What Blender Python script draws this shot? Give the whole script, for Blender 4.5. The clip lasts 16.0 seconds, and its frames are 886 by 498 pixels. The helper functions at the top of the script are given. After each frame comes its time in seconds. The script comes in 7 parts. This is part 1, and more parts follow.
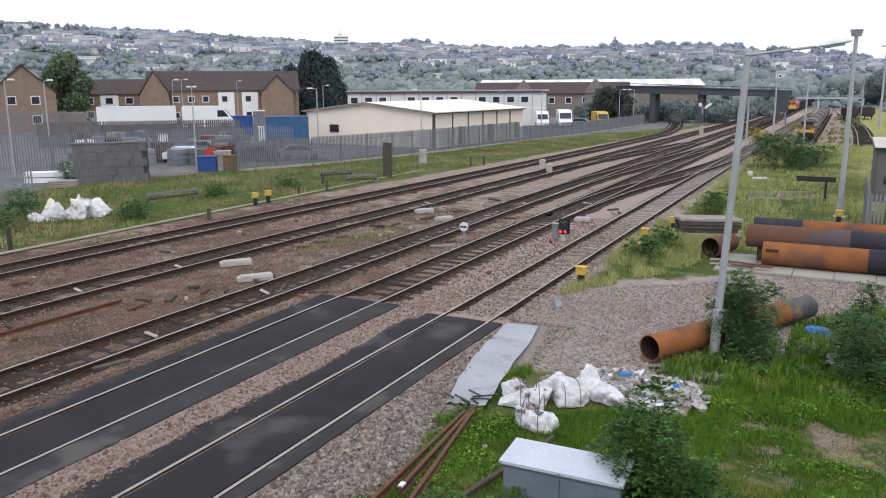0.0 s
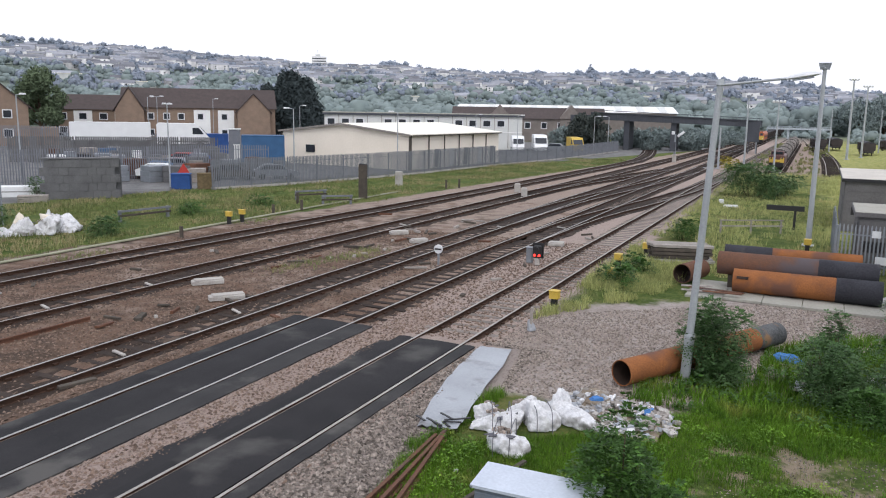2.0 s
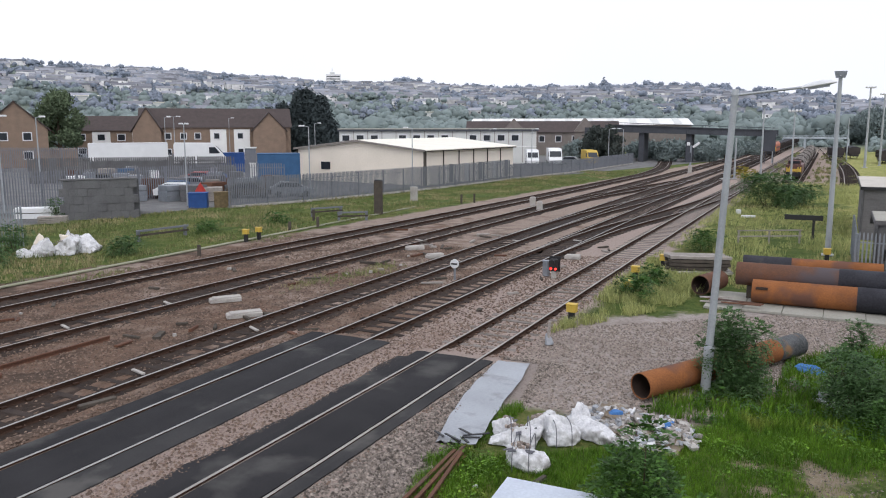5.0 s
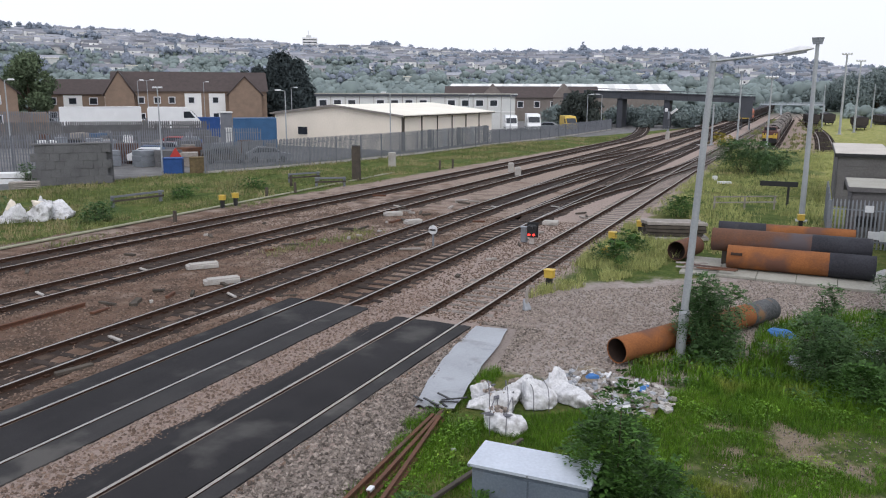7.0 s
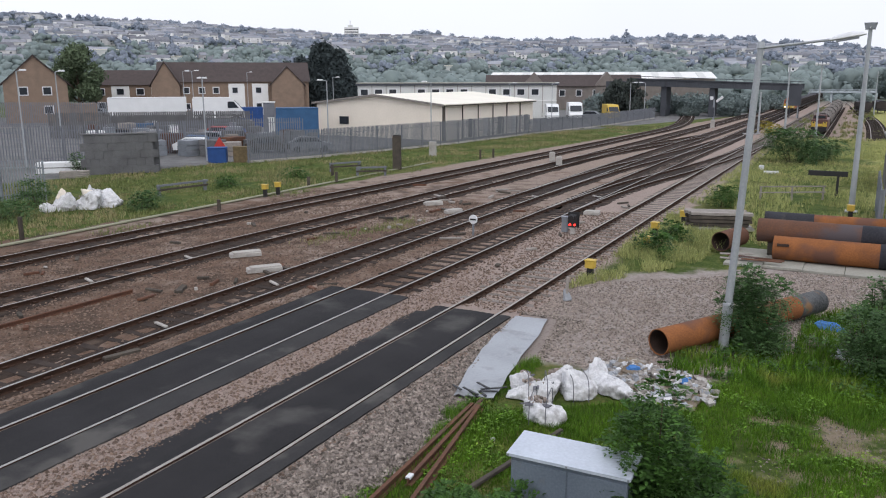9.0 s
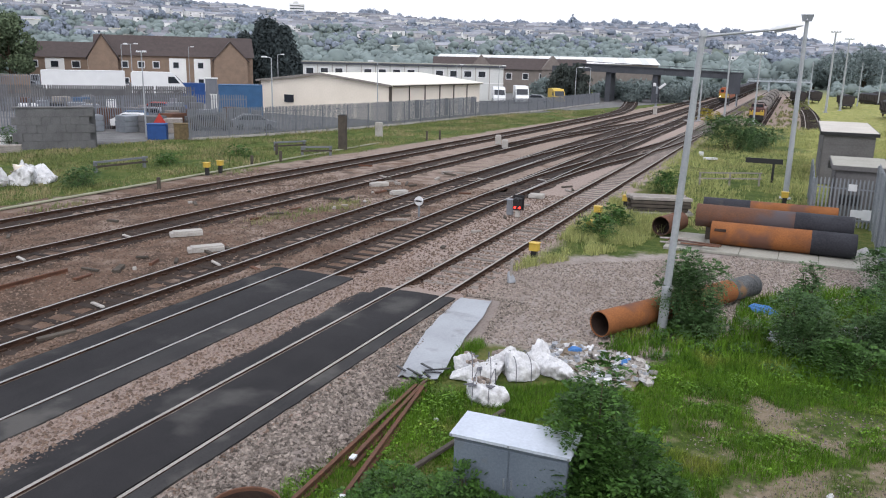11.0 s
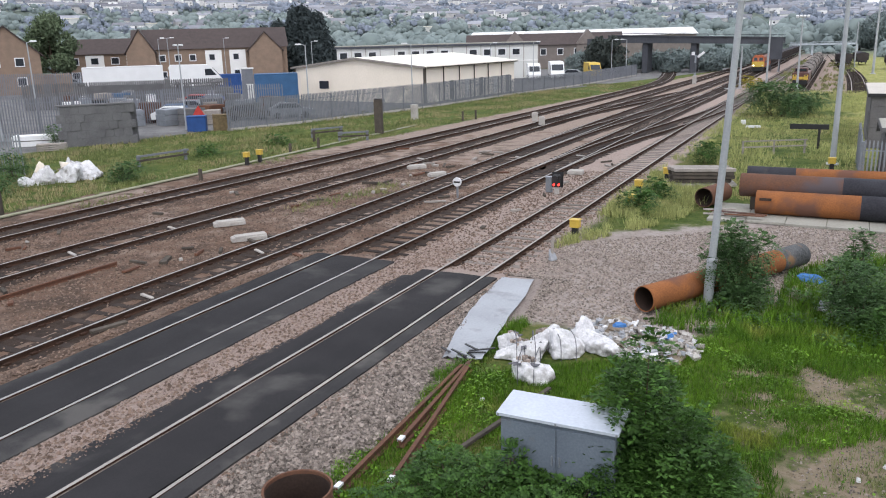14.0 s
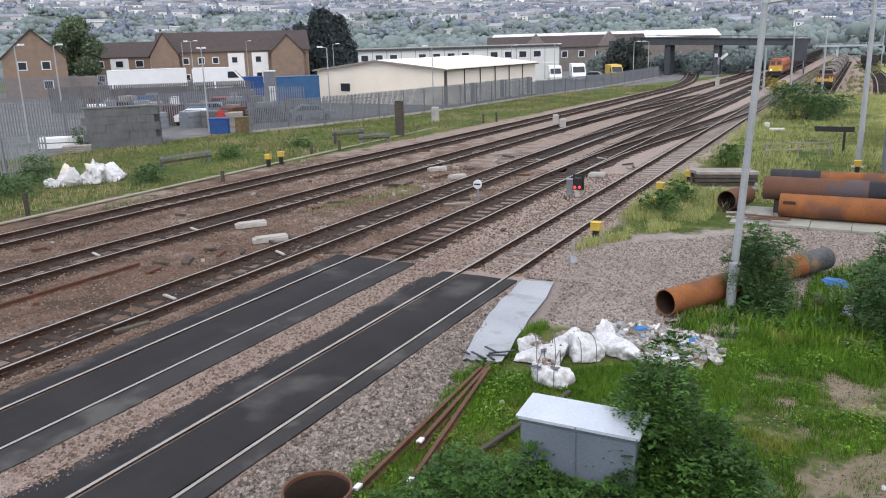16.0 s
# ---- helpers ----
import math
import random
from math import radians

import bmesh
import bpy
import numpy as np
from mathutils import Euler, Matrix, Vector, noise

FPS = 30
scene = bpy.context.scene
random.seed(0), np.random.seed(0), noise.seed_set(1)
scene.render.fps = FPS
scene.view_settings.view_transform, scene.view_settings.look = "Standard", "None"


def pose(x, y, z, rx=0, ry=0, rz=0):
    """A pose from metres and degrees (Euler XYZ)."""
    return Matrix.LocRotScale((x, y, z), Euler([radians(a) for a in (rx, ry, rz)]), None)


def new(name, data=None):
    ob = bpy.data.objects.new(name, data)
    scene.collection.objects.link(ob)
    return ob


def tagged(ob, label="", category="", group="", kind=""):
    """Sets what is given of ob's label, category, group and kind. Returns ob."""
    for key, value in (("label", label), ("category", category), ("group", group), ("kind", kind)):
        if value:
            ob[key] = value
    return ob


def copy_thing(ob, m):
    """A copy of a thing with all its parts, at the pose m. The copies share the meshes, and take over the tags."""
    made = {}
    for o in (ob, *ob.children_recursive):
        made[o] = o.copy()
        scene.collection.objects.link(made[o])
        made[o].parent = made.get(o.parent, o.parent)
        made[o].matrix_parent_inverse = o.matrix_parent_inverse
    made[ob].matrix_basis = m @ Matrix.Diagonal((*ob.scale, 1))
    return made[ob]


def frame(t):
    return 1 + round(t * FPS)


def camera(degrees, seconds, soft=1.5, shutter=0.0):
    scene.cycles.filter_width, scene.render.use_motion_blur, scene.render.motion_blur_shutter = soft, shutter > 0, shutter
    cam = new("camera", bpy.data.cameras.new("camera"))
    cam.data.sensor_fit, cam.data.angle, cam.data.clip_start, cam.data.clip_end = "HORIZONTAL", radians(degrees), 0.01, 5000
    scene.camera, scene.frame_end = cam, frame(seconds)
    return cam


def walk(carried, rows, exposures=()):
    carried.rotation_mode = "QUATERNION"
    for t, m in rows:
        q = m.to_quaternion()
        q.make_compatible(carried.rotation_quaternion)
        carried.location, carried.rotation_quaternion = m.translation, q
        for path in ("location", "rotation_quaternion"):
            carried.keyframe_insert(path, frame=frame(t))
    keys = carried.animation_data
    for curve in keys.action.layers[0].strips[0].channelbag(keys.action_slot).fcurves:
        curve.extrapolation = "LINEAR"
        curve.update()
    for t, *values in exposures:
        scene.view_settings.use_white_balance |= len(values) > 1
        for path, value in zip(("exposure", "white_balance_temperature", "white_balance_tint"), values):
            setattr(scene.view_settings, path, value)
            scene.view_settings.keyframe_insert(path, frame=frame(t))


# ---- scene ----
# camera: held by hand on a bridge over the line, eye 6.64 m above the rails
EYE = (0.0, 0.0, 6.64)
cam = camera(58.42, 16.0, soft=1.1)
TURNS = [(0, 27.08, -11.59, 0.34), (0.2, 27.68, -11.62, 0.71), (0.5, 27.86, -12.14, 1.06), (0.8, 27.79, -11.71, 0.09),
         (1, 26.71, -12.62, -0.64), (1.2, 27.18, -12.94, -0.13), (1.5, 26.56, -12.13, 0.62), (1.7, 26.22, -10.45, 0.13),
         (1.8, 26.14, -9.21, -0.12), (1.9, 25.70, -9.59, -0.37), (2, 25.44, -9.98, -0.94), (2.2, 26.32, -10.42, -0.54),
         (2.5, 26.69, -8.92, -0.58), (3, 26.79, -8.34, -0.64), (3.5, 26.67, -9.08, -0.27), (3.7, 26.69, -8.75, -0.32),
         (6, 26.39, -9.74, 0.60), (6.2, 26.84, -10.16, 0.71), (6.5, 27.04, -10.83, 0.63), (6.8, 26.89, -11.31, 0.25),
         (7, 24.90, -11.37, -0.18), (7.2, 25.27, -11.72, 0.57), (7.3, 25.49, -11.79, 0.92), (7.5, 27.01, -11.04, 1.73),
         (7.8, 27.22, -10.68, 0.99), (8, 27.19, -12.00, 0.65), (8.2, 27.43, -12.06, 0.70), (10.3, 28.17, -12.16, -0.82),
         (10.5, 27.56, -11.99, -0.50), (10.7, 27.16, -13.08, -0.70), (10.8, 26.81, -13.46, -0.88), (11, 24.07, -13.42, -1.30),
         (11.2, 21.50, -14.12, -0.99), (11.3, 21.12, -14.42, -0.86), (11.5, 20.97, -14.86, -0.62), (12, 22.12, -15.12, 0.65),
         (12.5, 23.22, -15.21, 0.82), (13, 24.59, -15.34, 0.90), (13.5, 25.11, -15.18, 0.74), (14, 26.39, -14.80, 1.43),
         (14.5, 27.38, -14.96, 1.67), (15, 27.38, -15.11, 1.67), (15.5, 27.58, -14.82, 1.36), (16, 27.86, -14.60, 1.56)]
walk(cam, [(t, pose(*EYE, 90 + pitch, roll, yaw)) for t, yaw, pitch, roll in TURNS],
     exposures=[(t, s, 6250, 10) for t, s in ((0.0, 0.23), (2.0, 0.22), (3.5, 0.17), (6.0, 0.07), (7.0, 0.06), (8.0, 0.01), (10.5, 0.17), (11.0, 0.31), (12.5, 0.42), (16.0, 0.41))])

# ---------------------------------------------------------------- light
SUN_EL, SUN_AZ = 52.0, 150.0
world = bpy.data.worlds.new("sky")
scene.world = world
world.use_nodes = True
wn, wl = world.node_tree.nodes, world.node_tree.links
sky = wn.new("ShaderNodeTexSky")
sky.sky_type, sky.sun_disc = "NISHITA", False
sky.sun_elevation, sky.sun_rotation = radians(SUN_EL), radians(SUN_AZ)
sky.air_density, sky.dust_density, sky.ozone_density = 1.0, 6.0, 1.0
cloud = wn.new("ShaderNodeTexNoise")
cloud.inputs["Scale"].default_value, cloud.inputs["Detail"].default_value = 2.2, 5.0
cramp = wn.new("ShaderNodeValToRGB")
cramp.color_ramp.elements[0].color = (7.6, 7.7, 8.5, 1)
cramp.color_ramp.elements[1].color = (9.2, 9.2, 9.5, 1)
wl.new(cloud.outputs["Fac"], cramp.inputs["Fac"])
wmix = wn.new("ShaderNodeMixRGB")
wmix.inputs["Fac"].default_value = 0.82
wl.new(sky.outputs["Color"], wmix.inputs["Color1"])
wl.new(cramp.outputs["Color"], wmix.inputs["Color2"])
wl.new(wmix.outputs["Color"], wn["Background"].inputs["Color"])
wn["Background"].inputs["Strength"].default_value = 0.135
sun = new("sun", bpy.data.lights.new("sun", "SUN"))
sun.data.energy, sun.data.angle, sun.data.color = 0.6, radians(25), (1.0, 0.97, 0.92)
sun.rotation_euler = Euler((radians(90 - SUN_EL), 0, radians(180 - SUN_AZ)))

# ---------------------------------------------------------------- materials
MATS = {}


def mat(name, c1, c2=None, scale=3.0, rough=0.8, metal=0.0, bump=0.3, fine=None, spots=None, spot_scale=0.7, spot_at=0.6,
        per_object=0.0, per_island=0.0, sheen=None):
    """A surface of two tones in noise at two scales, with fine relief; spots: a third tone in larger patches."""
    if name in MATS:
        return MATS[name]
    m = MATS[name] = bpy.data.materials.new(name)
    m.use_nodes = True
    n, l = m.node_tree.nodes, m.node_tree.links
    b = n["Principled BSDF"]
    c2 = c2 or tuple(c * 0.7 for c in c1)
    tc = n.new("ShaderNodeTexCoord")
    big, small = n.new("ShaderNodeTexNoise"), n.new("ShaderNodeTexNoise")
    big.inputs["Scale"].default_value, big.inputs["Detail"].default_value = scale, 6
    small.inputs["Scale"].default_value, small.inputs["Detail"].default_value = fine or scale * 14, 3
    for t in (big, small):
        l.new(tc.outputs["Object"], t.inputs["Vector"])
    add = n.new("ShaderNodeMath")
    add.operation = "ADD"
    half = n.new("ShaderNodeMath")
    half.operation = "MULTIPLY"
    half.inputs[1].default_value = 0.5
    l.new(big.outputs["Fac"], add.inputs[0])
    l.new(small.outputs["Fac"], add.inputs[1])
    l.new(add.outputs[0], half.inputs[0])
    ramp = n.new("ShaderNodeValToRGB")
    ramp.color_ramp.elements[0].position, ramp.color_ramp.elements[1].position = 0.36, 0.64
    ramp.color_ramp.elements[0].color, ramp.color_ramp.elements[1].color = (*c2, 1), (*c1, 1)
    l.new(half.outputs[0], ramp.inputs["Fac"])
    out = ramp.outputs["Color"]
    if spots:
        sp = n.new("ShaderNodeTexNoise")
        sp.inputs["Scale"].default_value, sp.inputs["Detail"].default_value = spot_scale, 7
        l.new(tc.outputs["Object"], sp.inputs["Vector"])
        r2 = n.new("ShaderNodeValToRGB")
        r2.color_ramp.elements[0].position, r2.color_ramp.elements[1].position = spot_at - 0.06, spot_at + 0.06
        l.new(sp.outputs["Fac"], r2.inputs["Fac"])
        mx = n.new("ShaderNodeMixRGB")
        mx.inputs["Color2"].default_value = (*spots, 1)
        l.new(r2.outputs["Color"], mx.inputs["Fac"])
        l.new(out, mx.inputs["Color1"])
        out = mx.outputs["Color"]
    if per_object or per_island:
        hs = n.new("ShaderNodeHueSaturation")
        mr = n.new("ShaderNodeMapRange")
        k = per_object or per_island
        mr.inputs["To Min"].default_value, mr.inputs["To Max"].default_value = 1 - k, 1 + k
        src = n.new("ShaderNodeObjectInfo" if per_object else "ShaderNodeNewGeometry")
        l.new(src.outputs["Random" if per_object else "Random Per Island"], mr.inputs["Value"])
        l.new(mr.outputs["Result"], hs.inputs["Value"])
        l.new(out, hs.inputs["Color"])
        out = hs.outputs["Color"]
    l.new(out, b.inputs["Base Color"])
    b.inputs["Roughness"].default_value, b.inputs["Metallic"].default_value = rough, metal
    if rough > 0.58:
        b.inputs["Specular IOR Level"].default_value = 0.2
    if bump:
        bp = n.new("ShaderNodeBump")
        bp.inputs["Strength"].default_value, bp.inputs["Distance"].default_value = bump, 0.02
        l.new(half.outputs[0], bp.inputs["Height"])
        l.new(bp.outputs["Normal"], b.inputs["Normal"])
    return m


def glow(name, colour, strength):
    m = MATS[name] = bpy.data.materials.new(name)
    m.use_nodes = True
    b = m.node_tree.nodes["Principled BSDF"]
    b.inputs["Base Color"].default_value = (*colour, 1)
    b.inputs["Emission Color"].default_value, b.inputs["Emission Strength"].default_value = (*colour, 1), strength
    return m


RAIL_TOP = mat("worn_rail_steel", (0.38, 0.37, 0.36), (0.27, 0.255, 0.245), 2, 0.5, 0.45, 0.05)
RAIL_DULL = mat("dull_rail_steel", (0.40, 0.37, 0.35), (0.26, 0.235, 0.21), 2, 0.5, 0.5, 0.05)
RAIL_SIDE = mat("rusty_rail_side", (0.070, 0.037, 0.024), (0.030, 0.018, 0.013), 3, 0.9)
RUST = mat("orange_rust", (0.30, 0.118, 0.042), (0.18, 0.072, 0.03), 1.2, 0.85, 0.0, 0.3, 25, (0.14, 0.07, 0.05), 0.8, 0.6)
RUST_DARK = mat("brown_rust", (0.16, 0.075, 0.045), (0.085, 0.045, 0.032), 1.5, 0.85, 0.0, 0.3, 25)
# Oily ballast, darkened further to paint in the shadow beside the rails.
STAIN_AND_SHADE = mat("oily_shaded_ballast", (0.058, 0.040, 0.030), (0.016, 0.011, 0.009), 5, 0.95, 0, 0.9, 34, (0.10, 0.072, 0.056), 0.8, 0.64)
RUST_BROWN = mat("dull_brown_rust", (0.155, 0.075, 0.045), (0.085, 0.048, 0.036), 0.9, 0.85, 0.0, 0.3, 20, (0.09, 0.075, 0.08), 0.5, 0.6)
COATED = mat("black_pipe_coating", (0.046, 0.047, 0.056), (0.024, 0.024, 0.030), 1.4, 0.75, 0.0, 0.15, 18, (0.085, 0.075, 0.072), 1.1, 0.63)
TORN_COAT = mat("torn_grey_pipe_wrap", (0.125, 0.13, 0.135), (0.05, 0.052, 0.055), 2.5, 0.8, 0.0, 0.4, 20, (0.22, 0.13, 0.07), 1.6, 0.62)
TAR = mat("asphalt", (0.028, 0.027, 0.029), (0.015, 0.0145, 0.016), 0.9, 0.88, 0.0, 0.5, 60, (0.062, 0.060, 0.058), 0.55, 0.61)
TAR_DUSTY = mat("dusty_asphalt", (0.050, 0.048, 0.048), (0.022, 0.022, 0.024), 0.8, 0.9, 0.0, 0.5, 50, (0.082, 0.078, 0.074), 0.7, 0.61)
BALLAST_STONE = mat("ballast_stone", (0.215, 0.155, 0.122), (0.115, 0.082, 0.064), 5, 0.95, per_island=0.45)
PINK_STONE = mat("pinkish_stone", (0.33, 0.255, 0.22), (0.19, 0.145, 0.122), 5, 0.95, per_island=0.4)
# Near-black brown: soot plus the shade inside hollow steel, in one colour.
LINING = mat("sooty_shaded_lining", (0.055, 0.036, 0.028), (0.03, 0.021, 0.018), 2, 0.95)
GREY_STONE = mat("grey_stone", (0.335, 0.285, 0.252), (0.175, 0.145, 0.123), 5, 0.95, per_island=0.5)
SLEEPER_WOOD = mat("old_sleeper_timber", (0.050, 0.038, 0.032), (0.026, 0.020, 0.018), 4, 0.95, per_object=0.3)
SLEEPER_CONC = mat("sleeper_concrete", (0.22, 0.195, 0.175), (0.14, 0.125, 0.115), 4, 0.95, per_object=0.18)
CONCRETE = mat("pale_concrete", (0.46, 0.44, 0.41), (0.32, 0.30, 0.28), 1.5, 0.92, 0, 0.3, 30, (0.22, 0.21, 0.19), 0.9, 0.62)
DARK_CONC = mat("dark_concrete_block", (0.16, 0.16, 0.165), (0.10, 0.10, 0.105), 1.2, 0.95)
CABIN_CONC = mat("grey_cabin_panel", (0.15, 0.145, 0.148), (0.11, 0.105, 0.107), 0.8, 0.9)
ROOF_PALE = mat("pale_felt_roof", (0.56, 0.53, 0.48), (0.44, 0.41, 0.37), 0.8, 0.9)
ROOF_GREY = mat("grey_felt_roof", (0.36, 0.35, 0.31), (0.27, 0.265, 0.23), 0.8, 0.9)
GALV = mat("galvanised_steel", (0.29, 0.31, 0.34), (0.21, 0.23, 0.255), 2.5, 0.5, 0.45, 0.05)
FENCE_STEEL = mat("dull_grey_palisade", (0.205, 0.215, 0.24), (0.15, 0.16, 0.18), 2.5, 0.65, 0.2, 0.05)
POLE_PAINT = mat("grey_painted_pole", (0.40, 0.42, 0.44), (0.31, 0.33, 0.35), 1.6, 0.55, 0.25, 0.05)
LAMP_WHITE = mat("white_lamp_shell", (0.72, 0.73, 0.75), (0.60, 0.61, 0.63), 4, 0.4, 0, 0.02)
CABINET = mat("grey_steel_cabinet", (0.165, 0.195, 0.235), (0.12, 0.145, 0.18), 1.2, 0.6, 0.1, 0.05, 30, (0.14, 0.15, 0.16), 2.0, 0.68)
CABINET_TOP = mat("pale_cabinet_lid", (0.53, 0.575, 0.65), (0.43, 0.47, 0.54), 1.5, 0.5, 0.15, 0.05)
SHEET = mat("pale_grey_sheet", (0.37, 0.39, 0.42), (0.29, 0.305, 0.33), 0.9, 0.6, 0.1, 0.15, 25, (0.22, 0.225, 0.235), 1.2, 0.64)
BAG = mat("white_woven_bag", (0.74, 0.74, 0.75), (0.46, 0.46, 0.48), 4, 0.85, 0, 0.9, 22, (0.26, 0.25, 0.24), 2.6, 0.60)
SPOIL = mat("beige_spoil", (0.27, 0.225, 0.172), (0.14, 0.112, 0.086), 3, 0.95, 0, 0.9, 30)
STRIP_STONE = mat("crushed_grey_stone", (0.30, 0.26, 0.23), (0.085, 0.070, 0.060), 6, 0.95, per_island=0.65)
STRAP = mat("grey_strap", (0.16, 0.16, 0.18), (0.10, 0.10, 0.11), 6, 0.9)
YELLOW = mat("yellow_paint", (0.60, 0.42, 0.06), (0.46, 0.31, 0.05), 5, 0.55, 0, 0.1)
BLACK = mat("black_paint", (0.018, 0.018, 0.02), (0.01, 0.01, 0.012), 5, 0.5, 0, 0.05)
WOOD_DARK = mat("weathered_dark_timber", (0.10, 0.085, 0.07), (0.055, 0.048, 0.042), 3, 0.95, per_object=0.2)
WOOD_GREY = mat("weathered_grey_timber", (0.36, 0.33, 0.30), (0.22, 0.20, 0.185), 3, 0.95, per_object=0.2)
PLANK = mat("mossy_plank", (0.20, 0.15, 0.085), (0.11, 0.085, 0.05), 4, 0.95)
BLUE_TARP = mat("blue_sheet", (0.08, 0.22, 0.50), (0.05, 0.14, 0.36), 5, 0.6)
CREAM = mat("cream_cladding", (0.82, 0.745, 0.645), (0.72, 0.655, 0.56), 0.4, 0.7, 0, 0.05)
CREAM_ROOF = mat("pale_cream_roof", (0.84, 0.80, 0.70), (0.74, 0.71, 0.62), 0.4, 0.7, 0, 0.05)
WHITE_WALL = mat("white_render", (0.80, 0.80, 0.79), (0.70, 0.70, 0.69), 0.5, 0.85)
OFFICE_WALL = mat("pale_grey_panel", (0.66, 0.67, 0.65), (0.56, 0.57, 0.56), 0.4, 0.8)
WHITE_VAN = mat("white_vehicle_paint", (0.78, 0.79, 0.80), (0.70, 0.71, 0.72), 1, 0.35, 0, 0)
BRICK = mat("tan_brick", (0.275, 0.20, 0.150), (0.20, 0.148, 0.115), 1.2, 0.9, 0, 0.2, 12)
FAR_BRICK = mat("grey_brown_brick", (0.23, 0.20, 0.185), (0.17, 0.15, 0.14), 1.2, 0.9, 0, 0.2, 12)
TILE = mat("brown_roof_tile", (0.090, 0.072, 0.069), (0.064, 0.053, 0.052), 1.5, 0.9, 0, 0.2, 10)
GLASS = mat("dark_window_glass", (0.03, 0.035, 0.045), (0.02, 0.024, 0.03), 2, 0.12, 0, 0)
BLUE_BOX = mat("blue_container_paint", (0.055, 0.13, 0.26), (0.04, 0.10, 0.20), 1, 0.6)
BLUE_BRIGHT = mat("bright_blue_paint", (0.035, 0.09, 0.27), (0.025, 0.065, 0.20), 2, 0.6)
RED = mat("red_paint", (0.50, 0.045, 0.03), (0.38, 0.03, 0.025), 3, 0.5)
ORANGE = mat("orange_loco_paint", (0.43, 0.115, 0.035), (0.34, 0.085, 0.03), 1.5, 0.5, 0, 0.05)
MAROON = mat("maroon_paint", (0.11, 0.045, 0.04), (0.075, 0.032, 0.03), 2, 0.5)
WAGON = mat("sooty_wagon_steel", (0.070, 0.060, 0.058), (0.040, 0.036, 0.036), 1, 0.85)
BRIDGE_DARK = mat("dark_bridge_girder", (0.082, 0.088, 0.102), (0.058, 0.062, 0.073), 0.6, 0.85)
BRIDGE_PALE = mat("pale_footbridge", (0.46, 0.51, 0.55), (0.38, 0.42, 0.46), 0.6, 0.7)
LEAF = mat("bush_leaf", (0.072, 0.152, 0.029), (0.020, 0.052, 0.011), 1.2, 0.6, 0, 0, 20, per_island=0.4)
LEAF_DARK = mat("dark_leaf", (0.085, 0.150, 0.052), (0.040, 0.085, 0.030), 1.0, 0.65, 0, 0, 20, per_island=0.45)
GRASS_BLADE = mat("grass_blade", (0.135, 0.255, 0.020), (0.044, 0.105, 0.010), 0.7, 0.65, 0, 0, 9, (0.22, 0.25, 0.05), 0.5, 0.63, per_island=0.4)
VERGE_BLADE = mat("verge_grass_blade", (0.215, 0.245, 0.092), (0.105, 0.135, 0.048), 0.35, 0.7, 0, 0, 6, (0.30, 0.265, 0.14), 0.25, 0.55, per_island=0.4)
DRY_BLADE = mat("straw_grass_blade", (0.42, 0.435, 0.175), (0.235, 0.262, 0.098), 0.4, 0.7, 0, 0, 6, (0.46, 0.41, 0.20), 0.35, 0.62, per_island=0.35)
TREE_LEAF = mat("tree_leaf", (0.130, 0.170, 0.095), (0.075, 0.105, 0.062), 0.3, 0.8, 0, 0, 3, per_island=0.35)
DARK_TREE = mat("dark_tree_leaf", (0.075, 0.088, 0.080), (0.045, 0.056, 0.052), 0.3, 0.9, 0, 0, 3, per_island=0.2)
CONIFER = mat("dark_conifer_leaf", (0.055, 0.070, 0.072), (0.040, 0.052, 0.055), 0.3, 0.9, 0, 0, 3, per_island=0.15)
# Hill leaves: pale blue-grey, with the distance haze put into the colour.
HAZED_HILL_WOOD = mat("hazed_hill_leaf", (0.250, 0.282, 0.338), (0.190, 0.222, 0.275), 0.02, 0.9, 0, 0, 0.2, per_island=0.16)
# Valley leaves: green greyed and blued, haze painted into the tone.
HAZED_VALLEY_WOOD = mat("hazed_valley_leaf", (0.225, 0.270, 0.262), (0.165, 0.205, 0.205), 0.03, 0.9, 0, 0, 0.3, per_island=0.16)
BARK = mat("bark", (0.11, 0.085, 0.06), (0.06, 0.048, 0.036), 4, 0.95)
HOUSE_WHITE = mat("far_house_render", (0.80, 0.79, 0.79), (0.46, 0.45, 0.46), 0.03, 0.9, 0, 0, 0.3, per_island=0.4)
HOUSE_ROOF = mat("far_house_slate", (0.265, 0.275, 0.305), (0.19, 0.195, 0.22), 0.01, 0.9, 0, 0, 0.3, per_island=0.4)


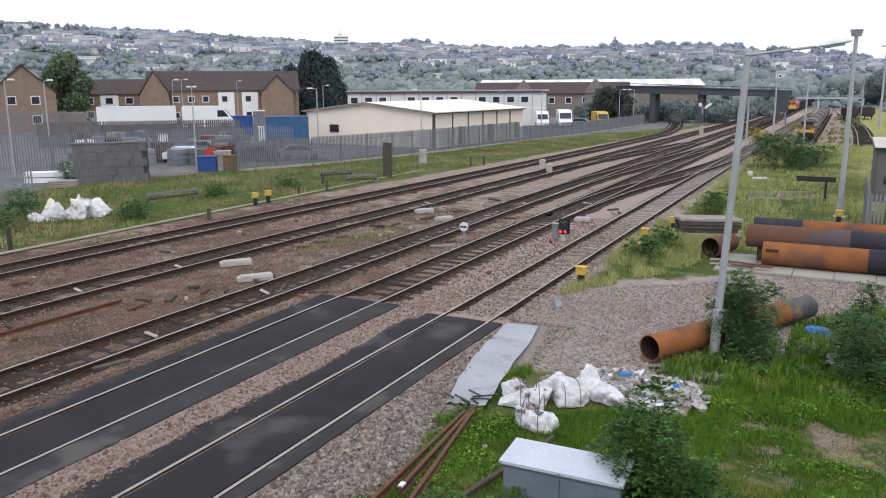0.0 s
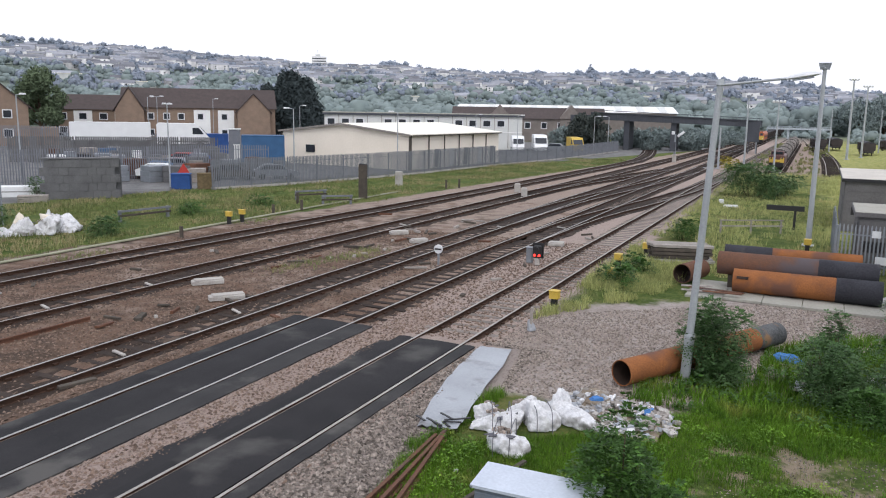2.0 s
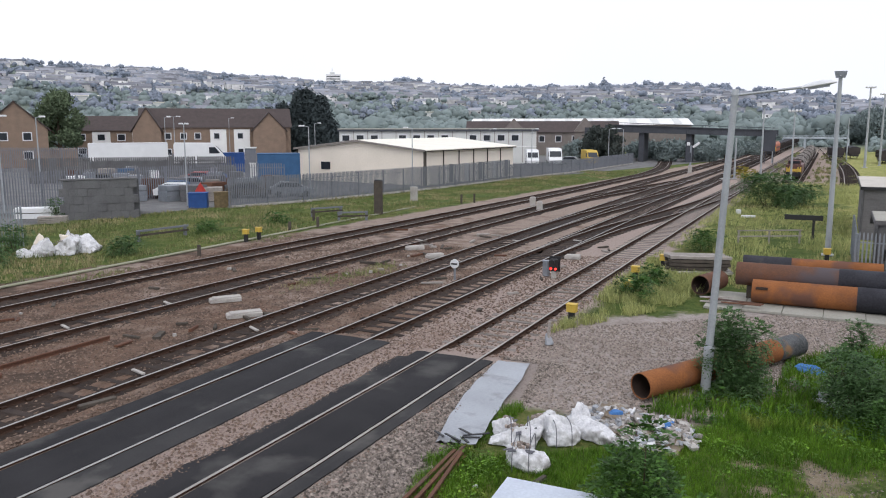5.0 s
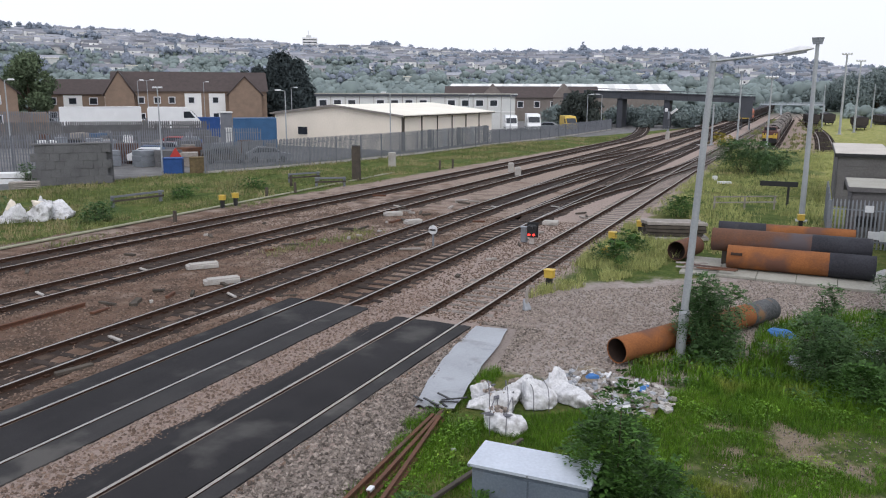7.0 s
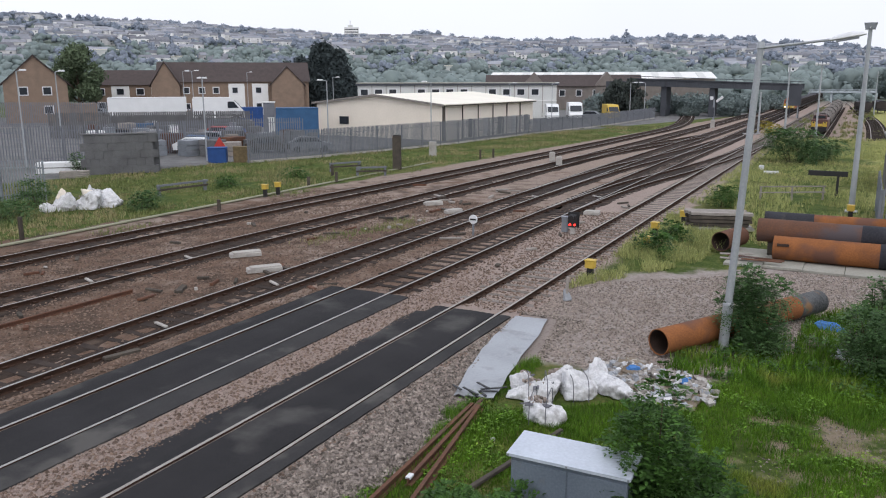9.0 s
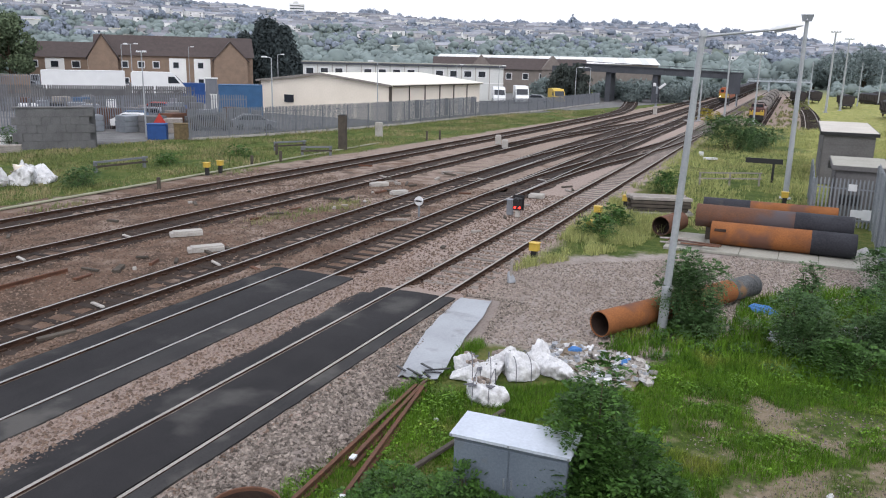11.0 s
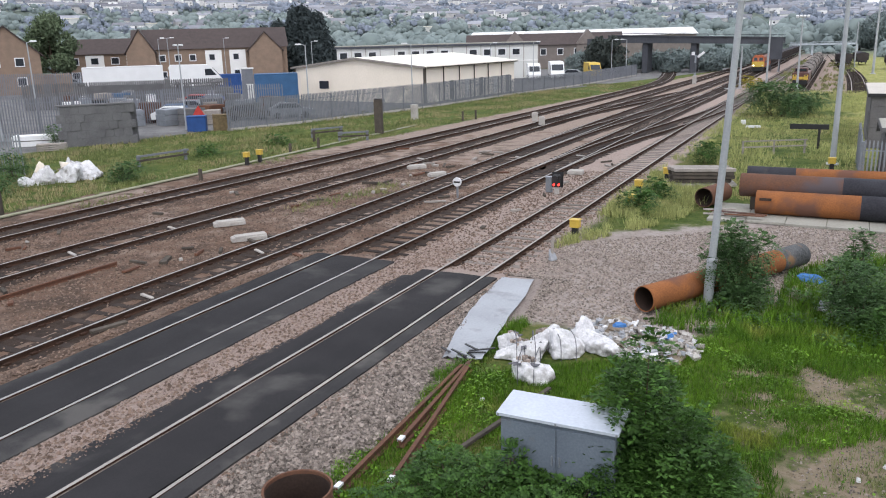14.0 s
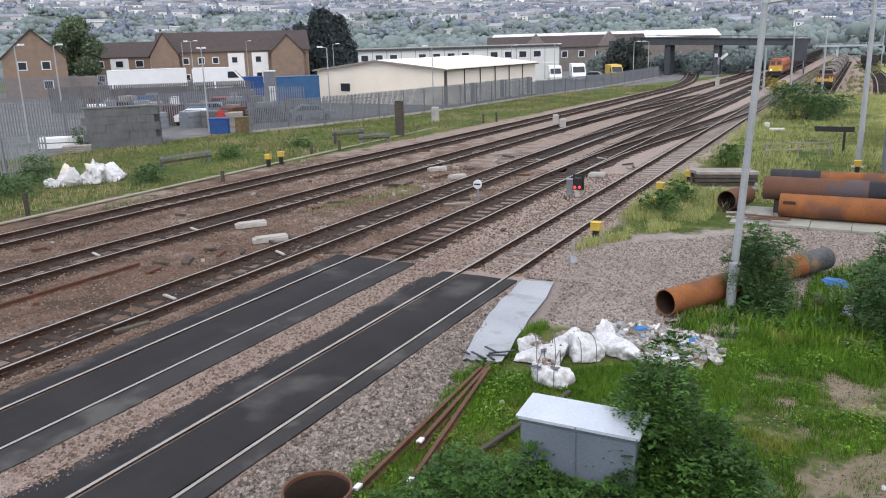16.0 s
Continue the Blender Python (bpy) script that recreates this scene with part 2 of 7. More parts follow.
# ---------------------------------------------------------------- mesh helpers
class Shape:
    """Vertices and faces of one mesh."""

    def __init__(self):
        self.v, self.f = [], []

    def add(self, verts, faces):
        k = len(self.v)
        self.v += [tuple(p) for p in verts]
        self.f += [tuple(i + k for i in q) for q in faces]
        return self

    def box(self, x, y, z, sx, sy, sz, rz=0.0, rx=0.0, ry=0.0, bevel=0.0):
        """A box with its centre at x, y, z; bevel chamfers the upright and the upper edges."""
        b = bevel
        m = pose(x, y, z, rx, ry, rz)
        hx, hy, hz = sx / 2, sy / 2, sz / 2
        if b:
            ring = lambda i, zz: [(-hx + i, -hy, zz), (hx - i, -hy, zz), (hx, -hy + i, zz), (hx, hy - i, zz), (hx - i, hy, zz),
                                  (-hx + i, hy, zz), (-hx, hy - i, zz), (-hx, -hy + i, zz)]
            top = [(px * (1 - b / hx), py * (1 - b / hy), hz) for px, py, _ in ring(b, 0)]
            vs = ring(b, -hz) + ring(b, hz - b) + top
            fs = [tuple(range(7, -1, -1)), tuple(range(16, 24))]
            for k in (0, 8):
                fs += [(k + i, k + (i + 1) % 8, k + 8 + (i + 1) % 8, k + 8 + i) for i in range(8)]
        else:
            vs = [(sx_ * hx, sy_ * hy, sz_ * hz) for sz_ in (-1, 1) for sx_, sy_ in ((-1, -1), (1, -1), (1, 1), (-1, 1))]
            fs = [(3, 2, 1, 0), (4, 5, 6, 7)] + [(i, (i + 1) % 4, 4 + (i + 1) % 4, 4 + i) for i in range(4)]
        return self.add([m @ Vector(p) for p in vs], fs)

    def tube(self, a, b, r, r2=None, n=12, caps=True):
        a, b = Vector(a), Vector(b)
        r2 = r if r2 is None else r2
        w = (b - a).normalized()
        u = w.orthogonal().normalized()
        s = w.cross(u)
        vs = [a + (u * math.cos(i * math.tau / n) + s * math.sin(i * math.tau / n)) * r for i in range(n)]
        vs += [b + (u * math.cos(i * math.tau / n) + s * math.sin(i * math.tau / n)) * r2 for i in range(n)]
        fs = [(i, (i + 1) % n, n + (i + 1) % n, n + i) for i in range(n)]
        if caps:
            fs += [tuple(range(n - 1, -1, -1)), tuple(range(n, 2 * n))]
        return self.add(vs, fs)

    def pipe(self, a, b, r, wall, n=32):
        """An open pipe with a wall of some thickness."""
        a, b = Vector(a), Vector(b)
        w = (b - a).normalized()
        u = w.orthogonal().normalized()
        s = w.cross(u)
        ring = lambda c, q: [c + (u * math.cos(i * math.tau / n) + s * math.sin(i * math.tau / n)) * q for i in range(n)]
        vs = ring(a, r) + ring(b, r) + ring(b, r - wall) + ring(a, r - wall)
        fs = []
        for k in range(4):
            p, q = k * n, (k + 1) % 4 * n
            fs += [(p + i, p + (i + 1) % n, q + (i + 1) % n, q + i) for i in range(n)]
        return self.add(vs, fs)

    def sweep(self, line, section):
        """A closed section (x across, z up) drawn along a level line of points."""
        line = [Vector(p) for p in line]
        n = len(section)
        vs = []
        for i, p in enumerate(line):
            d = (line[min(i + 1, len(line) - 1)] - line[max(i - 1, 0)])
            d.z = 0
            d.normalize()
            side = Vector((d.y, -d.x, 0))
            vs += [p + side * x + Vector((0, 0, z)) for x, z in section]
        fs = []
        for i in range(len(line) - 1):
            fs += [(i * n + k, i * n + (k + 1) % n, (i + 1) * n + (k + 1) % n, (i + 1) * n + k) for k in range(n)]
        fs += [tuple(range(n - 1, -1, -1)), tuple((len(line) - 1) * n + k for k in range(n))]
        return self.add(vs, [f[::-1] for f in fs])

    def prism(self, outline, axis_from, axis_to):
        """An outline of points in space, drawn from one offset to another."""
        n = len(outline)
        a, b = Vector(axis_from), Vector(axis_to)
        vs = [Vector(p) + a for p in outline] + [Vector(p) + b for p in outline]
        fs = [(i, (i + 1) % n, n + (i + 1) % n, n + i) for i in range(n)] + [tuple(range(n - 1, -1, -1)), tuple(range(n, 2 * n))]
        return self.add(vs, fs)

    def mesh(self, name, material, smooth=False):
        me = bpy.data.meshes.new(name)
        me.from_pydata(self.v, [], self.f)
        if isinstance(material, (list, tuple)):
            for q in material:
                me.materials.append(q)
        else:
            me.materials.append(material)
        if len(self.f) > 4000 and not smooth:
            return me
        bm = bmesh.new()
        bm.from_mesh(me)
        bmesh.ops.recalc_face_normals(bm, faces=bm.faces)
        if smooth:
            for f in bm.faces:
                f.smooth = True
            for e in bm.edges:
                if len(e.link_faces) == 2 and e.calc_face_angle(0) > 0.7:
                    e.smooth = False
        bm.to_mesh(me)
        bm.free()
        return me


def thing(name, label, category, x=0.0, y=0.0, z=0.0, rz=0.0, group="", kind=""):
    ob = new(name)
    ob.empty_display_size = 0.2
    ob.matrix_basis = pose(x, y, z, 0, 0, rz)
    return tagged(ob, label, category, group, kind)


def part(name, shape, material, parent=None, label="", smooth=False, at=None, mesh=None):
    ob = new(name, mesh or shape.mesh(name, material, smooth))
    if parent:
        ob.parent = parent
    if at is not None:
        ob.matrix_basis = at
    return tagged(ob, label)


def solid(name, shape, material, label, category, kind="", smooth=False, group=""):
    """A thing that is one mesh."""
    return tagged(new(name, shape.mesh(name, material, smooth)), label, category, group, kind)


def lerp(a, b, t):
    return a + (b - a) * t


def fbm(x, y, s, o=4):
    return noise.fractal(Vector((x * s, y * s, 3.7)), 1.0, 2.0, o)


# ---------------------------------------------------------------- ground
RIDGE = [(-180, 2.0), (-90, 3.9), (-55.4, 3.8), (-45.6, 3.35), (-34.4, 2.8), (-28.5, 2.75), (-22.5, 2.35), (-14.8, 2.45), (-9.2, 2.4), (-4, 1.9),
         (1.2, 1.3), (8, 0.9), (40, 1.0), (180, 2.0)]


def ridge(az):
    for (a, e), (b, g) in zip(RIDGE, RIDGE[1:]):
        if a <= az <= b:
            return lerp(e, g, (az - a) / (b - a))
    return 2.0


def terrain(x, y):
    d = math.hypot(x, y)
    z = -0.165 + 0.015 * fbm(x, y, 0.6, 3)
    if d > 330:
        top = 1500 * math.tan(radians(ridge(math.degrees(math.atan2(x, y))))) + EYE[2] + 3
        s = min(1.0, (d - 330) / 1170)
        z += (top - 8) * (0.35 * s + 0.65 * s * s * (3 - 2 * s)) + 9 * s * fbm(x, y, 0.004, 4)
        if d > 1500:
            z -= (d - 1500) * 0.05
    if -15.9 < x < -6.4 and y < 21.4:
        z += .11 * min(1.0, (x + 15.9) / .6, (-6.4 - x) / 1.2, (21.4 - y) / .8)
    if x > 6 and d < 330:
        z += 0.5 * min(1.0, (x - 6) / 6) * min(1.0, max(0.0, (y - 45) / 30))
    return z


def axis(stops):
    out = []
    for (a, b, s) in stops:
        n = max(1, round((b - a) / s))
        out += [a + (b - a) * i / n for i in range(n)]
    return out + [stops[-1][1]]


def build_ground():
    xs = axis([(-2600, -1500, 110), (-1500, -500, 40), (-500, -140, 24), (-140, -52, 4), (-52, 12, 0.5), (12, 60, 4), (60, 500, 25), (500, 1500, 100)])
    ys = axis([(-400, -20, 60), (-20, 4, 4), (4, 60, 0.5), (60, 160, 3), (160, 500, 20), (500, 1800, 40), (1800, 2600, 110)])
    nx = len(xs)
    v = [(x, y, terrain(x, y)) for y in ys for x in xs]
    f = [(j * nx + i, j * nx + i + 1, (j + 1) * nx + i + 1, (j + 1) * nx + i) for j in range(len(ys) - 1) for i in range(nx - 1)]
    s = Shape()
    s.v, s.f = v, f
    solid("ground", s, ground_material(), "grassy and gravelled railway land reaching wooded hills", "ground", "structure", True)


def ground_material():
    m = bpy.data.materials.new("railway_ground")
    m.use_nodes = True
    n, l = m.node_tree.nodes, m.node_tree.links
    b = n["Principled BSDF"]
    tc, sep = n.new("ShaderNodeTexCoord"), n.new("ShaderNodeSeparateXYZ")
    l.new(tc.outputs["Object"], sep.inputs[0])

    def num(op, a, c, e=None):
        q = n.new("ShaderNodeMath")
        q.operation = op
        for i, w in enumerate((a, c, e)):
            if w is None:
                continue
            if isinstance(w, (int, float)):
                q.inputs[i].default_value = w
            else:
                l.new(w, q.inputs[i])
        return q.outputs[0]

    def tex(scale, detail=5, kind="ShaderNodeTexNoise"):
        q = n.new(kind)
        q.inputs["Scale"].default_value = scale
        if "Detail" in q.inputs:
            q.inputs["Detail"].default_value = detail
        l.new(tc.outputs["Object"], q.inputs["Vector"])
        return q

    def ramp(fac, *stops):
        q = n.new("ShaderNodeValToRGB")
        while len(q.color_ramp.elements) < len(stops):
            q.color_ramp.elements.new(0.5)
        for el, (p, c) in zip(q.color_ramp.elements, stops):
            el.position, el.color = p, (*c, 1)
        l.new(fac, q.inputs["Fac"])
        return q.outputs["Color"]

    def mix(fac, a, c):
        q = n.new("ShaderNodeMixRGB")
        for i, w in enumerate((fac, a, c)):
            l.new(w, q.inputs[i])
        return q.outputs["Color"]

    wob = num("SUBTRACT", tex(0.55, 6).outputs["Fac"], 0.5)
    wob_fine = num("SUBTRACT", tex(3.0, 4).outputs["Fac"], 0.5)
    wobble = num("ADD", num("MULTIPLY", wob, 3.2), num("MULTIPLY", wob_fine, 1.6))

    def side(a, c, e, width=0.4, k=1.0):
        """1 where a*x + c*y + e > 0, with an uneven edge."""
        s = num("ADD", num("ADD", num("MULTIPLY", sep.outputs[0], a), num("MULTIPLY", sep.outputs[1], c)), e)
        s = num("ADD", s, num("MULTIPLY", wobble, k))
        q = n.new("ShaderNodeMapRange")
        q.interpolation_type = "SMOOTHSTEP"
        q.inputs["From Min"].default_value, q.inputs["From Max"].default_value = -width, width
        l.new(s, q.inputs["Value"])
        return q.outputs["Result"]

    def both(*parts):
        out = parts[0]
        for p in parts[1:]:
            out = num("MULTIPLY", out, p)
        return out

    def either(a, c):
        return num("MAXIMUM", a, c)

    cells = tex(14, kind="ShaderNodeTexVoronoi")
    cells2 = tex(33, kind="ShaderNodeTexVoronoi")
    grain = num("ADD", num("MULTIPLY", cells.outputs["Color"], 0.5), num("MULTIPLY", cells2.outputs["Color"], 0.5))
    patch = tex(0.22, 6).outputs["Fac"]
    patch2 = tex(1.1, 6).outputs["Fac"]
    blotch = num("ADD", num("MULTIPLY", patch, 0.5), num("MULTIPLY", patch2, 0.5))
    stone = ramp(grain, (0.12, (0.055, 0.041, 0.033)), (0.5, (0.156, 0.117, 0.094)), (0.88, (0.31, 0.245, 0.205)))
    brown = ramp(grain, (0.12, (0.030, 0.018, 0.012)), (0.5, (0.086, 0.053, 0.036)), (0.9, (0.17, 0.112, 0.082)))
    pick = n.new("ShaderNodeMapRange")
    pick.inputs["From Min"].default_value, pick.inputs["From Max"].default_value = 0.44, 0.58
    near = n.new("ShaderNodeMapRange")
    near.inputs["From Min"].default_value, near.inputs["From Max"].default_value = 18, 60
    near.inputs["To Min"].default_value, near.inputs["To Max"].default_value = 0.08, -0.13
    l.new(sep.outputs[1], near.inputs["Value"])
    shift = num("MULTIPLY", side(1, 0, 12.3, 0.3, 0.2), -0.10)
    l.new(num("ADD", num("ADD", blotch, near.outputs["Result"]), shift), pick.inputs["Value"])
    ballast = mix(pick.outputs["Result"], stone, brown)
    gravel_pale = ramp(grain, (0.1, (0.085, 0.068, 0.060)), (0.5, (0.225, 0.188, 0.170)), (0.9, (0.40, 0.355, 0.33)))
    gravel_worn = ramp(grain, (0.1, (0.060, 0.047, 0.039)), (0.5, (0.165, 0.130, 0.112)), (0.9, (0.31, 0.265, 0.24)))
    drift = n.new("ShaderNodeMapRange")
    drift.inputs["From Min"].default_value, drift.inputs["From Max"].default_value = 0.42, 0.58
    l.new(num("ADD", num("MULTIPLY", tex(0.7, 7).outputs["Fac"], 0.6), num("MULTIPLY", tex(4.5, 4).outputs["Fac"], 0.4)), drift.inputs["Value"])
    gravel = mix(drift.outputs["Result"], gravel_worn, gravel_pale)
    soil = ramp(grain, (0.1, (0.075, 0.056, 0.034)), (0.5, (0.150, 0.115, 0.074)), (0.9, (0.27, 0.22, 0.16)))
    turf = ramp(num("ADD", num("MULTIPLY", blotch, 0.7), num("MULTIPLY", tex(9, 5).outputs["Fac"], 0.3)),
                (0.36, (0.035, 0.060, 0.012)), (0.48, (0.075, 0.110, 0.024)), (0.56, (0.14, 0.15, 0.045)), (0.66, (0.19, 0.165, 0.08)))
    # Hill ground: green greyed and blued, with haze put into the colour.
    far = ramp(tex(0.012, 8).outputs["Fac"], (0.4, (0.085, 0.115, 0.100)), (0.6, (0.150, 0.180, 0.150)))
    yard = ramp(tex(0.5, 6).outputs["Fac"], (0.3, (0.135, 0.135, 0.138)), (0.7, (0.23, 0.228, 0.226)))
    colour = turf
    # straw-coloured rough grass on the far right bank
    straw = ramp(tex(1.6, 6).outputs["Fac"], (0.35, (0.19, 0.215, 0.065)), (0.55, (0.33, 0.33, 0.11)), (0.7, (0.40, 0.35, 0.18)))
    colour = mix(both(side(1, 0, -0.5, 1.0), side(0, 1, -50, 6.0)), colour, straw)
    # brown earth sidings between the standing train and the bank
    colour = mix(both(side(1, 0, 10, 0.6), side(-1, 0, 0.5, 0.6), side(0, 1, -98, 3.0), side(0, -1, 330, 20)), colour, ballast)
    # trodden soil
    worn = both(side(1, 0, 1.9, 0.5, 1.6), side(0, -1, 16.2, 0.6, 1.4), side(-1, 0, 5, 1.0))
    holes = n.new("ShaderNodeMapRange")
    holes.inputs["From Min"].default_value, holes.inputs["From Max"].default_value = 0.46, 0.54
    l.new(blotch, holes.inputs["Value"])
    colour = mix(num("MULTIPLY", worn, holes.outputs["Result"]), colour, soil)
    # bare corner by the bridge foot, and a worn trail towards the yard
    corner = both(side(1, 0, 0.35, 0.3, 0.4), side(0.7, -1, 13.4, 0.4, 0.4), side(-1, 0, 8, 1.0))
    trail = both(side(0.95, 1, -15.95, 0.25, 0.3), side(-0.95, -1, 16.85, 0.25, 0.3), side(1, 0, 0.3, 0.2, 0.2), side(-1, 0, 1.5, 0.2, 0.2))
    tufted = n.new("ShaderNodeMapRange")
    tufted.inputs["From Min"].default_value, tufted.inputs["From Max"].default_value = 0.40, 0.52
    l.new(num("ADD", num("MULTIPLY", patch2, 0.6), num("MULTIPLY", tex(5.5, 5).outputs["Fac"], 0.4)), tufted.inputs["Value"])
    colour = mix(num("MULTIPLY", either(corner, trail), tufted.outputs["Result"]), colour, soil)
    # gravel yard beside the line
    yard_in = both(side(1, 0, 8.6), side(-0.87, 0.5, -11.3, 0.4, 0.6), side(0, 1, -17.3, 0.4, 0.7), side(0.62, -0.78, 25.5, 0.4, 0.8), side(0, -1, 31.0, 0.4, 0.5))
    strip = both(side(1, 0, 9.0), side(-1, 0, -6.75, 0.25, 0.4), side(0, -1, 24.0))
    colour = mix(yard_in, colour, gravel)
    colour = mix(strip, colour, gravel_worn)
    # ballast under the running lines
    dark_earth = ramp(grain, (0.12, (0.016, 0.011, 0.008)), (0.5, (0.046, 0.031, 0.023)), (0.9, (0.10, 0.072, 0.056)))
    grime = n.new("ShaderNodeMapRange")
    grime.inputs["From Min"].default_value, grime.inputs["From Max"].default_value = 0.50, 0.60
    l.new(tex(0.75, 8).outputs["Fac"], grime.inputs["Value"])
    ballast = mix(both(grime.outputs["Result"], side(-1, 0, -15.4, 0.4, 0.2), side(0, -1, 48, 14)), ballast, dark_earth)
    pink = ramp(grain, (0.12, (0.078, 0.056, 0.046)), (0.5, (0.200, 0.152, 0.130)), (0.88, (0.36, 0.29, 0.255)))
    ballast = mix(side(1, 0, 12.4, 0.3, 0.15), ballast, pink)
    bed = both(side(1, -0.085, 34.2, 0.3, 0.5), side(-1, 0, -7.9, 0.3, 0.5))
    colour = mix(bed, colour, ballast)
    # paved yards behind the fence
    paved = both(side(-1, 0.24, -58.6, 0.5, 0.2), side(0, 1, -25), side(0, -1, 170, 3), side(1, 0, 140, 3))
    colour = mix(paved, colour, yard)
    # From 210 to 300 m the ground fades into the hazed tone.
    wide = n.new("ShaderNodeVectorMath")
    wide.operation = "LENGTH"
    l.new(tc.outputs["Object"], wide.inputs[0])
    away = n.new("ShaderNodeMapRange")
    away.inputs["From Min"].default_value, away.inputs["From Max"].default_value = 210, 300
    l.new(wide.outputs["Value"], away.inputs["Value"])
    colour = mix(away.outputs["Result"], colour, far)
    l.new(colour, b.inputs["Base Color"])
    b.inputs["Roughness"].default_value = 0.95
    b.inputs["Specular IOR Level"].default_value = 0.15
    bp = n.new("ShaderNodeBump")
    bp.inputs["Strength"].default_value, bp.inputs["Distance"].default_value = 0.8, 0.05
    l.new(grain, bp.inputs["Height"])
    l.new(bp.outputs["Normal"], b.inputs["Normal"])
    return m


build_ground()

# ---------------------------------------------------------------- tracks
GAUGE = 1.505  # between the centres of the rail heads
HEAD = [(-0.036, -0.002), (-0.03, 0.0), (0.03, 0.0), (0.036, -0.002), (0.036, -0.004), (-0.036, -0.004)]
BODY = [(-0.036, -0.004), (0.036, -0.004), (0.036, -0.035), (0.01, -0.05), (0.01, -0.125), (0.068, -0.14), (0.068, -0.155), (-0.068, -0.155), (-0.068, -0.14),
        (-0.01, -0.125), (-0.01, -0.05), (-0.036, -0.035)]


def smooth_line(stops, step=4.0):
    """A level line through some stops (x, y), eased between them."""
    pts = []
    for i in range(len(stops) - 1):
        p0, p1, p2, p3 = stops[max(i - 1, 0)], stops[i], stops[i + 1], stops[min(i + 2, len(stops) - 1)]
        n = max(1, int(math.hypot(p2[0] - p1[0], p2[1] - p1[1]) / step))
        for k in range(n):
            t = k / n
            q = [0.5 * (2 * b + (c - a) * t + (2 * a - 5 * b + 4 * c - d) * t * t + (3 * b - a - 3 * c + d) * t ** 3) for a, b, c, d in zip(p0, p1, p2, p3)]
            pts.append((q[0], q[1], 0.0))
    return pts + [(*stops[-1], 0.0)]


def offset_line(line, d):
    out = []
    for i, p in enumerate(line):
        a, b = Vector(line[max(i - 1, 0)]), Vector(line[min(i + 1, len(line) - 1)])
        w = (b - a).normalized()
        out.append((p[0] + w.y * d, p[1] - w.x * d, p[2]))
    return out


def sleeper_mesh(name, material):
    return Shape().box(0, 0, -0.203, 2.5, 0.24, 0.12, bevel=0.012).mesh(name, material)


WOOD_SLEEPER, CONC_SLEEPER = sleeper_mesh("sleeper_timber", SLEEPER_WOOD), sleeper_mesh("sleeper_concrete", SLEEPER_CONC)


def build_track(label, stops, sleeper, near=46.0, skip=(0, 0), head=None, stain=.48):
    line = smooth_line(stops)
    t = thing("railway_track", label, "railway track", *stops[0], 0, kind="structure", group="railway tracks")
    t.matrix_basis = Matrix()
    for d in (-GAUGE / 2, GAUGE / 2):
        rail = offset_line(line, d)
        r = part("rail", Shape().sweep(rail, BODY), RAIL_SIDE, t, "rust-brown steel rail")
        part("rail_head", Shape().sweep(rail, HEAD), head or RAIL_DULL, r, "worn running surface")
    # Ribbons along each rail: oily stain and painted rail shadow together.
    for d in (-GAUGE / 2, GAUGE / 2) if stops[0][1] < 95 else ():
        rail = offset_line(smooth_line(stops, 1.0), d)
        s = Shape()
        vs = []
        for p in rail:
            k = stain * (1.5 if d < 0 else 1.0), stain * (1.0 if d < 0 else 1.5)
            a, b = k[1] * (1 + .55 * fbm(p[0] + d, p[1], .7)), k[0] * (1 + .55 * fbm(p[0] - d, p[1] + 9, .7))
            vs += [(p[0] - a, p[1], -.17), (p[0] - a * .6, p[1], -.146), (p[0] + b * .6, p[1], -.146), (p[0] + b, p[1], -.17)]
        s.add(vs, [(4 * i + k, 4 * i + k + 1, 4 * i + k + 5, 4 * i + k + 4) for i in range(len(rail) - 1) for k in range(3)])
        part("stained_ballast", s, STAIN_AND_SHADE, t, "dark oily ballast with rail shadow in its tone")
    chairs = Shape()
    rest = Shape()
    k, travelled, last = 0.0, 0.0, Vector(line[0])
    for a, b in zip(line, line[1:]):
        a, b = Vector(a), Vector(b)
        seg = (b - a).length
        while k < seg:
            p = a.lerp(b, k / seg)
            rz = -math.degrees(math.atan2(b.x - a.x, b.y - a.y))
            k += 0.68
            if skip[0] < p.y < skip[1]:
                continue
            jit = random.uniform(-2, 2)
            if p.y < 60:
                q = Matrix.Rotation(radians(rz), 4, "Z")
                for d in (-GAUGE / 2, GAUGE / 2):
                    c = p + q @ Vector((d, 0, 0))
                    for e in (-.085, .085):
                        o = c + q @ Vector((e, 0, 0))
                        chairs.box(o.x, o.y, -.125, .09, .16, .07, rz)
            if p.y < near:
                part("sleeper", None, None, t, at=pose(p.x + random.uniform(-.04, .04), p.y, random.uniform(-.015, .01), 0, 0, rz + jit), mesh=sleeper)
            elif p.y < 210:
                rest.box(p.x, p.y, -0.2, 2.5, 0.24, 0.12, rz + jit)
        k -= seg
    tagged(part("far_sleepers", rest, SLEEPER_WOOD if sleeper is WOOD_SLEEPER else SLEEPER_CONC, t), kind="stuff")
    if chairs.v:
        tagged(part("rail_chairs", chairs, RAIL_SIDE, t), kind="stuff")
    return t


AX, BX, CX, DX, EX = -17.0, -13.59, -9.61, -28.0, -23.1
build_track("running line with timber sleepers and bright rail heads", [(AX, -6), (AX, 60), (AX + .4, 100), (AX + .8, 150), (AX + 1.6, 330)], WOOD_SLEEPER, head=RAIL_TOP)
build_track("running line set into an asphalt crossing", [(BX, -6), (BX, 60), (BX + .2, 100), (BX, 150), (BX, 330)], WOOD_SLEEPER, skip=(-6, 20.4), head=RAIL_TOP, stain=.34)
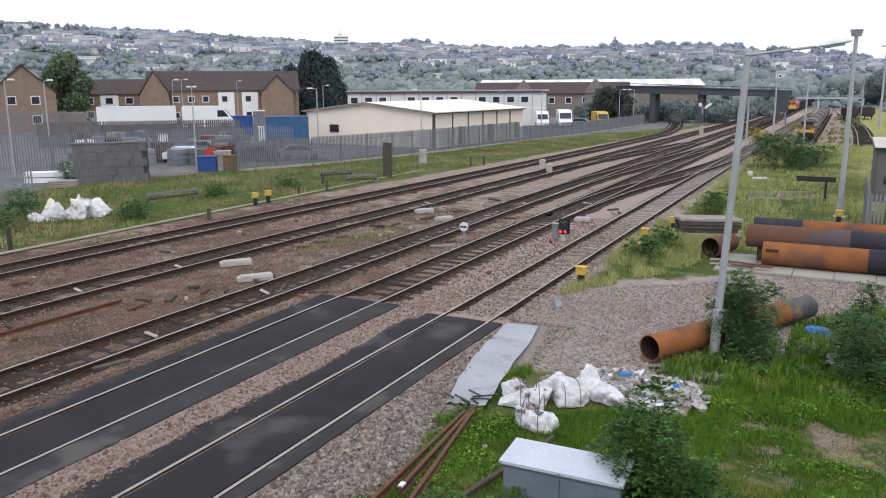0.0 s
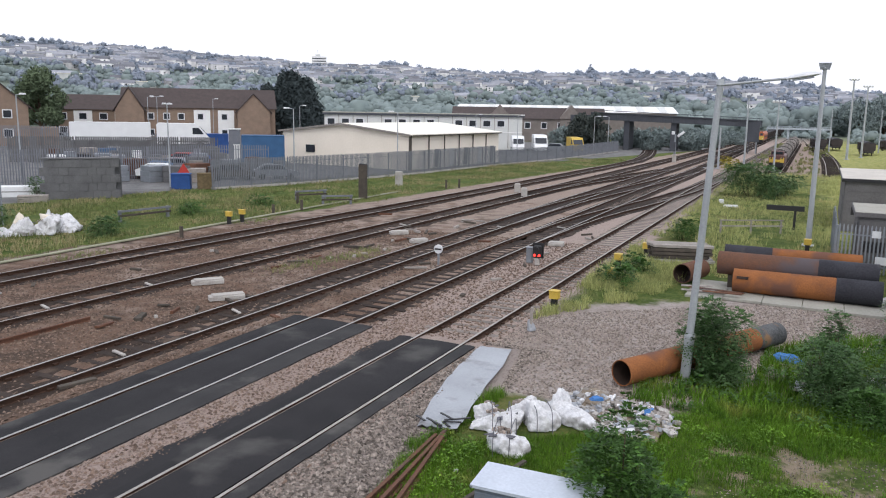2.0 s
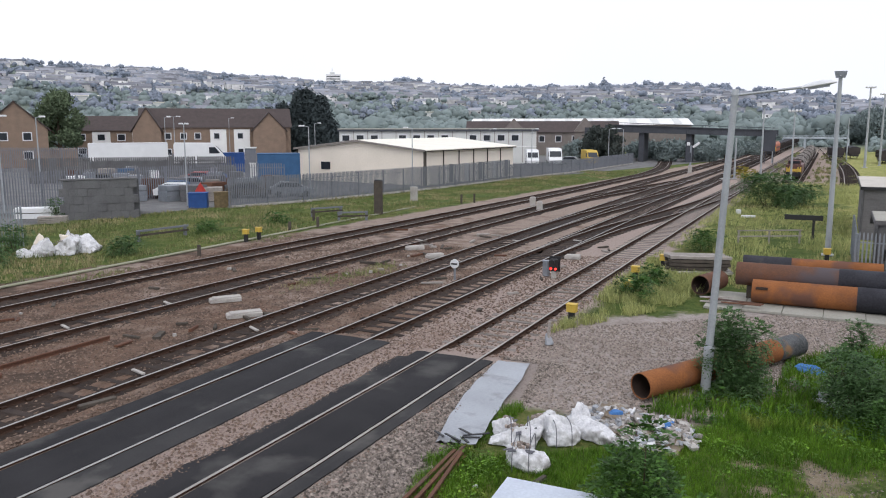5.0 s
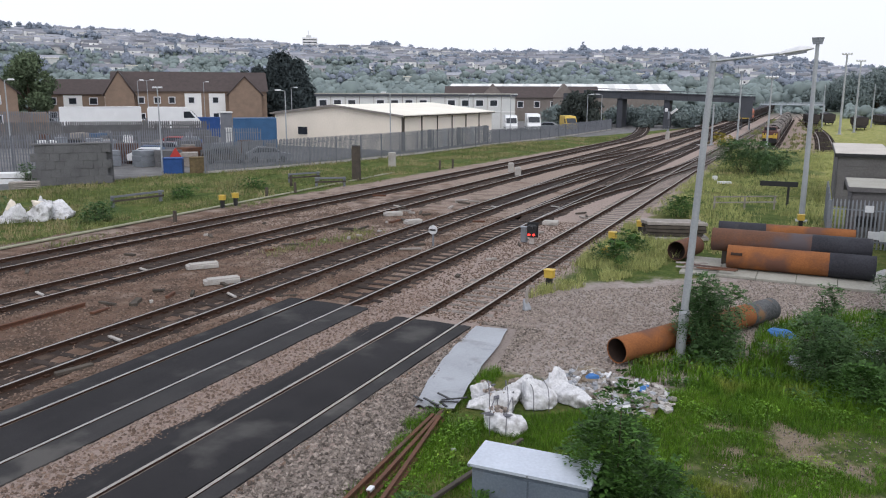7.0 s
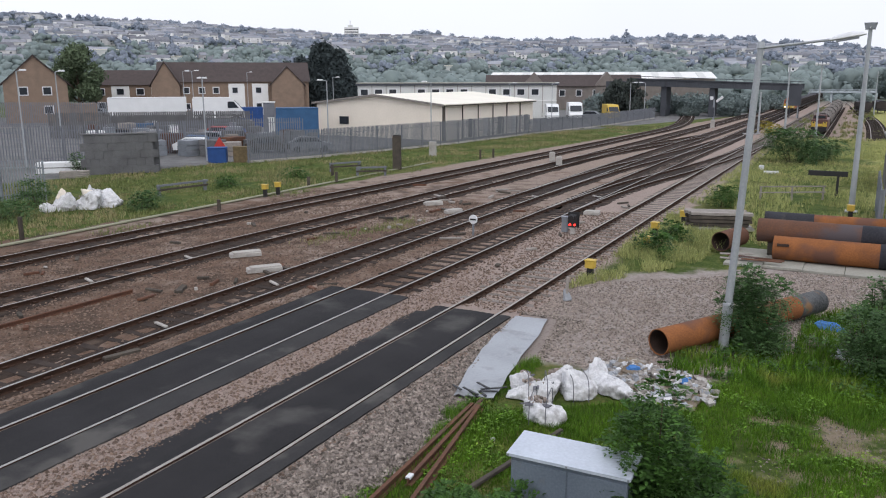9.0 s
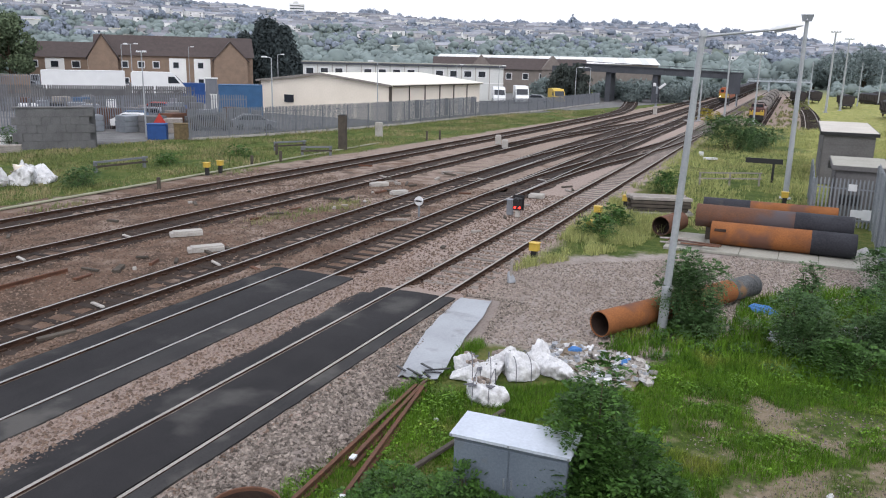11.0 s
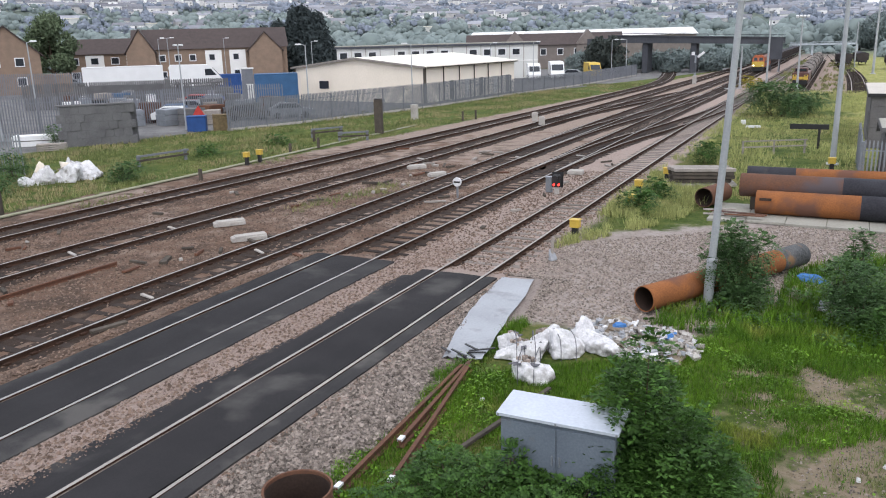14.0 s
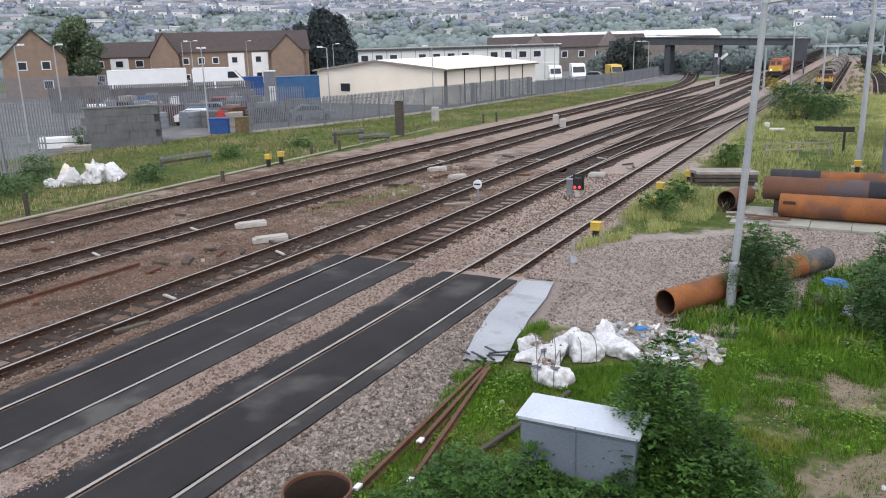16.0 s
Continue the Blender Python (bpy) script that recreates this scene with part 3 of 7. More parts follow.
build_track("siding line with pale concrete sleepers leaving an asphalt crossing", [(CX, -6), (CX, 60), (CX + .2, 90), (CX + .6, 150), (CX + 1.5, 330)], CONC_SLEEPER, skip=(-6, 20.2), stain=.14)
build_track("outer line beside the grass verge", [(DX - .2, -6), (DX - .1, 20), (-26, 55), (-24.4, 90), (-23.9, 115), (-27, 140), (-34.6, 178), (-46, 215)], WOOD_SLEEPER)
build_track("inner line on brown ballast", [(EX - .1, -6), (EX, 15), (-22.0, 43), (-21.2, 70), (-20.4, 110), (-19.6, 150), (-17.5, 330)], WOOD_SLEEPER)
build_track("crossover between two lines", [(BX, 38), (BX + .5, 50), (-11.4, 62), (CX - .4, 76), (CX, 90)], WOOD_SLEEPER)
build_track("crossover between two lines", [(-21.6, 58), (-20.9, 70), (-18.6, 86), (AX + .4, 100)], WOOD_SLEEPER)
build_track("crossover between two lines", [(AX, 44), (AX + .4, 58), (-14.6, 78), (BX + .2, 96)], WOOD_SLEEPER)
build_track("disused siding with a standing train", [(-4.9, 100), (-5.2, 150), (-6.0, 260)], WOOD_SLEEPER)
build_track("siding curving behind the poles", [(1.5, 100), (1.0, 140), (-2, 200), (-5, 260)], WOOD_SLEEPER)


def build_crossing(cx, x0, x1, y1, label):
    """Asphalt laid between and beside the rails, with flangeways along the inner sides."""
    t = thing("asphalt_crossing", label, "level crossing", cx, 10, -0.1, kind="structure", group="asphalt crossing decks")
    t.matrix_basis = Matrix()
    g = GAUGE / 2
    for name, a, b in (("outer_strip", x0, cx - g - .04), ("middle_deck", cx - g + .105, cx + g - .105), ("outer_strip", cx + g + .04, x1)):
        s = Shape()
        n = 60
        outer = name == "outer_strip"
        vs, fs = [], []
        for i in range(n + 1):
            y = lerp(-5, y1, i / n)
            wa = 0.035 * fbm(y, a, 0.9) if outer and a == x0 else 0
            wb = 0.035 * fbm(y, b, 0.9) if outer and b == x1 else 0
            sag = 0.012 * fbm(y, cx, 0.5)
            vs += [(a + wa, y, -0.14), (a + wa, y, -0.018 + sag * .4), (lerp(a, b, .5), y, -0.004 + sag * .6), (b + wb, y, -0.018 + sag * .4), (b + wb, y, -0.14)]
        for i in range(n):
            fs += [(i * 5 + k, i * 5 + k + 1, i * 5 + k + 6, i * 5 + k + 5) for k in range(4)]
        fs += [(n * 5 + 4, n * 5 + 3, n * 5 + 2, n * 5 + 1, n * 5), (0, 1, 2, 3, 4)]
        part(name, s.add(vs, fs), TAR_DUSTY if outer and b == x1 else TAR, t)
    return t


def build_smear():
    """Spilled tar with a ragged edge beside the siding's deck."""
    s = Shape()
    vs = []
    n = 70
    for i in range(n + 1):
        y = lerp(5, 19.5, i / n)
        w = max(.02, .34 + .42 * fbm(y, 2.0, .22) + .04 * fbm(y, 5.0, 2.2))
        vs += [(-10.86, y, -.02), (-10.88 - w * .5, y, -.03), (-10.88 - w, y, -.045), (-10.9 - w, y, -.09)]
    s.add(vs, [(4 * i + k, 4 * i + k + 1, 4 * i + k + 5, 4 * i + k + 4) for i in range(n) for k in range(3)])
    solid("tar_smear", s, TAR, "ragged spill of tar beside the crossing deck", "asphalt", "structure")


build_smear()
build_crossing(BX, -15.02, -12.1, 20.6, "black asphalt deck round the rails of a running line")
build_crossing(CX, -10.88, -8.45, 20.15, "black asphalt deck with dusty scuffs round siding rails")
kerb = Shape().sweep([(-31.5 + .25 * math.sin(y * .05), y, -0.13) for y in range(2, 60, 2)], [(-.16, 0), (-.16, .05), (.16, .05), (.16, 0)])
solid("kerb", kerb, mat("mossy_trough_lid", (0.31, 0.305, 0.225), (0.20, 0.205, 0.135), 1.0, 0.95, 0, 0.3, 20), "weathered concrete cable trough along the grass verge", "cable trough", "structure")


# ---------------------------------------------------------------- yard beside the line
def build_near_lamp():
    t = thing("street_lamp", "leaning grey steel street lamp with a long outreach arm", "street lamp", -2.66, 20.3, -0.13)
    part("base_tube", Shape().tube((0, 0, 0), (.05, 0, 1.22), .125, n=20), POLE_PAINT, t, smooth=True)
    part("collar", Shape().tube((.05, 0, 1.2), (.053, 0, 1.27), .14, .12, n=20), POLE_PAINT, t, smooth=True)
    part("pole", Shape().tube((.05, 0, 1.24), (.33, .04, 7.5), .095, .075, n=20), POLE_PAINT, t, smooth=True)
    part("cap", Shape().tube((.33, .04, 7.45), (.333, .04, 7.6), .1, .07, n=20), POLE_PAINT, t, smooth=True)
    part("arm", Shape().tube((.3, .04, 7.45), (1.85, .14, 7.62), .034, .03, n=12), POLE_PAINT, t, smooth=True)
    head = Shape()
    rings = [(0, .03, .03), (.08, .07, .06), (.25, .13, .10), (.45, .14, .11), (.62, .10, .08), (.76, .03, .03)]
    n = 14
    vs, fs = [], []
    for x, w, h in rings:
        for i in range(n):
            a = i * math.tau / n
            vs.append((1.75 + x * .985, .14 + w * math.cos(a), 7.6 + x * .16 + h * (math.sin(a) if math.sin(a) > 0 else .45 * math.sin(a))))
    for k in range(len(rings) - 1):
        fs += [(k * n + i, k * n + (i + 1) % n, (k + 1) * n + (i + 1) % n, (k + 1) * n + i) for i in range(n)]
    fs += [tuple(range(n - 1, -1, -1)), tuple((len(rings) - 1) * n + i for i in range(n))]
    h = part("lamp_head", head.add(vs, fs), LAMP_WHITE, t, "pale oblong lantern", smooth=True)
    part("lens", Shape().box(2.13, .14, 7.607, .46, .2, .03, ry=-9), GALV, h)


def build_mast(x, y, h, r, kind_of_head, label):
    t = thing("floodlight_mast" if kind_of_head != "none" else "steel_post", label, "lamp post" if kind_of_head != "none" else "post", x, y, -0.13, group="yard lighting masts")
    part("pole", Shape().tube((0, 0, 0), (0, 0, h), r, r * .62, n=14), POLE_PAINT, t, smooth=True)
    part("base_plate", Shape().box(0, 0, .03, r * 4, r * 4, .06, bevel=.01), POLE_PAINT, t)
    if kind_of_head == "box":
        part("head_frame", Shape().box(0, 0, h + .03, .46, .34, .07, bevel=.02), GALV, t)
        for dx in (-.13, .13):
            part("lamp", Shape().prism([(dx - .11, -.18, h + .06), (dx + .11, -.18, h + .06), (dx + .17, -.2, h + .32), (dx - .17, -.2, h + .32)], (0, 0, 0), (0, .38, 0)), GALV, t)
    elif kind_of_head == "cross":
        part("crossarm", Shape().box(0, 0, h - .06, 1.3, .08, .08), GALV, t)
        for dx in (-.6, -.2, .2, .6):
            part("lamp", Shape().box(dx, -.12, h + .08, .3, .26, .24, rx=25, bevel=.03), LAMP_WHITE, t)
    return t


def build_pipe(label, a, b, r, sections, group=""):
    """A steel pipe in sections along its length: (share of the length, material, name)."""
    a, b = Vector(a), Vector(b)
    t = thing("steel_pipe", label, "pipe", a.x, a.y, a.z - r, group=group)
    d = b - a
    k = 0.0
    off = Vector((0, 0, r))
    for share, m, nm in sections:
        part(nm, Shape().pipe(off + d * k, off + d * (k + share), r if m is not COATED else r + .012, .02 if m is not COATED else .032), m, t, smooth=True)
        k += share
    # Added inner skin; the shade inside the pipe is in its colour.
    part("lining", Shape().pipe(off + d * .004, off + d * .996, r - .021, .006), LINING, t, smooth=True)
    return t


def build_pipes():
    z = -0.05
    build_pipe("rusty orange steel pipe with a black coated end on the slab", (-2.62, 31.75, .44 + z), (2.42, 31.7, .44 + z), .44,
               [(.7, RUST, "bare_section"), (.3, COATED, "coated_section")], "stacked steel pipes")
    build_pipe("dull brown rusty steel pipe with a dark end, behind another", (-3.3, 32.6, .92 + z), (2.3, 32.5, .92 + z), .45,
               [(.64, RUST_BROWN, "bare_section"), (.36, COATED, "coated_section")], "stacked steel pipes")
    build_pipe("rusty steel pipe with a dark end behind the stack", (-3.6, 38.0, .36), (2.0, 38.1, .36), .40,
               [(.36, COATED, "coated_section"), (.64, RUST, "bare_section")], "stacked steel pipes")
    build_pipe("short dark rusty pipe length with an open end", (-4.62, 32.3, .36 + z), (-4.1, 33.9, .36 + z), .39, [(1, RUST_DARK, "bare_section")], "stacked steel pipes")
    build_pipe("orange rusty pipe lying in the grass with a black coated end", (-4.02, 19.05, .24), (-.72, 24.83, .26), .33,
               [(.36, RUST, "bare_section"), (.46, RUST, "bare_section"), (.18, TORN_COAT, "coated_section")], "stacked steel pipes")
    slot = bpy.data.objects["steel_pipe"]
    # A dark block stands for the slot, its shade painted on.
    part("cut_slot", Shape().box(.35, -.42, .62, .42, .06, .10, rx=-22, bevel=.01), LINING, slot, "dark slot cut in the pipe")
    t = thing("concrete_slab", "long pale concrete slab under the pipes", "slab", -1, 31.5, -0.14)
    for i in range(6):
        part("slab_bay", Shape().box(-2.5 + i * 1.35, .35 + .05 * math.sin(i * 3), .03 + .008 * (i % 2), 1.33, 3.2 + .2 * math.sin(i * 5), .09, rz=-.6, bevel=.006), ROOF_GREY, t)
    for x, y, w in ((-2.75, 32.75, .22), (1.7, 32.75, .22)):
        s = solid("timber_chock", Shape().box(x, y, .16, .3, .7, .56, bevel=.02), WOOD_DARK, "dark timber chock under the pipes", "timber", group="timber chocks")
    for i, (x, y, l, rz) in enumerate(((-3.6, 30.9, 1.6, 4), (-3.2, 31.25, 2.1, -8), (-3.9, 31.5, 1.2, 20), (-2.9, 30.6, 1.4, 2))):
        solid("loose_plank", Shape().box(x, y, -.01 + .03 * i, l, .16, .04, rz, bevel=.008), RUST_BROWN if i % 2 else WOOD_GREY, "loose weathered board lying by the pipes", "plank", group="loose boards")


def build_beam_stack():
    t = thing("beam_stack", "stack of old grey and black sleepers on a pale base", "timber stack", -5.6, 37.6, -0.13, 18)
    part("bearer", Shape().box(0, 0, .07, 3.1, 1.2, .12, bevel=.02), CONCRETE, t)
    for k in range(4):
        for j in range(4):
            part("beam", Shape().box(random.uniform(-.12, .12), -.42 + j * .28, .24 + k * .17, 2.7, .25, .13, random.uniform(-1.5, 1.5), bevel=.012),
                 WOOD_GREY if k > 2 else WOOD_DARK, t)


def build_cabinet():
    t = thing("equipment_cabinet", "blue-grey steel cabinet with a pale overhanging lid among weeds", "cabinet", -3.35, 10.5, -0.13, 1.2)
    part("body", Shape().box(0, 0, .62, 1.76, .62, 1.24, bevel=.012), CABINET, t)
    part("plinth", Shape().box(0, 0, .05, 1.84, .7, .1, bevel=.01), CONCRETE, t)
    for i in range(2):
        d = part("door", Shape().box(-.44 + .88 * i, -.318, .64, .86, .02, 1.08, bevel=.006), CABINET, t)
        part("handle", Shape().box(-.06 if i == 0 else .06, -.335, .66, .025, .03, .16, bevel=.005), GALV, d)
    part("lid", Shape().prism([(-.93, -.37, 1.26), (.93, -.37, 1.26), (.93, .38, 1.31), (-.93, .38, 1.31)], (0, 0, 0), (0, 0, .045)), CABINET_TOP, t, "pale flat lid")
    for x in (-.9, 0, .9):
        part("rivet_strip", Shape().box(x, -.372, 1.275, .03, .01, .04), GALV, t)


def build_tube():
    t = thing("rusty_drum", "open rusty steel tube standing on end in stones", "drum", -6.05, 7.5, -0.13)
    part("shell", Shape().pipe((0, 0, 0), (0, 0, 1.03), .46, .012, 40), RUST_DARK, t, smooth=True)
    part("rim", Shape().pipe((0, 0, .99), (0, 0, 1.04), .475, .03, 40), RUST_BROWN, t, smooth=True)
    # Inner skin and floor are darkened to paint the shade inside the drum.
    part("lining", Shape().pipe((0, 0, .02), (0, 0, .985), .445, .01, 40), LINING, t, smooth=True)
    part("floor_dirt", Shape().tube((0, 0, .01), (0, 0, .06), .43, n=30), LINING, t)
    part("mark", Shape().box(.475, .02, .8, .012, .1, .3), YELLOW, t, "yellow paint mark")


def build_loose_rail(a, b, label):
    a, b = Vector((*a, 0)), Vector((*b, 0))
    t = thing("scrap_rail", label, "rail", a.x, a.y, .03, group="scrap rails")
    part("web_and_foot", Shape().sweep([(0, 0, 0), tuple((b - a) * .5), tuple(b - a)], [(x, z + .0) for x, z in BODY]), RUST_BROWN, t)
    part("rail_end", Shape().sweep([(0, 0, .002), tuple((b - a).normalized() * .16 + Vector((0, 0, .002)))], [(-.045, .01), (.045, .01), (.045, -.03), (-.045, -.03)]), LAMP_WHITE, t, "white-painted end")


def build_mat():
    t = Shape()
    vs, fs = [], []
    left = [(-8.36, 20.35), (-8.22, 18.9), (-7.98, 17.2), (-7.66, 15.7), (-7.3, 14.3)]
    right = [(-7.44, 20.45), (-7.12, 18.9), (-6.92, 17.2), (-6.68, 15.8), (-6.42, 14.45)]
    n, m = 24, 8
    def at(line, u):
        k = min(int(u * 4), 3)
        w = u * 4 - k
        return lerp(line[k][0], line[k + 1][0], w), lerp(line[k][1], line[k + 1][1], w)
    for side in (0, 1):
        for i in range(n + 1):
            a, b = at(left, i / n), at(right, i / n)
            for j in range(m + 1):
                x, y = lerp(a[0], b[0], j / m), lerp(a[1], b[1], j / m)
                z = .0 + .045 * (1 + fbm(x, y, 1.3)) + (.06 * (i > n - 2) * abs(math.sin(j * 1.7)))
                vs.append((x, y, z - (.012 if side else 0) - .06))
    w = m + 1
    o = (n + 1) * w
    for i in range(n):
        for j in range(m):
            q = i * w + j
            fs += [(q, q + 1, q + w + 1, q + w), (o + q + w, o + q + w + 1, o + q + 1, o + q)]
    for i in range(n):
        for j in (0, m):
            q = i * w + j
            fs.append((q, q + w, o + q + w, o + q))
    for j in range(m):
        for i in (0, n):
            q = i * w + j
            fs.append((q, q + 1, o + q + 1, o + q))
    solid("walkway_sheet", t.add(vs, fs), SHEET, "long pale grey sheet laid over gravel as a walkway", "sheet", smooth=True)
    # torn black edge and odd bits at its near end
    for i in range(7):
        solid("scrap_strip", Shape().box(-7.1 + random.uniform(-.35, .55), 14.55 + random.uniform(-.2, .35), .03 + .006 * i, random.uniform(.25, .6), .05, .02, random.uniform(-40, 40)),
              BLACK, "torn black rubber strip on the sheet", "scrap", group="rubber strips")


def bag_shape(rx, ry, rz, seed, n=60, m=24):
    """A slumped woven sack: taut flat sides that meet in soft ridges, with drawn folds, spread on the ground."""
    s = Shape()
    vs, fs = [], []
    rng = random.Random(seed * 7 + 1)
    planes = []
    for _ in range(15):
        d = Vector((rng.gauss(0, 1), rng.gauss(0, 1), rng.gauss(.25, .8))).normalized()
        planes.append((d, rng.uniform(.50, .98)))
    for j in range(m + 1):
        el = math.pi * .5 * (j / m * 1.18 - .18)
        for i in range(n):
            a = i * math.tau / n
            d = Vector((math.cos(a) * math.cos(el), math.sin(a) * math.cos(el), math.sin(el)))
            q = sum(max(0.0, p.dot(d) / k) ** 34 for p, k in planes) ** (1 / 34)
            r = min(1.25, 1 / max(q, .6))
            fold = abs(noise.noise(Vector((d.x * 2.2 + seed * 3.1, d.y * 2.2, d.z * 2.2))))
            fine = abs(noise.noise(Vector((d.x * 7 + seed, d.y * 7 + d.z * 3, d.z * 4))))
            r *= 1.05 - .22 * fold - .08 * fine - .03 * abs(math.sin(a * 9 + 5 * d.z + seed + 6 * fold))
            flare = 1 + .12 * max(0.0, .25 - d.z)
            vs.append((rx * r * d.x * flare, ry * r * d.y * flare, max(0.0, rz * (r * d.z * .84 + .09))))
    for j in range(m):
        fs += [(j * n + i, j * n + (i + 1) % n, (j + 1) * n + (i + 1) % n, (j + 1) * n + i) for i in range(n)]
    fs += [tuple(range(n - 1, -1, -1))]
    return s.add(vs, fs)


def build_bag(x, y, rx, ry, rz, seed, rot=0, strap=True, z=-0.13):
    t = thing("builders_bag", "slumped white woven bulk bag, creased and dirty", "bag", x, y, z, rot, "white bulk bags")
    part("sack", bag_shape(rx, ry, rz, seed), BAG, t, smooth=True)
    rng = random.Random(seed)
    # the torn mouth: grey flaps of cloth and rubble showing in it
    s = Shape()
    for _ in range(22):
        a, d = rng.uniform(0, math.tau), rng.random() ** .5 * .34
        w = rng.uniform(.04, .09)
        s.box(rx * (d * math.cos(a) - .15), ry * d * math.sin(a), rz * (.80 - d * .5), w, w * .7, w * .8, rng.uniform(0, 180), rng.uniform(-30, 30), bevel=.01)
    if seed in (1, 2, 4, 7, 21, 23):
        tagged(part("rubble_fill", s, GREY_STONE, t, "grey rubble in the torn mouth"), kind="stuff")
        for _ in range(3):
            a = rng.uniform(0, math.tau)
            part("cloth_flap", Shape().box(rx * (.5 * math.cos(a) - .15), ry * .5 * math.sin(a), rz * .60, rng.uniform(.16, .28), rng.uniform(.06, .12), .02, rng.uniform(0, 180), rng.uniform(-16, 16), rng.uniform(-16, 16)), STRAP, t, "grey torn cloth")
    if strap and seed in (1, 4, 6):
        for k in (-.3, .25):
            pts = [(rx * k, ry * 1.10 * math.copysign(abs(math.cos(a)) ** .4, math.cos(a)), max(.02, rz * .97 * max(0.0, math.sin(a)) ** .6)) for a in [math.pi * (i / 15) for i in range(16)]]
            s = Shape()
            for p, q in zip(pts, pts[1:]):
                s.tube(p, q, .010, n=5)
            part("strap", s, STRAP, t, "grey lifting strap")


def build_rubbish(cx, cy, rx, ry, count, label, seed, big=.22):
    rng = random.Random(seed)
    heap = {BAG: Shape(), CONCRETE: Shape(), SHEET: Shape(), WOOD_GREY: Shape(), BLUE_TARP: Shape()}
    keys = list(heap)
    for i in range(count):
        a, q = rng.uniform(0, math.tau), math.sqrt(rng.random())
        x, y = rx * q * math.cos(a), ry * q * math.sin(a)
        m = keys[rng.choices(range(5), (1.7, 3.6, 3.2, 4.2, .12))[0]]
        sx, sy = rng.uniform(.05, big), rng.uniform(.04, big * .7)
        heap[m].box(x, y, .04 + (rng.uniform(.12, .24) if count > 80 else rng.uniform(0, .2)) * (1 - q ** 2), sx, sy, rng.uniform(.02, .1), rng.uniform(0, 180), rng.uniform(-25, 25), rng.uniform(-25, 25))
    t = thing("rubbish_heap", label, "rubbish", cx, cy, -0.12, kind="stuff")
    if count > 80:
        part("spoil_mound", bag_shape(rx * 1.05, ry * 1.0, .24, seed), SPOIL, t, "beige spoil", smooth=True)
    for m, s in heap.items():
        if s.v:
            part({BAG: "white_scraps", CONCRETE: "rubble", SHEET: "grey_scraps", WOOD_GREY: "wood_scraps", BLUE_TARP: "blue_scraps"}[m], s, m, t)


def build_yellow_box(x, y, h, label="yellow lineside box on a black stand", w=.34):
    t = thing("lineside_box", label, "equipment box", x, y, -0.13, random.uniform(-8, 8), "yellow lineside boxes")
    part("stand", Shape().box(0, 0, (h - .26) / 2, w * .6, w * .5, h - .26, bevel=.01), BLACK, t)
    part("housing", Shape().box(0, 0, h - .13, w, w * .8, .26, bevel=.03), YELLOW, t, "yellow box")
    part("lid", Shape().box(0, 0, h + .012, w + .03, w * .8 + .03, .03, bevel=.01), YELLOW, t)


RED_LIGHT = glow("red_signal_light", (1.0, 0.03, 0.02), 3.0)
HEADLIGHT = glow("warm_headlight", (1.0, 0.93, 0.75), 5.0)


def build_dwarf_signal():
    t = thing("shunting_signal", "black ground signal showing two red lights", "railway signal", -11.05, 33.3, -0.13, 5)
    t.scale = (.82, .82, .88)
    part("stand", Shape().box(0, 0, .17, .24, .22, .34, bevel=.01), CONCRETE, t)
    h = part("head", Shape().box(0, 0, .68, .44, .28, .62, bevel=.05), BLACK, t)
    part("backboard", Shape().box(0, .15, .72, .62, .02, .78, bevel=.008), BLACK, t)
    for dx, z in ((-.13, .5), (.13, .5)):
        part("red_light", Shape().tube((dx, -.15, z), (dx, -.2, z), .06, n=12), RED_LIGHT, h, "lit red lamp")
    part("hood", Shape().tube((0, -.15, .86), (0, -.26, .86), .09, n=12), BLACK, h)
    g = thing("relay_box", "grey steel lineside case behind a ground signal", "equipment box", -11.55, 33.7, -0.13)
    part("case", Shape().box(0, 0, .33, .26, .26, .66, bevel=.02), GALV, g)
    part("lid", Shape().box(0, 0, .68, .30, .30, .05, bevel=.01), GALV, g)
    d = thing("point_indicator", "small round white disc marker on a short post", "railway sign", -14.85, 31.0, -0.13)
    part("post", Shape().tube((0, 0, 0), (0, 0, .6), .05, n=10), GALV, d)
    part("disc", Shape().tube((0, -.05, .72), (0, .02, .72), .2, n=20), LAMP_WHITE, d)
    part("bar", Shape().box(0, -.057, .72, .3, .012, .07, rz=0), BLACK, d)


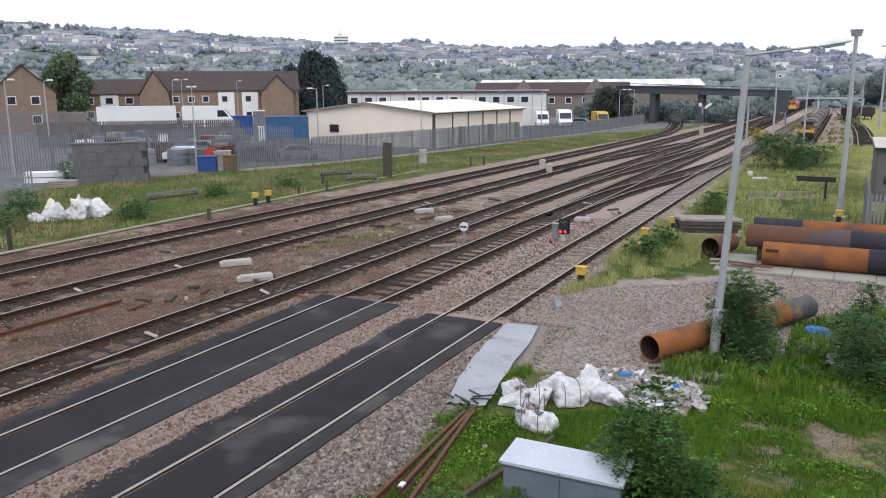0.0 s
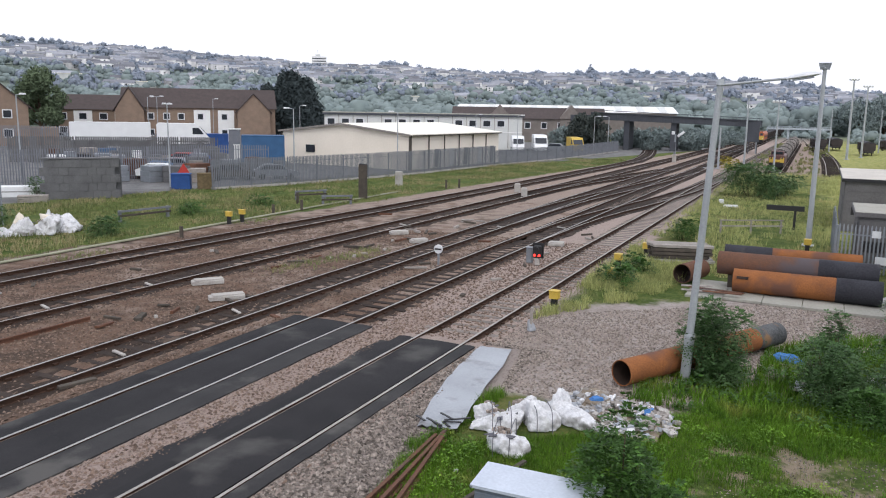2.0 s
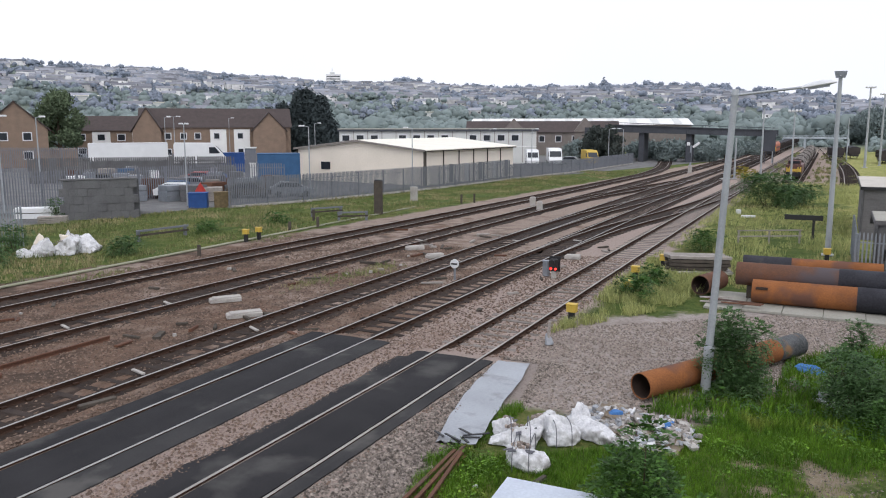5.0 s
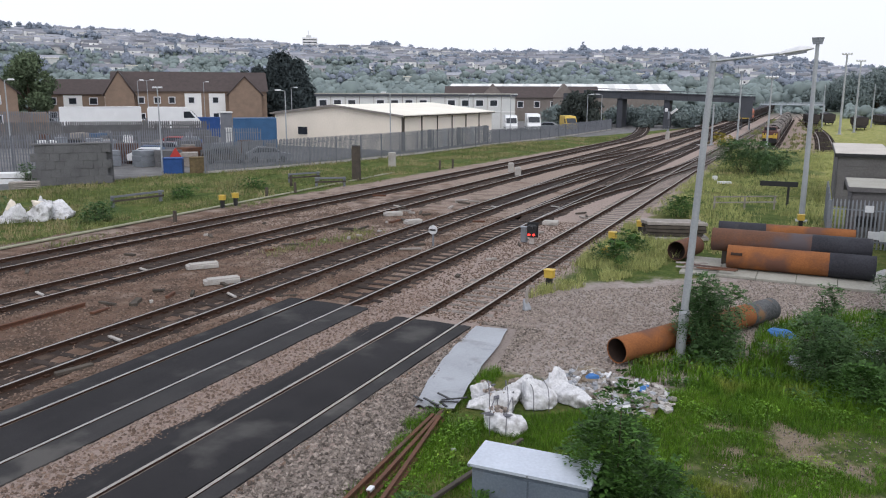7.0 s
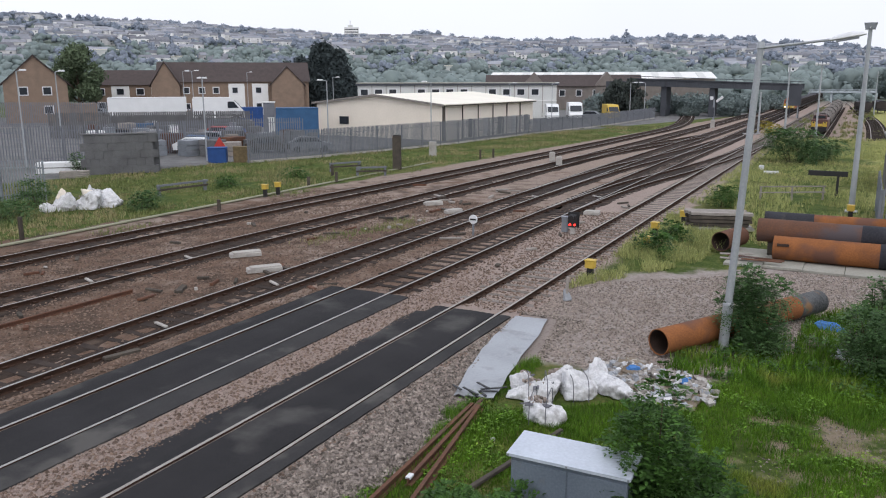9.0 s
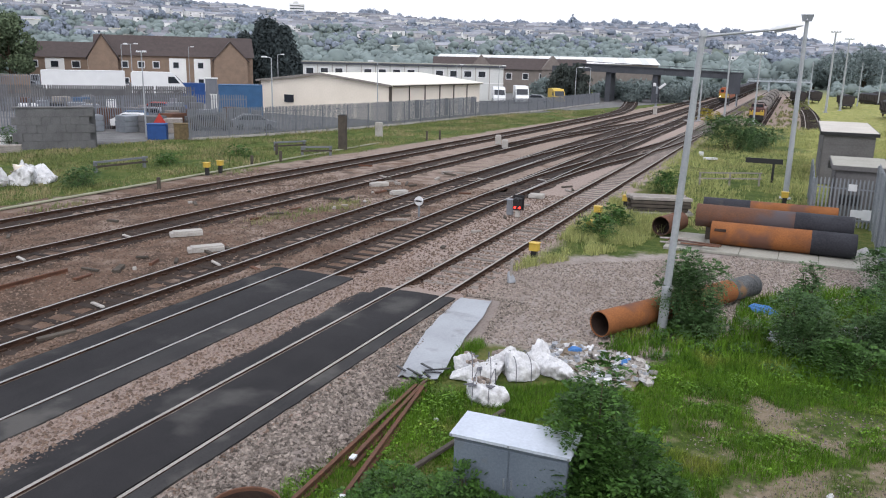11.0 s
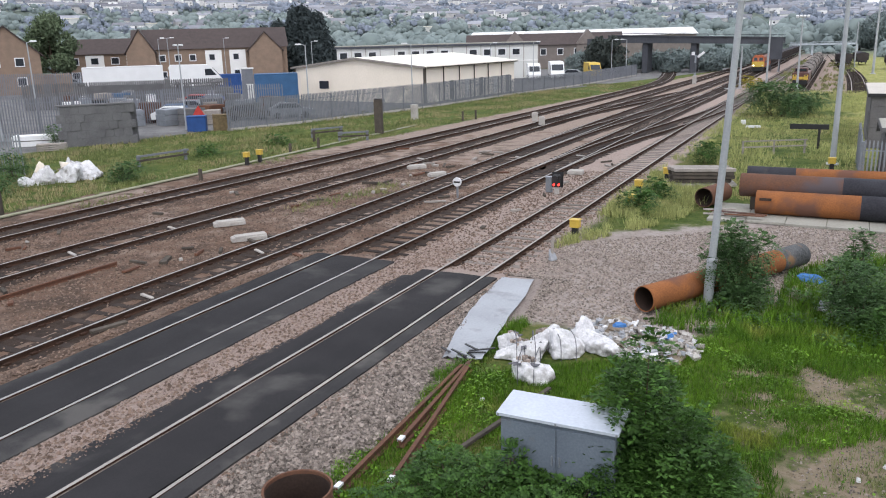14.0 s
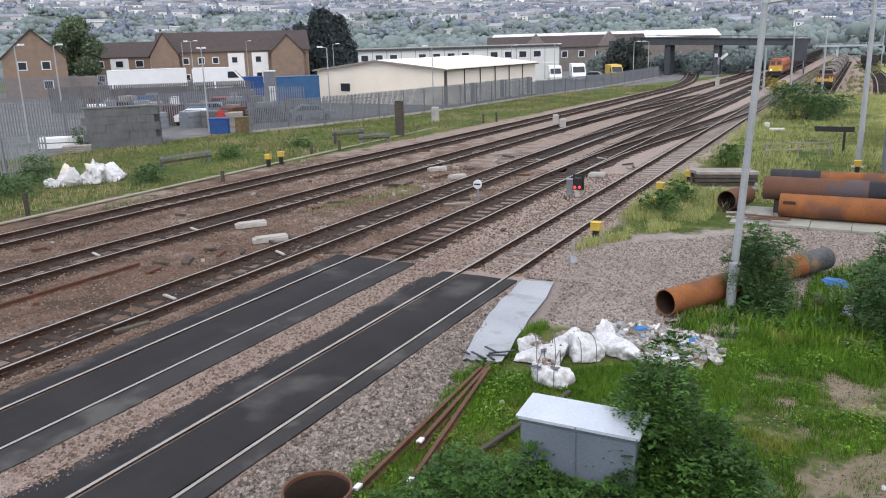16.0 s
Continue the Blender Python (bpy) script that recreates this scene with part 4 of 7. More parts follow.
def build_palisade(pts, h, label, gap=.155, step=2.75, pale=.07, material=None, gate=False, stuff=True):
    """A palisade fence: posts, two rails and pales with pointed tops."""
    material = material or FENCE_STEEL
    t = thing("palisade_fence", label, "fence", *pts[0], -0.13, kind="structure", group="palisade fences")
    t.matrix_basis = Matrix()
    pales = Shape()
    single = None
    for (ax, ay), (bx, by) in zip(pts, pts[1:]):
        L = math.hypot(bx - ax, by - ay)
        rz = math.degrees(math.atan2(by - ay, bx - ax))
        ux, uy = (bx - ax) / L, (by - ay) / L
        n = max(1, round(L / step))
        for i in range(n + 1):
            x, y = ax + ux * L * i / n - uy * -.05, ay + uy * L * i / n + ux * .05
            part("post", Shape().box(x, y, h * .48 - .13, .08, .11, h * .97, rz, bevel=.008), material, t)
        for z in (.35, h - .45):
            part("rail", Shape().box((ax + bx) / 2, (ay + by) / 2, z - .13, L, .035, .05, rz), material, t)
        k = int(L / gap)
        for i in range(k):
            c = gap * (i + .5)
            x, y = ax + ux * c + uy * .03, ay + uy * c - ux * .03
            w = pale / 2
            hh = h + random.uniform(-.015, .015)
            o = [(-w, 0, .03), (w, 0, .03), (w, 0, hh - .12), (w * .5, 0, hh), (-w * .5, 0, hh), (-w, 0, hh - .12)]
            ca, sa = ux, uy
            if material is GALV:
                single = single or Shape().prism([(px, 0, pz - .13) for px, _, pz in o], (0, -.006, 0), (0, .006, 0)).mesh("pale", material)
                part("pale", None, None, t, at=pose(x, y, random.uniform(-.012, .012), 0, 0, rz), mesh=single)
                continue
            pales.prism([(x + px * ca, y + px * sa, pz - .13) for px, _, pz in o], (0, 0, 0), (uy * .012, -ux * .012, 0))
    if pales.v:
        tagged(part("pales", pales, material, t), kind="stuff")
    return t


def build_cabin(x0, x1, y0, y1, h, label, roof):
    t = thing("trackside_cabin", label, "cabin", (x0 + x1) / 2, (y0 + y1) / 2, -0.13, group="trackside cabins")
    w, d = x1 - x0, y1 - y0
    n = max(2, round(h / .62))
    for name, x, y, sx, sy in (("wall_front", 0, -d / 2, w, .14), ("wall_back", 0, d / 2, w, .14), ("wall_side", -w / 2 + .07, 0, .14, d - .15), ("wall_side", w / 2 - .07, 0, .14, d - .15)):
        wall = part(name, Shape().box(x, y, h / 2, sx, sy, h), CABIN_CONC, t)
        for k in range(n):
            part("panel", Shape().box(x + (0 if sx > sy else math.copysign(.08, x)), y + (math.copysign(.08, y) if sx > sy else 0), (k + .5) * h / n,
                                      sx - .06 if sx > sy else .03, sy - .06 if sy > sx else .03, h / n - .025, bevel=.006), CABIN_CONC, wall)
    r = part("roof", Shape().box(0, 0, h + .08, w + .35, d + .4, .16, bevel=.02), roof, t, "flat felted roof")
    for sx in (-1, 1):
        part("fascia", Shape().box(sx * (w / 2 + .19), 0, h + .05, .03, d + .42, .2), BLACK if roof is ROOF_PALE else CABIN_CONC, r)
    part("fascia", Shape().box(0, -d / 2 - .215, h + .05, w + .35, .03, .2), BLACK if roof is ROOF_PALE else CABIN_CONC, r)
    part("door", Shape().box(-w / 2 - .02, -d * .28, 1.0, .06, .9, 2.0, bevel=.01), CABIN_CONC, t)
    part("vent", Shape().box(-w * .18, -d / 2 - .1, h * .42, .9, .05, .5, bevel=.01), BLACK, t, "dark opening")


def build_right_side():
    build_near_lamp()
    build_mast(-.22, 45.6, 9.1, .15, "box", "tall grey floodlight mast with a boxy head")
    build_mast(-8.65, 106, 8.8, .13, "box", "tall grey floodlight mast beside the lines")
    build_mast(-5.15, 105.6, 8.3, .13, "cross", "tall grey mast with clustered lamps")
    build_mast(3.66, 142, 12.4, .2, "cross", "far tall mast with a cross of lamps")
    build_mast(6.0, 150, 11.6, .18, "cross", "far tall mast with a cross of lamps")
    build_mast(-11.7, 106, 5.1, .14, "none", "pale steel post beside the line")
    build_mast(-10.6, 151.5, 6.0, .12, "none", "pale steel post by the bridge end")
    for x, y, h in ((9.3, 165, 8), (13, 170, 7), (17.5, 168, 8.5), (21, 160, 7), (26, 150, 7), (1.2, 170, 8)):
        build_mast(x, y, h, .12, "none", "slim grey post in the far sidings")
    build_pipes()
    build_beam_stack()
    build_cabinet()
    build_tube()
    build_loose_rail((-6.44, 8.9), (-6.70, 14.0), "long rusty scrap rail lying in grass")
    build_loose_rail((-6.28, 10.6), (-6.62, 14.3), "long rusty scrap rail lying in grass")
    build_loose_rail((-5.78, 9.4), (-6.55, 14.1), "long rusty scrap rail lying in grass")
    solid("loose_plank", Shape().box(-4.95, 12.3, -.03, .09, 2.9, .06, -12, bevel=.01), WOOD_DARK, "dark weathered batten lying in the grass", "plank", group="loose boards")
    solid("loose_plank", Shape().box(-5.35, 9.3, .0, .12, 1.7, .06, -24, bevel=.01), PLANK, "mossy plank lying in the grass", "plank", group="loose boards")
    build_mat()
    for args in ((-5.28, 14.3, .60, .46, .56, 1, 12), (-5.75, 15.3, .72, .46, .50, 4, 24), (-6.15, 15.6, .42, .36, .52, 2, 30), (-5.0, 15.75, .60, .42, .52, 6, 30),
                 (-4.35, 16.3, .86, .36, .54, 3, -38), (-4.8, 16.7, .46, .36, .72, 5, -60), (-5.5, 16.1, .56, .34, .50, 7, 24)):
        build_bag(*args)
    build_rubbish(-3.35, 16.9, 1.1, 1.1, 290, "spilled heap of rubble, scraps and torn bags", 5)
    build_rubbish(-4.3, 17.6, .7, .6, 90, "spilled heap of rubble and torn bags", 6)
    build_rubbish(.35, 21.0, .5, .5, 70, "white litter caught beneath a bush", 7, .16)
    build_rubbish(2.3, 22.4, .9, .5, 60, "white litter scattered beyond the bushes", 8, .2)
    t = thing("blue_sheeting", "crumpled bright blue plastic sheeting on the ground", "plastic sheet", -.25, 23.4, -.13)
    part("folds", bag_shape(.42, .24, .24, 9), BLUE_TARP, t, smooth=True)
    t = thing("blue_sheeting", "small crumpled blue plastic sheet on rubble", "plastic sheet", -4.15, 17.0, .2)
    part("folds", bag_shape(.16, .12, .14, 11), BLUE_TARP, t, smooth=True)
    for x, y, h in ((-7.95, 26.0, .62), (-7.35, 31.7, .5), (-7.68, 34.4, .62), (-7.2, 38.2, .6), (-.22, 42.6, .75)):
        build_yellow_box(x, y, h)
    for x, y in ((-30.8, 36.0), (-30.75, 37.1)):
        build_yellow_box(x, y, .72, w=.34)
    build_dwarf_signal()
    build_palisade([(.95, 46.5), (.95, 38.6), (3.35, 38.4)], 2.15, "grey steel palisade fence round a small compound", material=GALV, step=2.4)
    build_palisade([(3.4, 38.4), (3.12, 28.2)], 2.9, "tall grey steel palisade fence at the yard edge", material=GALV)
    build_palisade([(3.12, 28.2), (8.5, 29.5)], 2.4, "grey steel palisade fence at the yard edge", material=GALV)
    build_palisade([(3.5, 38.6), (9, 47)], 1.9, "grey steel palisade fence behind the compound", material=GALV)
    for x, z, w, h in ((2.45, 1.65, .34, .30), (2.72, .52, .46, .34), (3.12, .50, .36, .46)):
        solid("fence_board", Shape().box(x, 38.36, z, w, .02, h, -4.8, bevel=.005), LAMP_WHITE, "blank pale board wired to the palisade fence", "sign", group="fence boards")
    t = thing("litter_scrap", "crumpled white sheeting beside the pipes", "litter", 2.75, 32.6, -.14, 20, "litter scraps")
    part("scrap", bag_shape(.42, .26, .34, 66), BAG, t, smooth=True)
    solid("safety_sign", Shape().box(4.55, 28.4, 1.25, 1.3, .03, .8, 13), mat("green_sign", (0.03, 0.19, 0.14), (0.02, 0.14, 0.10), 2, 0.5), "plain green panel fixed to a fence", "sign")
    build_cabin(1.45, 4.2, 52.8, 63, 3.0, "grey concrete cabin with a pale flat roof", ROOF_PALE)
    build_cabin(1.8, 3.85, 40, 44, 2.4, "small grey concrete cabin with a flat roof", ROOF_GREY)
    t = thing("buffer_board", "black board on a single post in rough grass", "board", -1.1, 51.5, -.13)
    part("post", Shape().box(0, 0, .6, .14, .14, 1.2, bevel=.01), BLACK, t)
    part("board", Shape().box(-.55, -.09, 1.3, 2.1, .08, .3, bevel=.01), BLACK, t)
    t = thing("low_rail", "low pale rail fence in rough grass", "rail fence", -3.3, 48.6, -.13, 30)
    for x in (-1.8, 0, 1.8):
        part("post", Shape().box(x, 0, .4, .08, .08, .8), WOOD_GREY, t)
    for z in (.45, .78):
        part("rail", Shape().box(0, -.05, z, 3.8, .04, .07), WOOD_GREY, t)
    # bits along the line
    for x, y, sx, sy, rz in ((-21.0, 23.2, 1.2, .42, 50), (-18.7, 21.6, 1.25, .42, 50), (-20.6, 37.9, 1.0, .5, 45), (-18.4, 36.0, .9, .45, 52), (-11.9, 38.8, .8, .5, 10)):
        t = thing("concrete_block", "pale concrete trough block lying on ballast", "concrete block", x, y, -.14, rz, "trackside concrete blocks")
        part("block", Shape().box(0, 0, .08, sx, sy, .16, bevel=.03), CONCRETE, t)
        part("lid", Shape().box(.05, 0, .18, sx * .9, sy * .9, .05, 3, bevel=.015), CONCRETE, t)
    for x, y, rz in ((-23.0, 17.6, 70), (-16.9, 15.1, 75), (-17.1, 20.2, 62), (-22.6, 21.8, 70), (-16.6, 43, 60), (-13.4, 44.6, 65), (-21.9, 40.8, 65)):
        solid("crossbar", Shape().box(x, y, -.07, .62, .1, .05, rz - 90, bevel=.01), CONCRETE, "white-painted bar lying across a rail", "track fitting", group="white track bars")
    s = Shape().sweep([(-20.85, 10.5, -.02), (-20.55, 17.3, -.02)], BODY)
    solid("spare_rail", s, RUST_DARK, "rusty spare rail lying between the lines", "rail")
    for x, y, h in ((-22.9, 63, .8), (-21.4, 60.5, .7)):
        t = thing("concrete_marker", "weathered concrete marker block beside the line", "marker", x, y, -.13, 20, "concrete markers")
        part("block", Shape().box(0, 0, h * .45, .5, .35, h * .9, bevel=.04), CONCRETE, t)
        part("cap", Shape().box(0, 0, h * .92, .4, .28, .08, bevel=.03), CONCRETE, t)
    # white netting over a small post by the siding
    t = thing("wrapped_post", "short post wrapped in ragged white netting", "post", -7.75, 22.9, -.13)
    part("post", Shape().tube((0, 0, 0), (.05, 0, .75), .05, n=8), WOOD_GREY, t)
    part("netting", bag_shape(.16, .13, .5, 15), SHEET, t, smooth=True)


build_right_side()


# ---------------------------------------------------------------- trees and woods
def leaves(count, place, size, seed, flat=0.4):
    """Many small folded leaves; place(rng) gives a centre and an outward direction."""
    rng = random.Random(seed)
    s = Shape()
    for _ in range(count):
        c, out = place(rng)
        d = Vector((rng.gauss(0, 1), rng.gauss(0, 1), rng.gauss(0, .6))) + Vector(out) * .8
        d.normalize()
        u = d.orthogonal().normalized()
        u.rotate(Matrix.Rotation(rng.uniform(0, math.tau), 3, d))
        w = d.cross(u)
        k = size * rng.uniform(.55, 1.3)
        c = Vector(c)
        a, b = u * k, w * k * flat
        s.add([c - a, c + b, c + a, c - b + d * k * .15], [(0, 1, 2, 3)])
    return s


def sprigs(count, place, size, seed):
    """Drooping sprigs, each a stalk of paired pointed leaflets and one at the tip."""
    rng = random.Random(seed)
    s = Shape()
    for _ in range(count // 7):
        c, out = place(rng)
        c = Vector(c)
        d = Vector(out) + Vector((rng.gauss(0, .5), rng.gauss(0, .5), rng.gauss(.15, .35)))
        d.normalize()
        side = d.cross(Vector((0, 0, 1)))
        if side.length < .1:
            side = Vector((1, 0, 0))
        side.normalize()
        up = side.cross(d)
        k = size * rng.uniform(.7, 1.35)
        for j in range(7):
            along = (j // 2 + .6) * .95 * k
            sgn = 0 if j == 6 else (-1 if j % 2 else 1)
            base = c + d * along - Vector((0, 0, 1)) * along * along * .9 / max(k * 4, .05)
            way = (d * (1.0 if sgn == 0 else .55) + side * sgn * .95 + up * rng.uniform(-.45, .1)).normalized()
            flat = way.cross(up + side * rng.uniform(-.5, .5))
            if flat.length < .05:
                continue
            flat.normalize()
            L, w = k * rng.uniform(1.0, 1.5), k * .33
            s.add([base, base + way * L * .45 + flat * w, base + way * L, base + way * L * .45 - flat * w + up * k * .08], [(0, 1, 2, 3)])
    return s


def crown_place(lobes):
    """Centres in the outer shell of several lobes (x, y, z, rx, rz)."""
    total = sum(l[3] ** 2 for l in lobes)

    def place(rng):
        q = rng.uniform(0, total)
        for x, y, z, rx, rz in lobes:
            q -= rx * rx
            if q <= 0:
                break
        d = Vector((rng.gauss(0, 1), rng.gauss(0, 1), rng.gauss(0, 1))).normalized()
        k = rng.uniform(.55, 1.0) ** .6 * (1 + .35 * fbm(d.x * 2 + x, d.y * 2 + z, 1.7) + .1 * rng.gauss(0, 1))
        return (x + d.x * rx * k, y + d.y * rx * k, z + d.z * rz * k), d
    return place


def build_tree(x, y, h, w, label, seed, count=2600, size=.45, material=None, conifer=False, z=None, name="tree"):
    rng = random.Random(seed)
    t = thing(name, label, "tree" if name == "tree" else "bush", x, y, terrain(x, y) if z is None else z, rng.uniform(0, 90), "trees" if name == "tree" else "bushes")
    trunk = Shape().tube((0, 0, -.1), (rng.uniform(-.2, .2), 0, h * .55), w * .05 + .06, w * .02 + .02, n=9)
    part("trunk", trunk, BARK, t)
    lobes = []
    n = 9 if not conifer else 7
    for i in range(n):
        a = i * 2.4 + rng.uniform(-.4, .4)
        v = (i + .6) / n
        if conifer:
            lobes.append((0, 0, h * (.12 + .8 * v), w * .5 * (1.02 - v * .72), h * .14))
        else:
            r = w * .5 * rng.uniform(.35, .62)
            q = w * .5 - r * .6
            zz = h * (.2 + .65 * v) + rng.uniform(-.05, .05) * h
            k = q * math.sin(math.pi * min(1, .25 + .7 * v))
            lobes.append((k * math.cos(a), k * math.sin(a), min(zz, h - r * .7), r, r * rng.uniform(.7, .95)))
            part("limb", Shape().tube((0, 0, h * (.15 + .3 * v)), lobes[-1][:3], w * .018 + .012, .012, n=5), BARK, t)
    part("crown", leaves(count, crown_place(lobes), size, seed), material or TREE_LEAF, t)
    return t


def build_bush(x, y, h, w, label, seed, count, size, material=None, lobes=None):
    rng = random.Random(seed)
    t = thing("bush", label, "bush", x, y, -.15, 0, "bushes")
    lobes = lobes or [(rng.uniform(-.3, .3) * w, rng.uniform(-.3, .3) * w, h * rng.uniform(.25, .78), w * rng.uniform(.2, .32), h * rng.uniform(.16, .26)) for _ in range(9)]
    for lx, ly, lz, r, q in lobes:
        part("stem", Shape().tube((lx * .3, ly * .3, -.05), (lx, ly, lz), .022, .008, n=5), BARK, t)
    part("leaves", sprigs(round(count * 1.25), crown_place(lobes), size * 1.15, seed), material or LEAF, t)
    return t


def blob_template(level):
    bm = bmesh.new()
    bmesh.ops.create_icosphere(bm, subdivisions=level, radius=1.0)
    v = np.array([p.co[:] for p in bm.verts])
    f = np.array([[q.index for q in p.verts] for p in bm.faces])
    bm.free()
    return v, f


def build_woods(name, label, trees, seed, material, quads=24, leaf=.07, lobes=4, level=2):
    """Far woods: every tree some lumpy rounded lobes with ragged leaf clumps on them, in one mesh."""
    base_v, base_f = blob_template(level)
    base_f = base_f[base_v[base_f][:, :, 2].max(1) > -.2]
    rng = np.random.RandomState(seed)
    vs, fs, k = [], [], 0
    for x, y, z, h in trees:
        for j in range(lobes):
            c = np.array((x, y, z + h * .45)) + rng.uniform(-.36, .36, 3) * h * np.array((1, 1, .6))
            r = h * rng.uniform(.18, .34)
            lump = 1 + .16 * np.sin(base_v @ rng.normal(size=(3, 3)) * 3.2 + rng.uniform(0, 6, 3)).sum(1)[:, None] / 1.5
            v = base_v * lump * r * np.array((.95, .95, .86)) + c
            vs.append(v)
            fs += [tuple(q) for q in (base_f + k).tolist()]
            k += len(v)
            d = rng.normal(size=(quads // lobes, 3))
            d /= np.linalg.norm(d, axis=1)[:, None]
            p = c + d * r * rng.uniform(.9, 1.15, (len(d), 1))
            u = np.cross(d, rng.normal(size=d.shape))
            u *= h * leaf * rng.uniform(.5, 1.1, (len(d), 1)) / np.linalg.norm(u, axis=1)[:, None]
            w = np.cross(d, u) * .8
            q = np.stack((p - u, p + w, p + u, p - w), 1).reshape(-1, 3)
            vs.append(q)
            fs += [(k + 4 * i, k + 4 * i + 1, k + 4 * i + 2, k + 4 * i + 3) for i in range(len(d))]
            k += len(q)
    me = bpy.data.meshes.new(name)
    me.from_pydata(np.concatenate(vs).tolist(), [], fs)
    me.materials.append(material)
    me.polygons.foreach_set("use_smooth", [True] * len(me.polygons))
    tagged(new(name, me), label, "trees", "", "stuff")


def on_hill(az, d):
    x, y = d * math.sin(radians(az)), d * math.cos(radians(az))
    return x, y, terrain(x, y)


def build_hillside():
    rng = random.Random(11)
    trees = []
    for _ in range(3000):
        az, d = rng.uniform(-62, 14), 560 + 950 * rng.random() ** .9
        if noise.noise(Vector((az * .30, d * .010, 1))) > -.10:
            x, y, z = on_hill(az, d)
            trees.append((x, y, z - 1, rng.uniform(7, 13) * (.7 + .4 * d / 1500)))
    for _ in range(420):
        az = rng.uniform(-62, 14)
        d = rng.uniform(1430, 1510)
        if noise.noise(Vector((az * .5, 4, 1))) > -.3 + .25 * (az < -30):
            x, y, z = on_hill(az, d)
            trees.append((x, y, z - 2, rng.uniform(12, 24) * (.75 if az < -30 else 1)))
    x, y, z = on_hill(-15.2, 1480)
    trees += [(x, y, z, 16), (x, y, z + 8, 13), (x, y, z + 16, 10), (x, y, z + 23, 6)]
    # Trees take the leaf colour with haze mixed in.
    build_woods("hillside_trees", "scattered trees among hillside houses", trees, 5, HAZED_HILL_WOOD, 64, .10, 4, 1)
    belt = []
    for _ in range(1500):
        az, d = rng.uniform(-64, -9), 270 + 560 * rng.random() ** 1.2
        x, y, z = on_hill(az, d)
        belt.append((x, y, z - 1, rng.uniform(6, 12)))
    for _ in range(420):
        az, d = rng.uniform(-9, 22), rng.uniform(300, 620)
        if az < 1 and rng.random() < .5:
            continue
        x, y, z = on_hill(az, d)
        belt.append((x, y, z - 1, rng.uniform(7, 13)))
    # The belt's pale bluish green includes painted haze.
    build_woods("valley_woods", "dark belt of valley woodland beyond the railway", belt, 6, HAZED_VALLEY_WOOD, 64, .06, 4)
    # houses in rows along the slope
    walls, roofs, sheds = Shape(), Shape(), Shape()
    windows = Shape()
    for row in range(46):
        d0 = 590 + row * 20
        az = -62 + rng.uniform(0, 3)
        while az < 13:
            step = math.degrees(rng.uniform(15, 24) / d0)
            az += step
            if noise.noise(Vector((az * .30, d0 * .010, 1))) > .05 or rng.random() < .15 or d0 < 800 and rng.random() < .75:
                continue
            d = d0 + 10 * math.sin(az * .8 + row)
            x, y, z = on_hill(az, d)
            w, dp, h = rng.choice((9, 11, 15, 19)) * rng.uniform(.85, 1.15), rng.uniform(6, 8.5), rng.uniform(5.0, 6.4)
            rz = -az + 12 * math.sin(row * 1.3 + az * .2) + rng.uniform(-4, 4)
            m = pose(x, y, z - .8, 0, 0, rz)
            walls.box(x, y, z - .8 + h / 2, w, dp, h, rz)
            o = [(-w / 2 - .3, -dp / 2 - .3, h), (-w / 2 - .3, dp / 2 + .3, h), (-w / 2 - .3, 0, h + 2.3)]
            roofs.add([m @ Vector(p) for p in o] + [m @ Vector((-p[0], p[1], p[2])) for p in o], [(0, 1, 2), (5, 4, 3), (0, 2, 5, 3), (1, 4, 5, 2), (0, 3, 4, 1)])
            if d < 950:
                for sx in (-.25, .25):
                    for zz in (1.6, 4.0):
                        c = m @ Vector((sx * w, -dp / 2 - .05, zz))
                        windows.box(c.x, c.y, c.z, 1.3, .1, 1.1, rz)
    t = thing("hillside_houses", "rows of pale rendered houses with slate roofs up the hillside", "houses", 0, 0, 0, kind="stuff")
    part("walls", walls, HOUSE_WHITE, t)
    part("roofs", roofs, HOUSE_ROOF, t)
    part("windows", windows, GLASS, t)
    for az, d, w, h in ((-46, 640, 30, 5), (-40, 560, 40, 5), (-50.5, 700, 36, 5), (-27, 600, 26, 5), (-12, 640, 24, 6)):
        x, y, z = on_hill(az, d)
        b = thing("far_warehouse", "long pale flat-roofed building on the slope", "warehouse", x, y, z - 1, -az, "far pale buildings")
        part("wall_shell", Shape().box(0, 0, h / 2, w, 14, h), OFFICE_WALL, b)
        part("roof", Shape().box(0, 0, h + .2, w + 1, 15, .5, bevel=.1), CREAM_ROOF, b)
    x, y, z = on_hill(-34.0, 1470)
    b = thing("hospital_block", "pale multi-storey block on the skyline", "tower block", x, y, z - 2, 34)
    part("tower", Shape().box(-4, 0, 13, 26, 14, 26), WHITE_WALL, b)
    part("wing", Shape().box(16, 0, 8, 18, 14, 16), WHITE_WALL, b)
    part("plant_room", Shape().box(-6, 0, 27.5, 9, 8, 5), OFFICE_WALL, b)
    for k in range(5):
        part("window_band", Shape().box(-4, -7.1, 4 + k * 4.6, 24, .2, 1.6), GLASS, b)
    part("mast", Shape().tube((-6, 0, 30), (-6, 0, 38), .5, n=6), OFFICE_WALL, b)


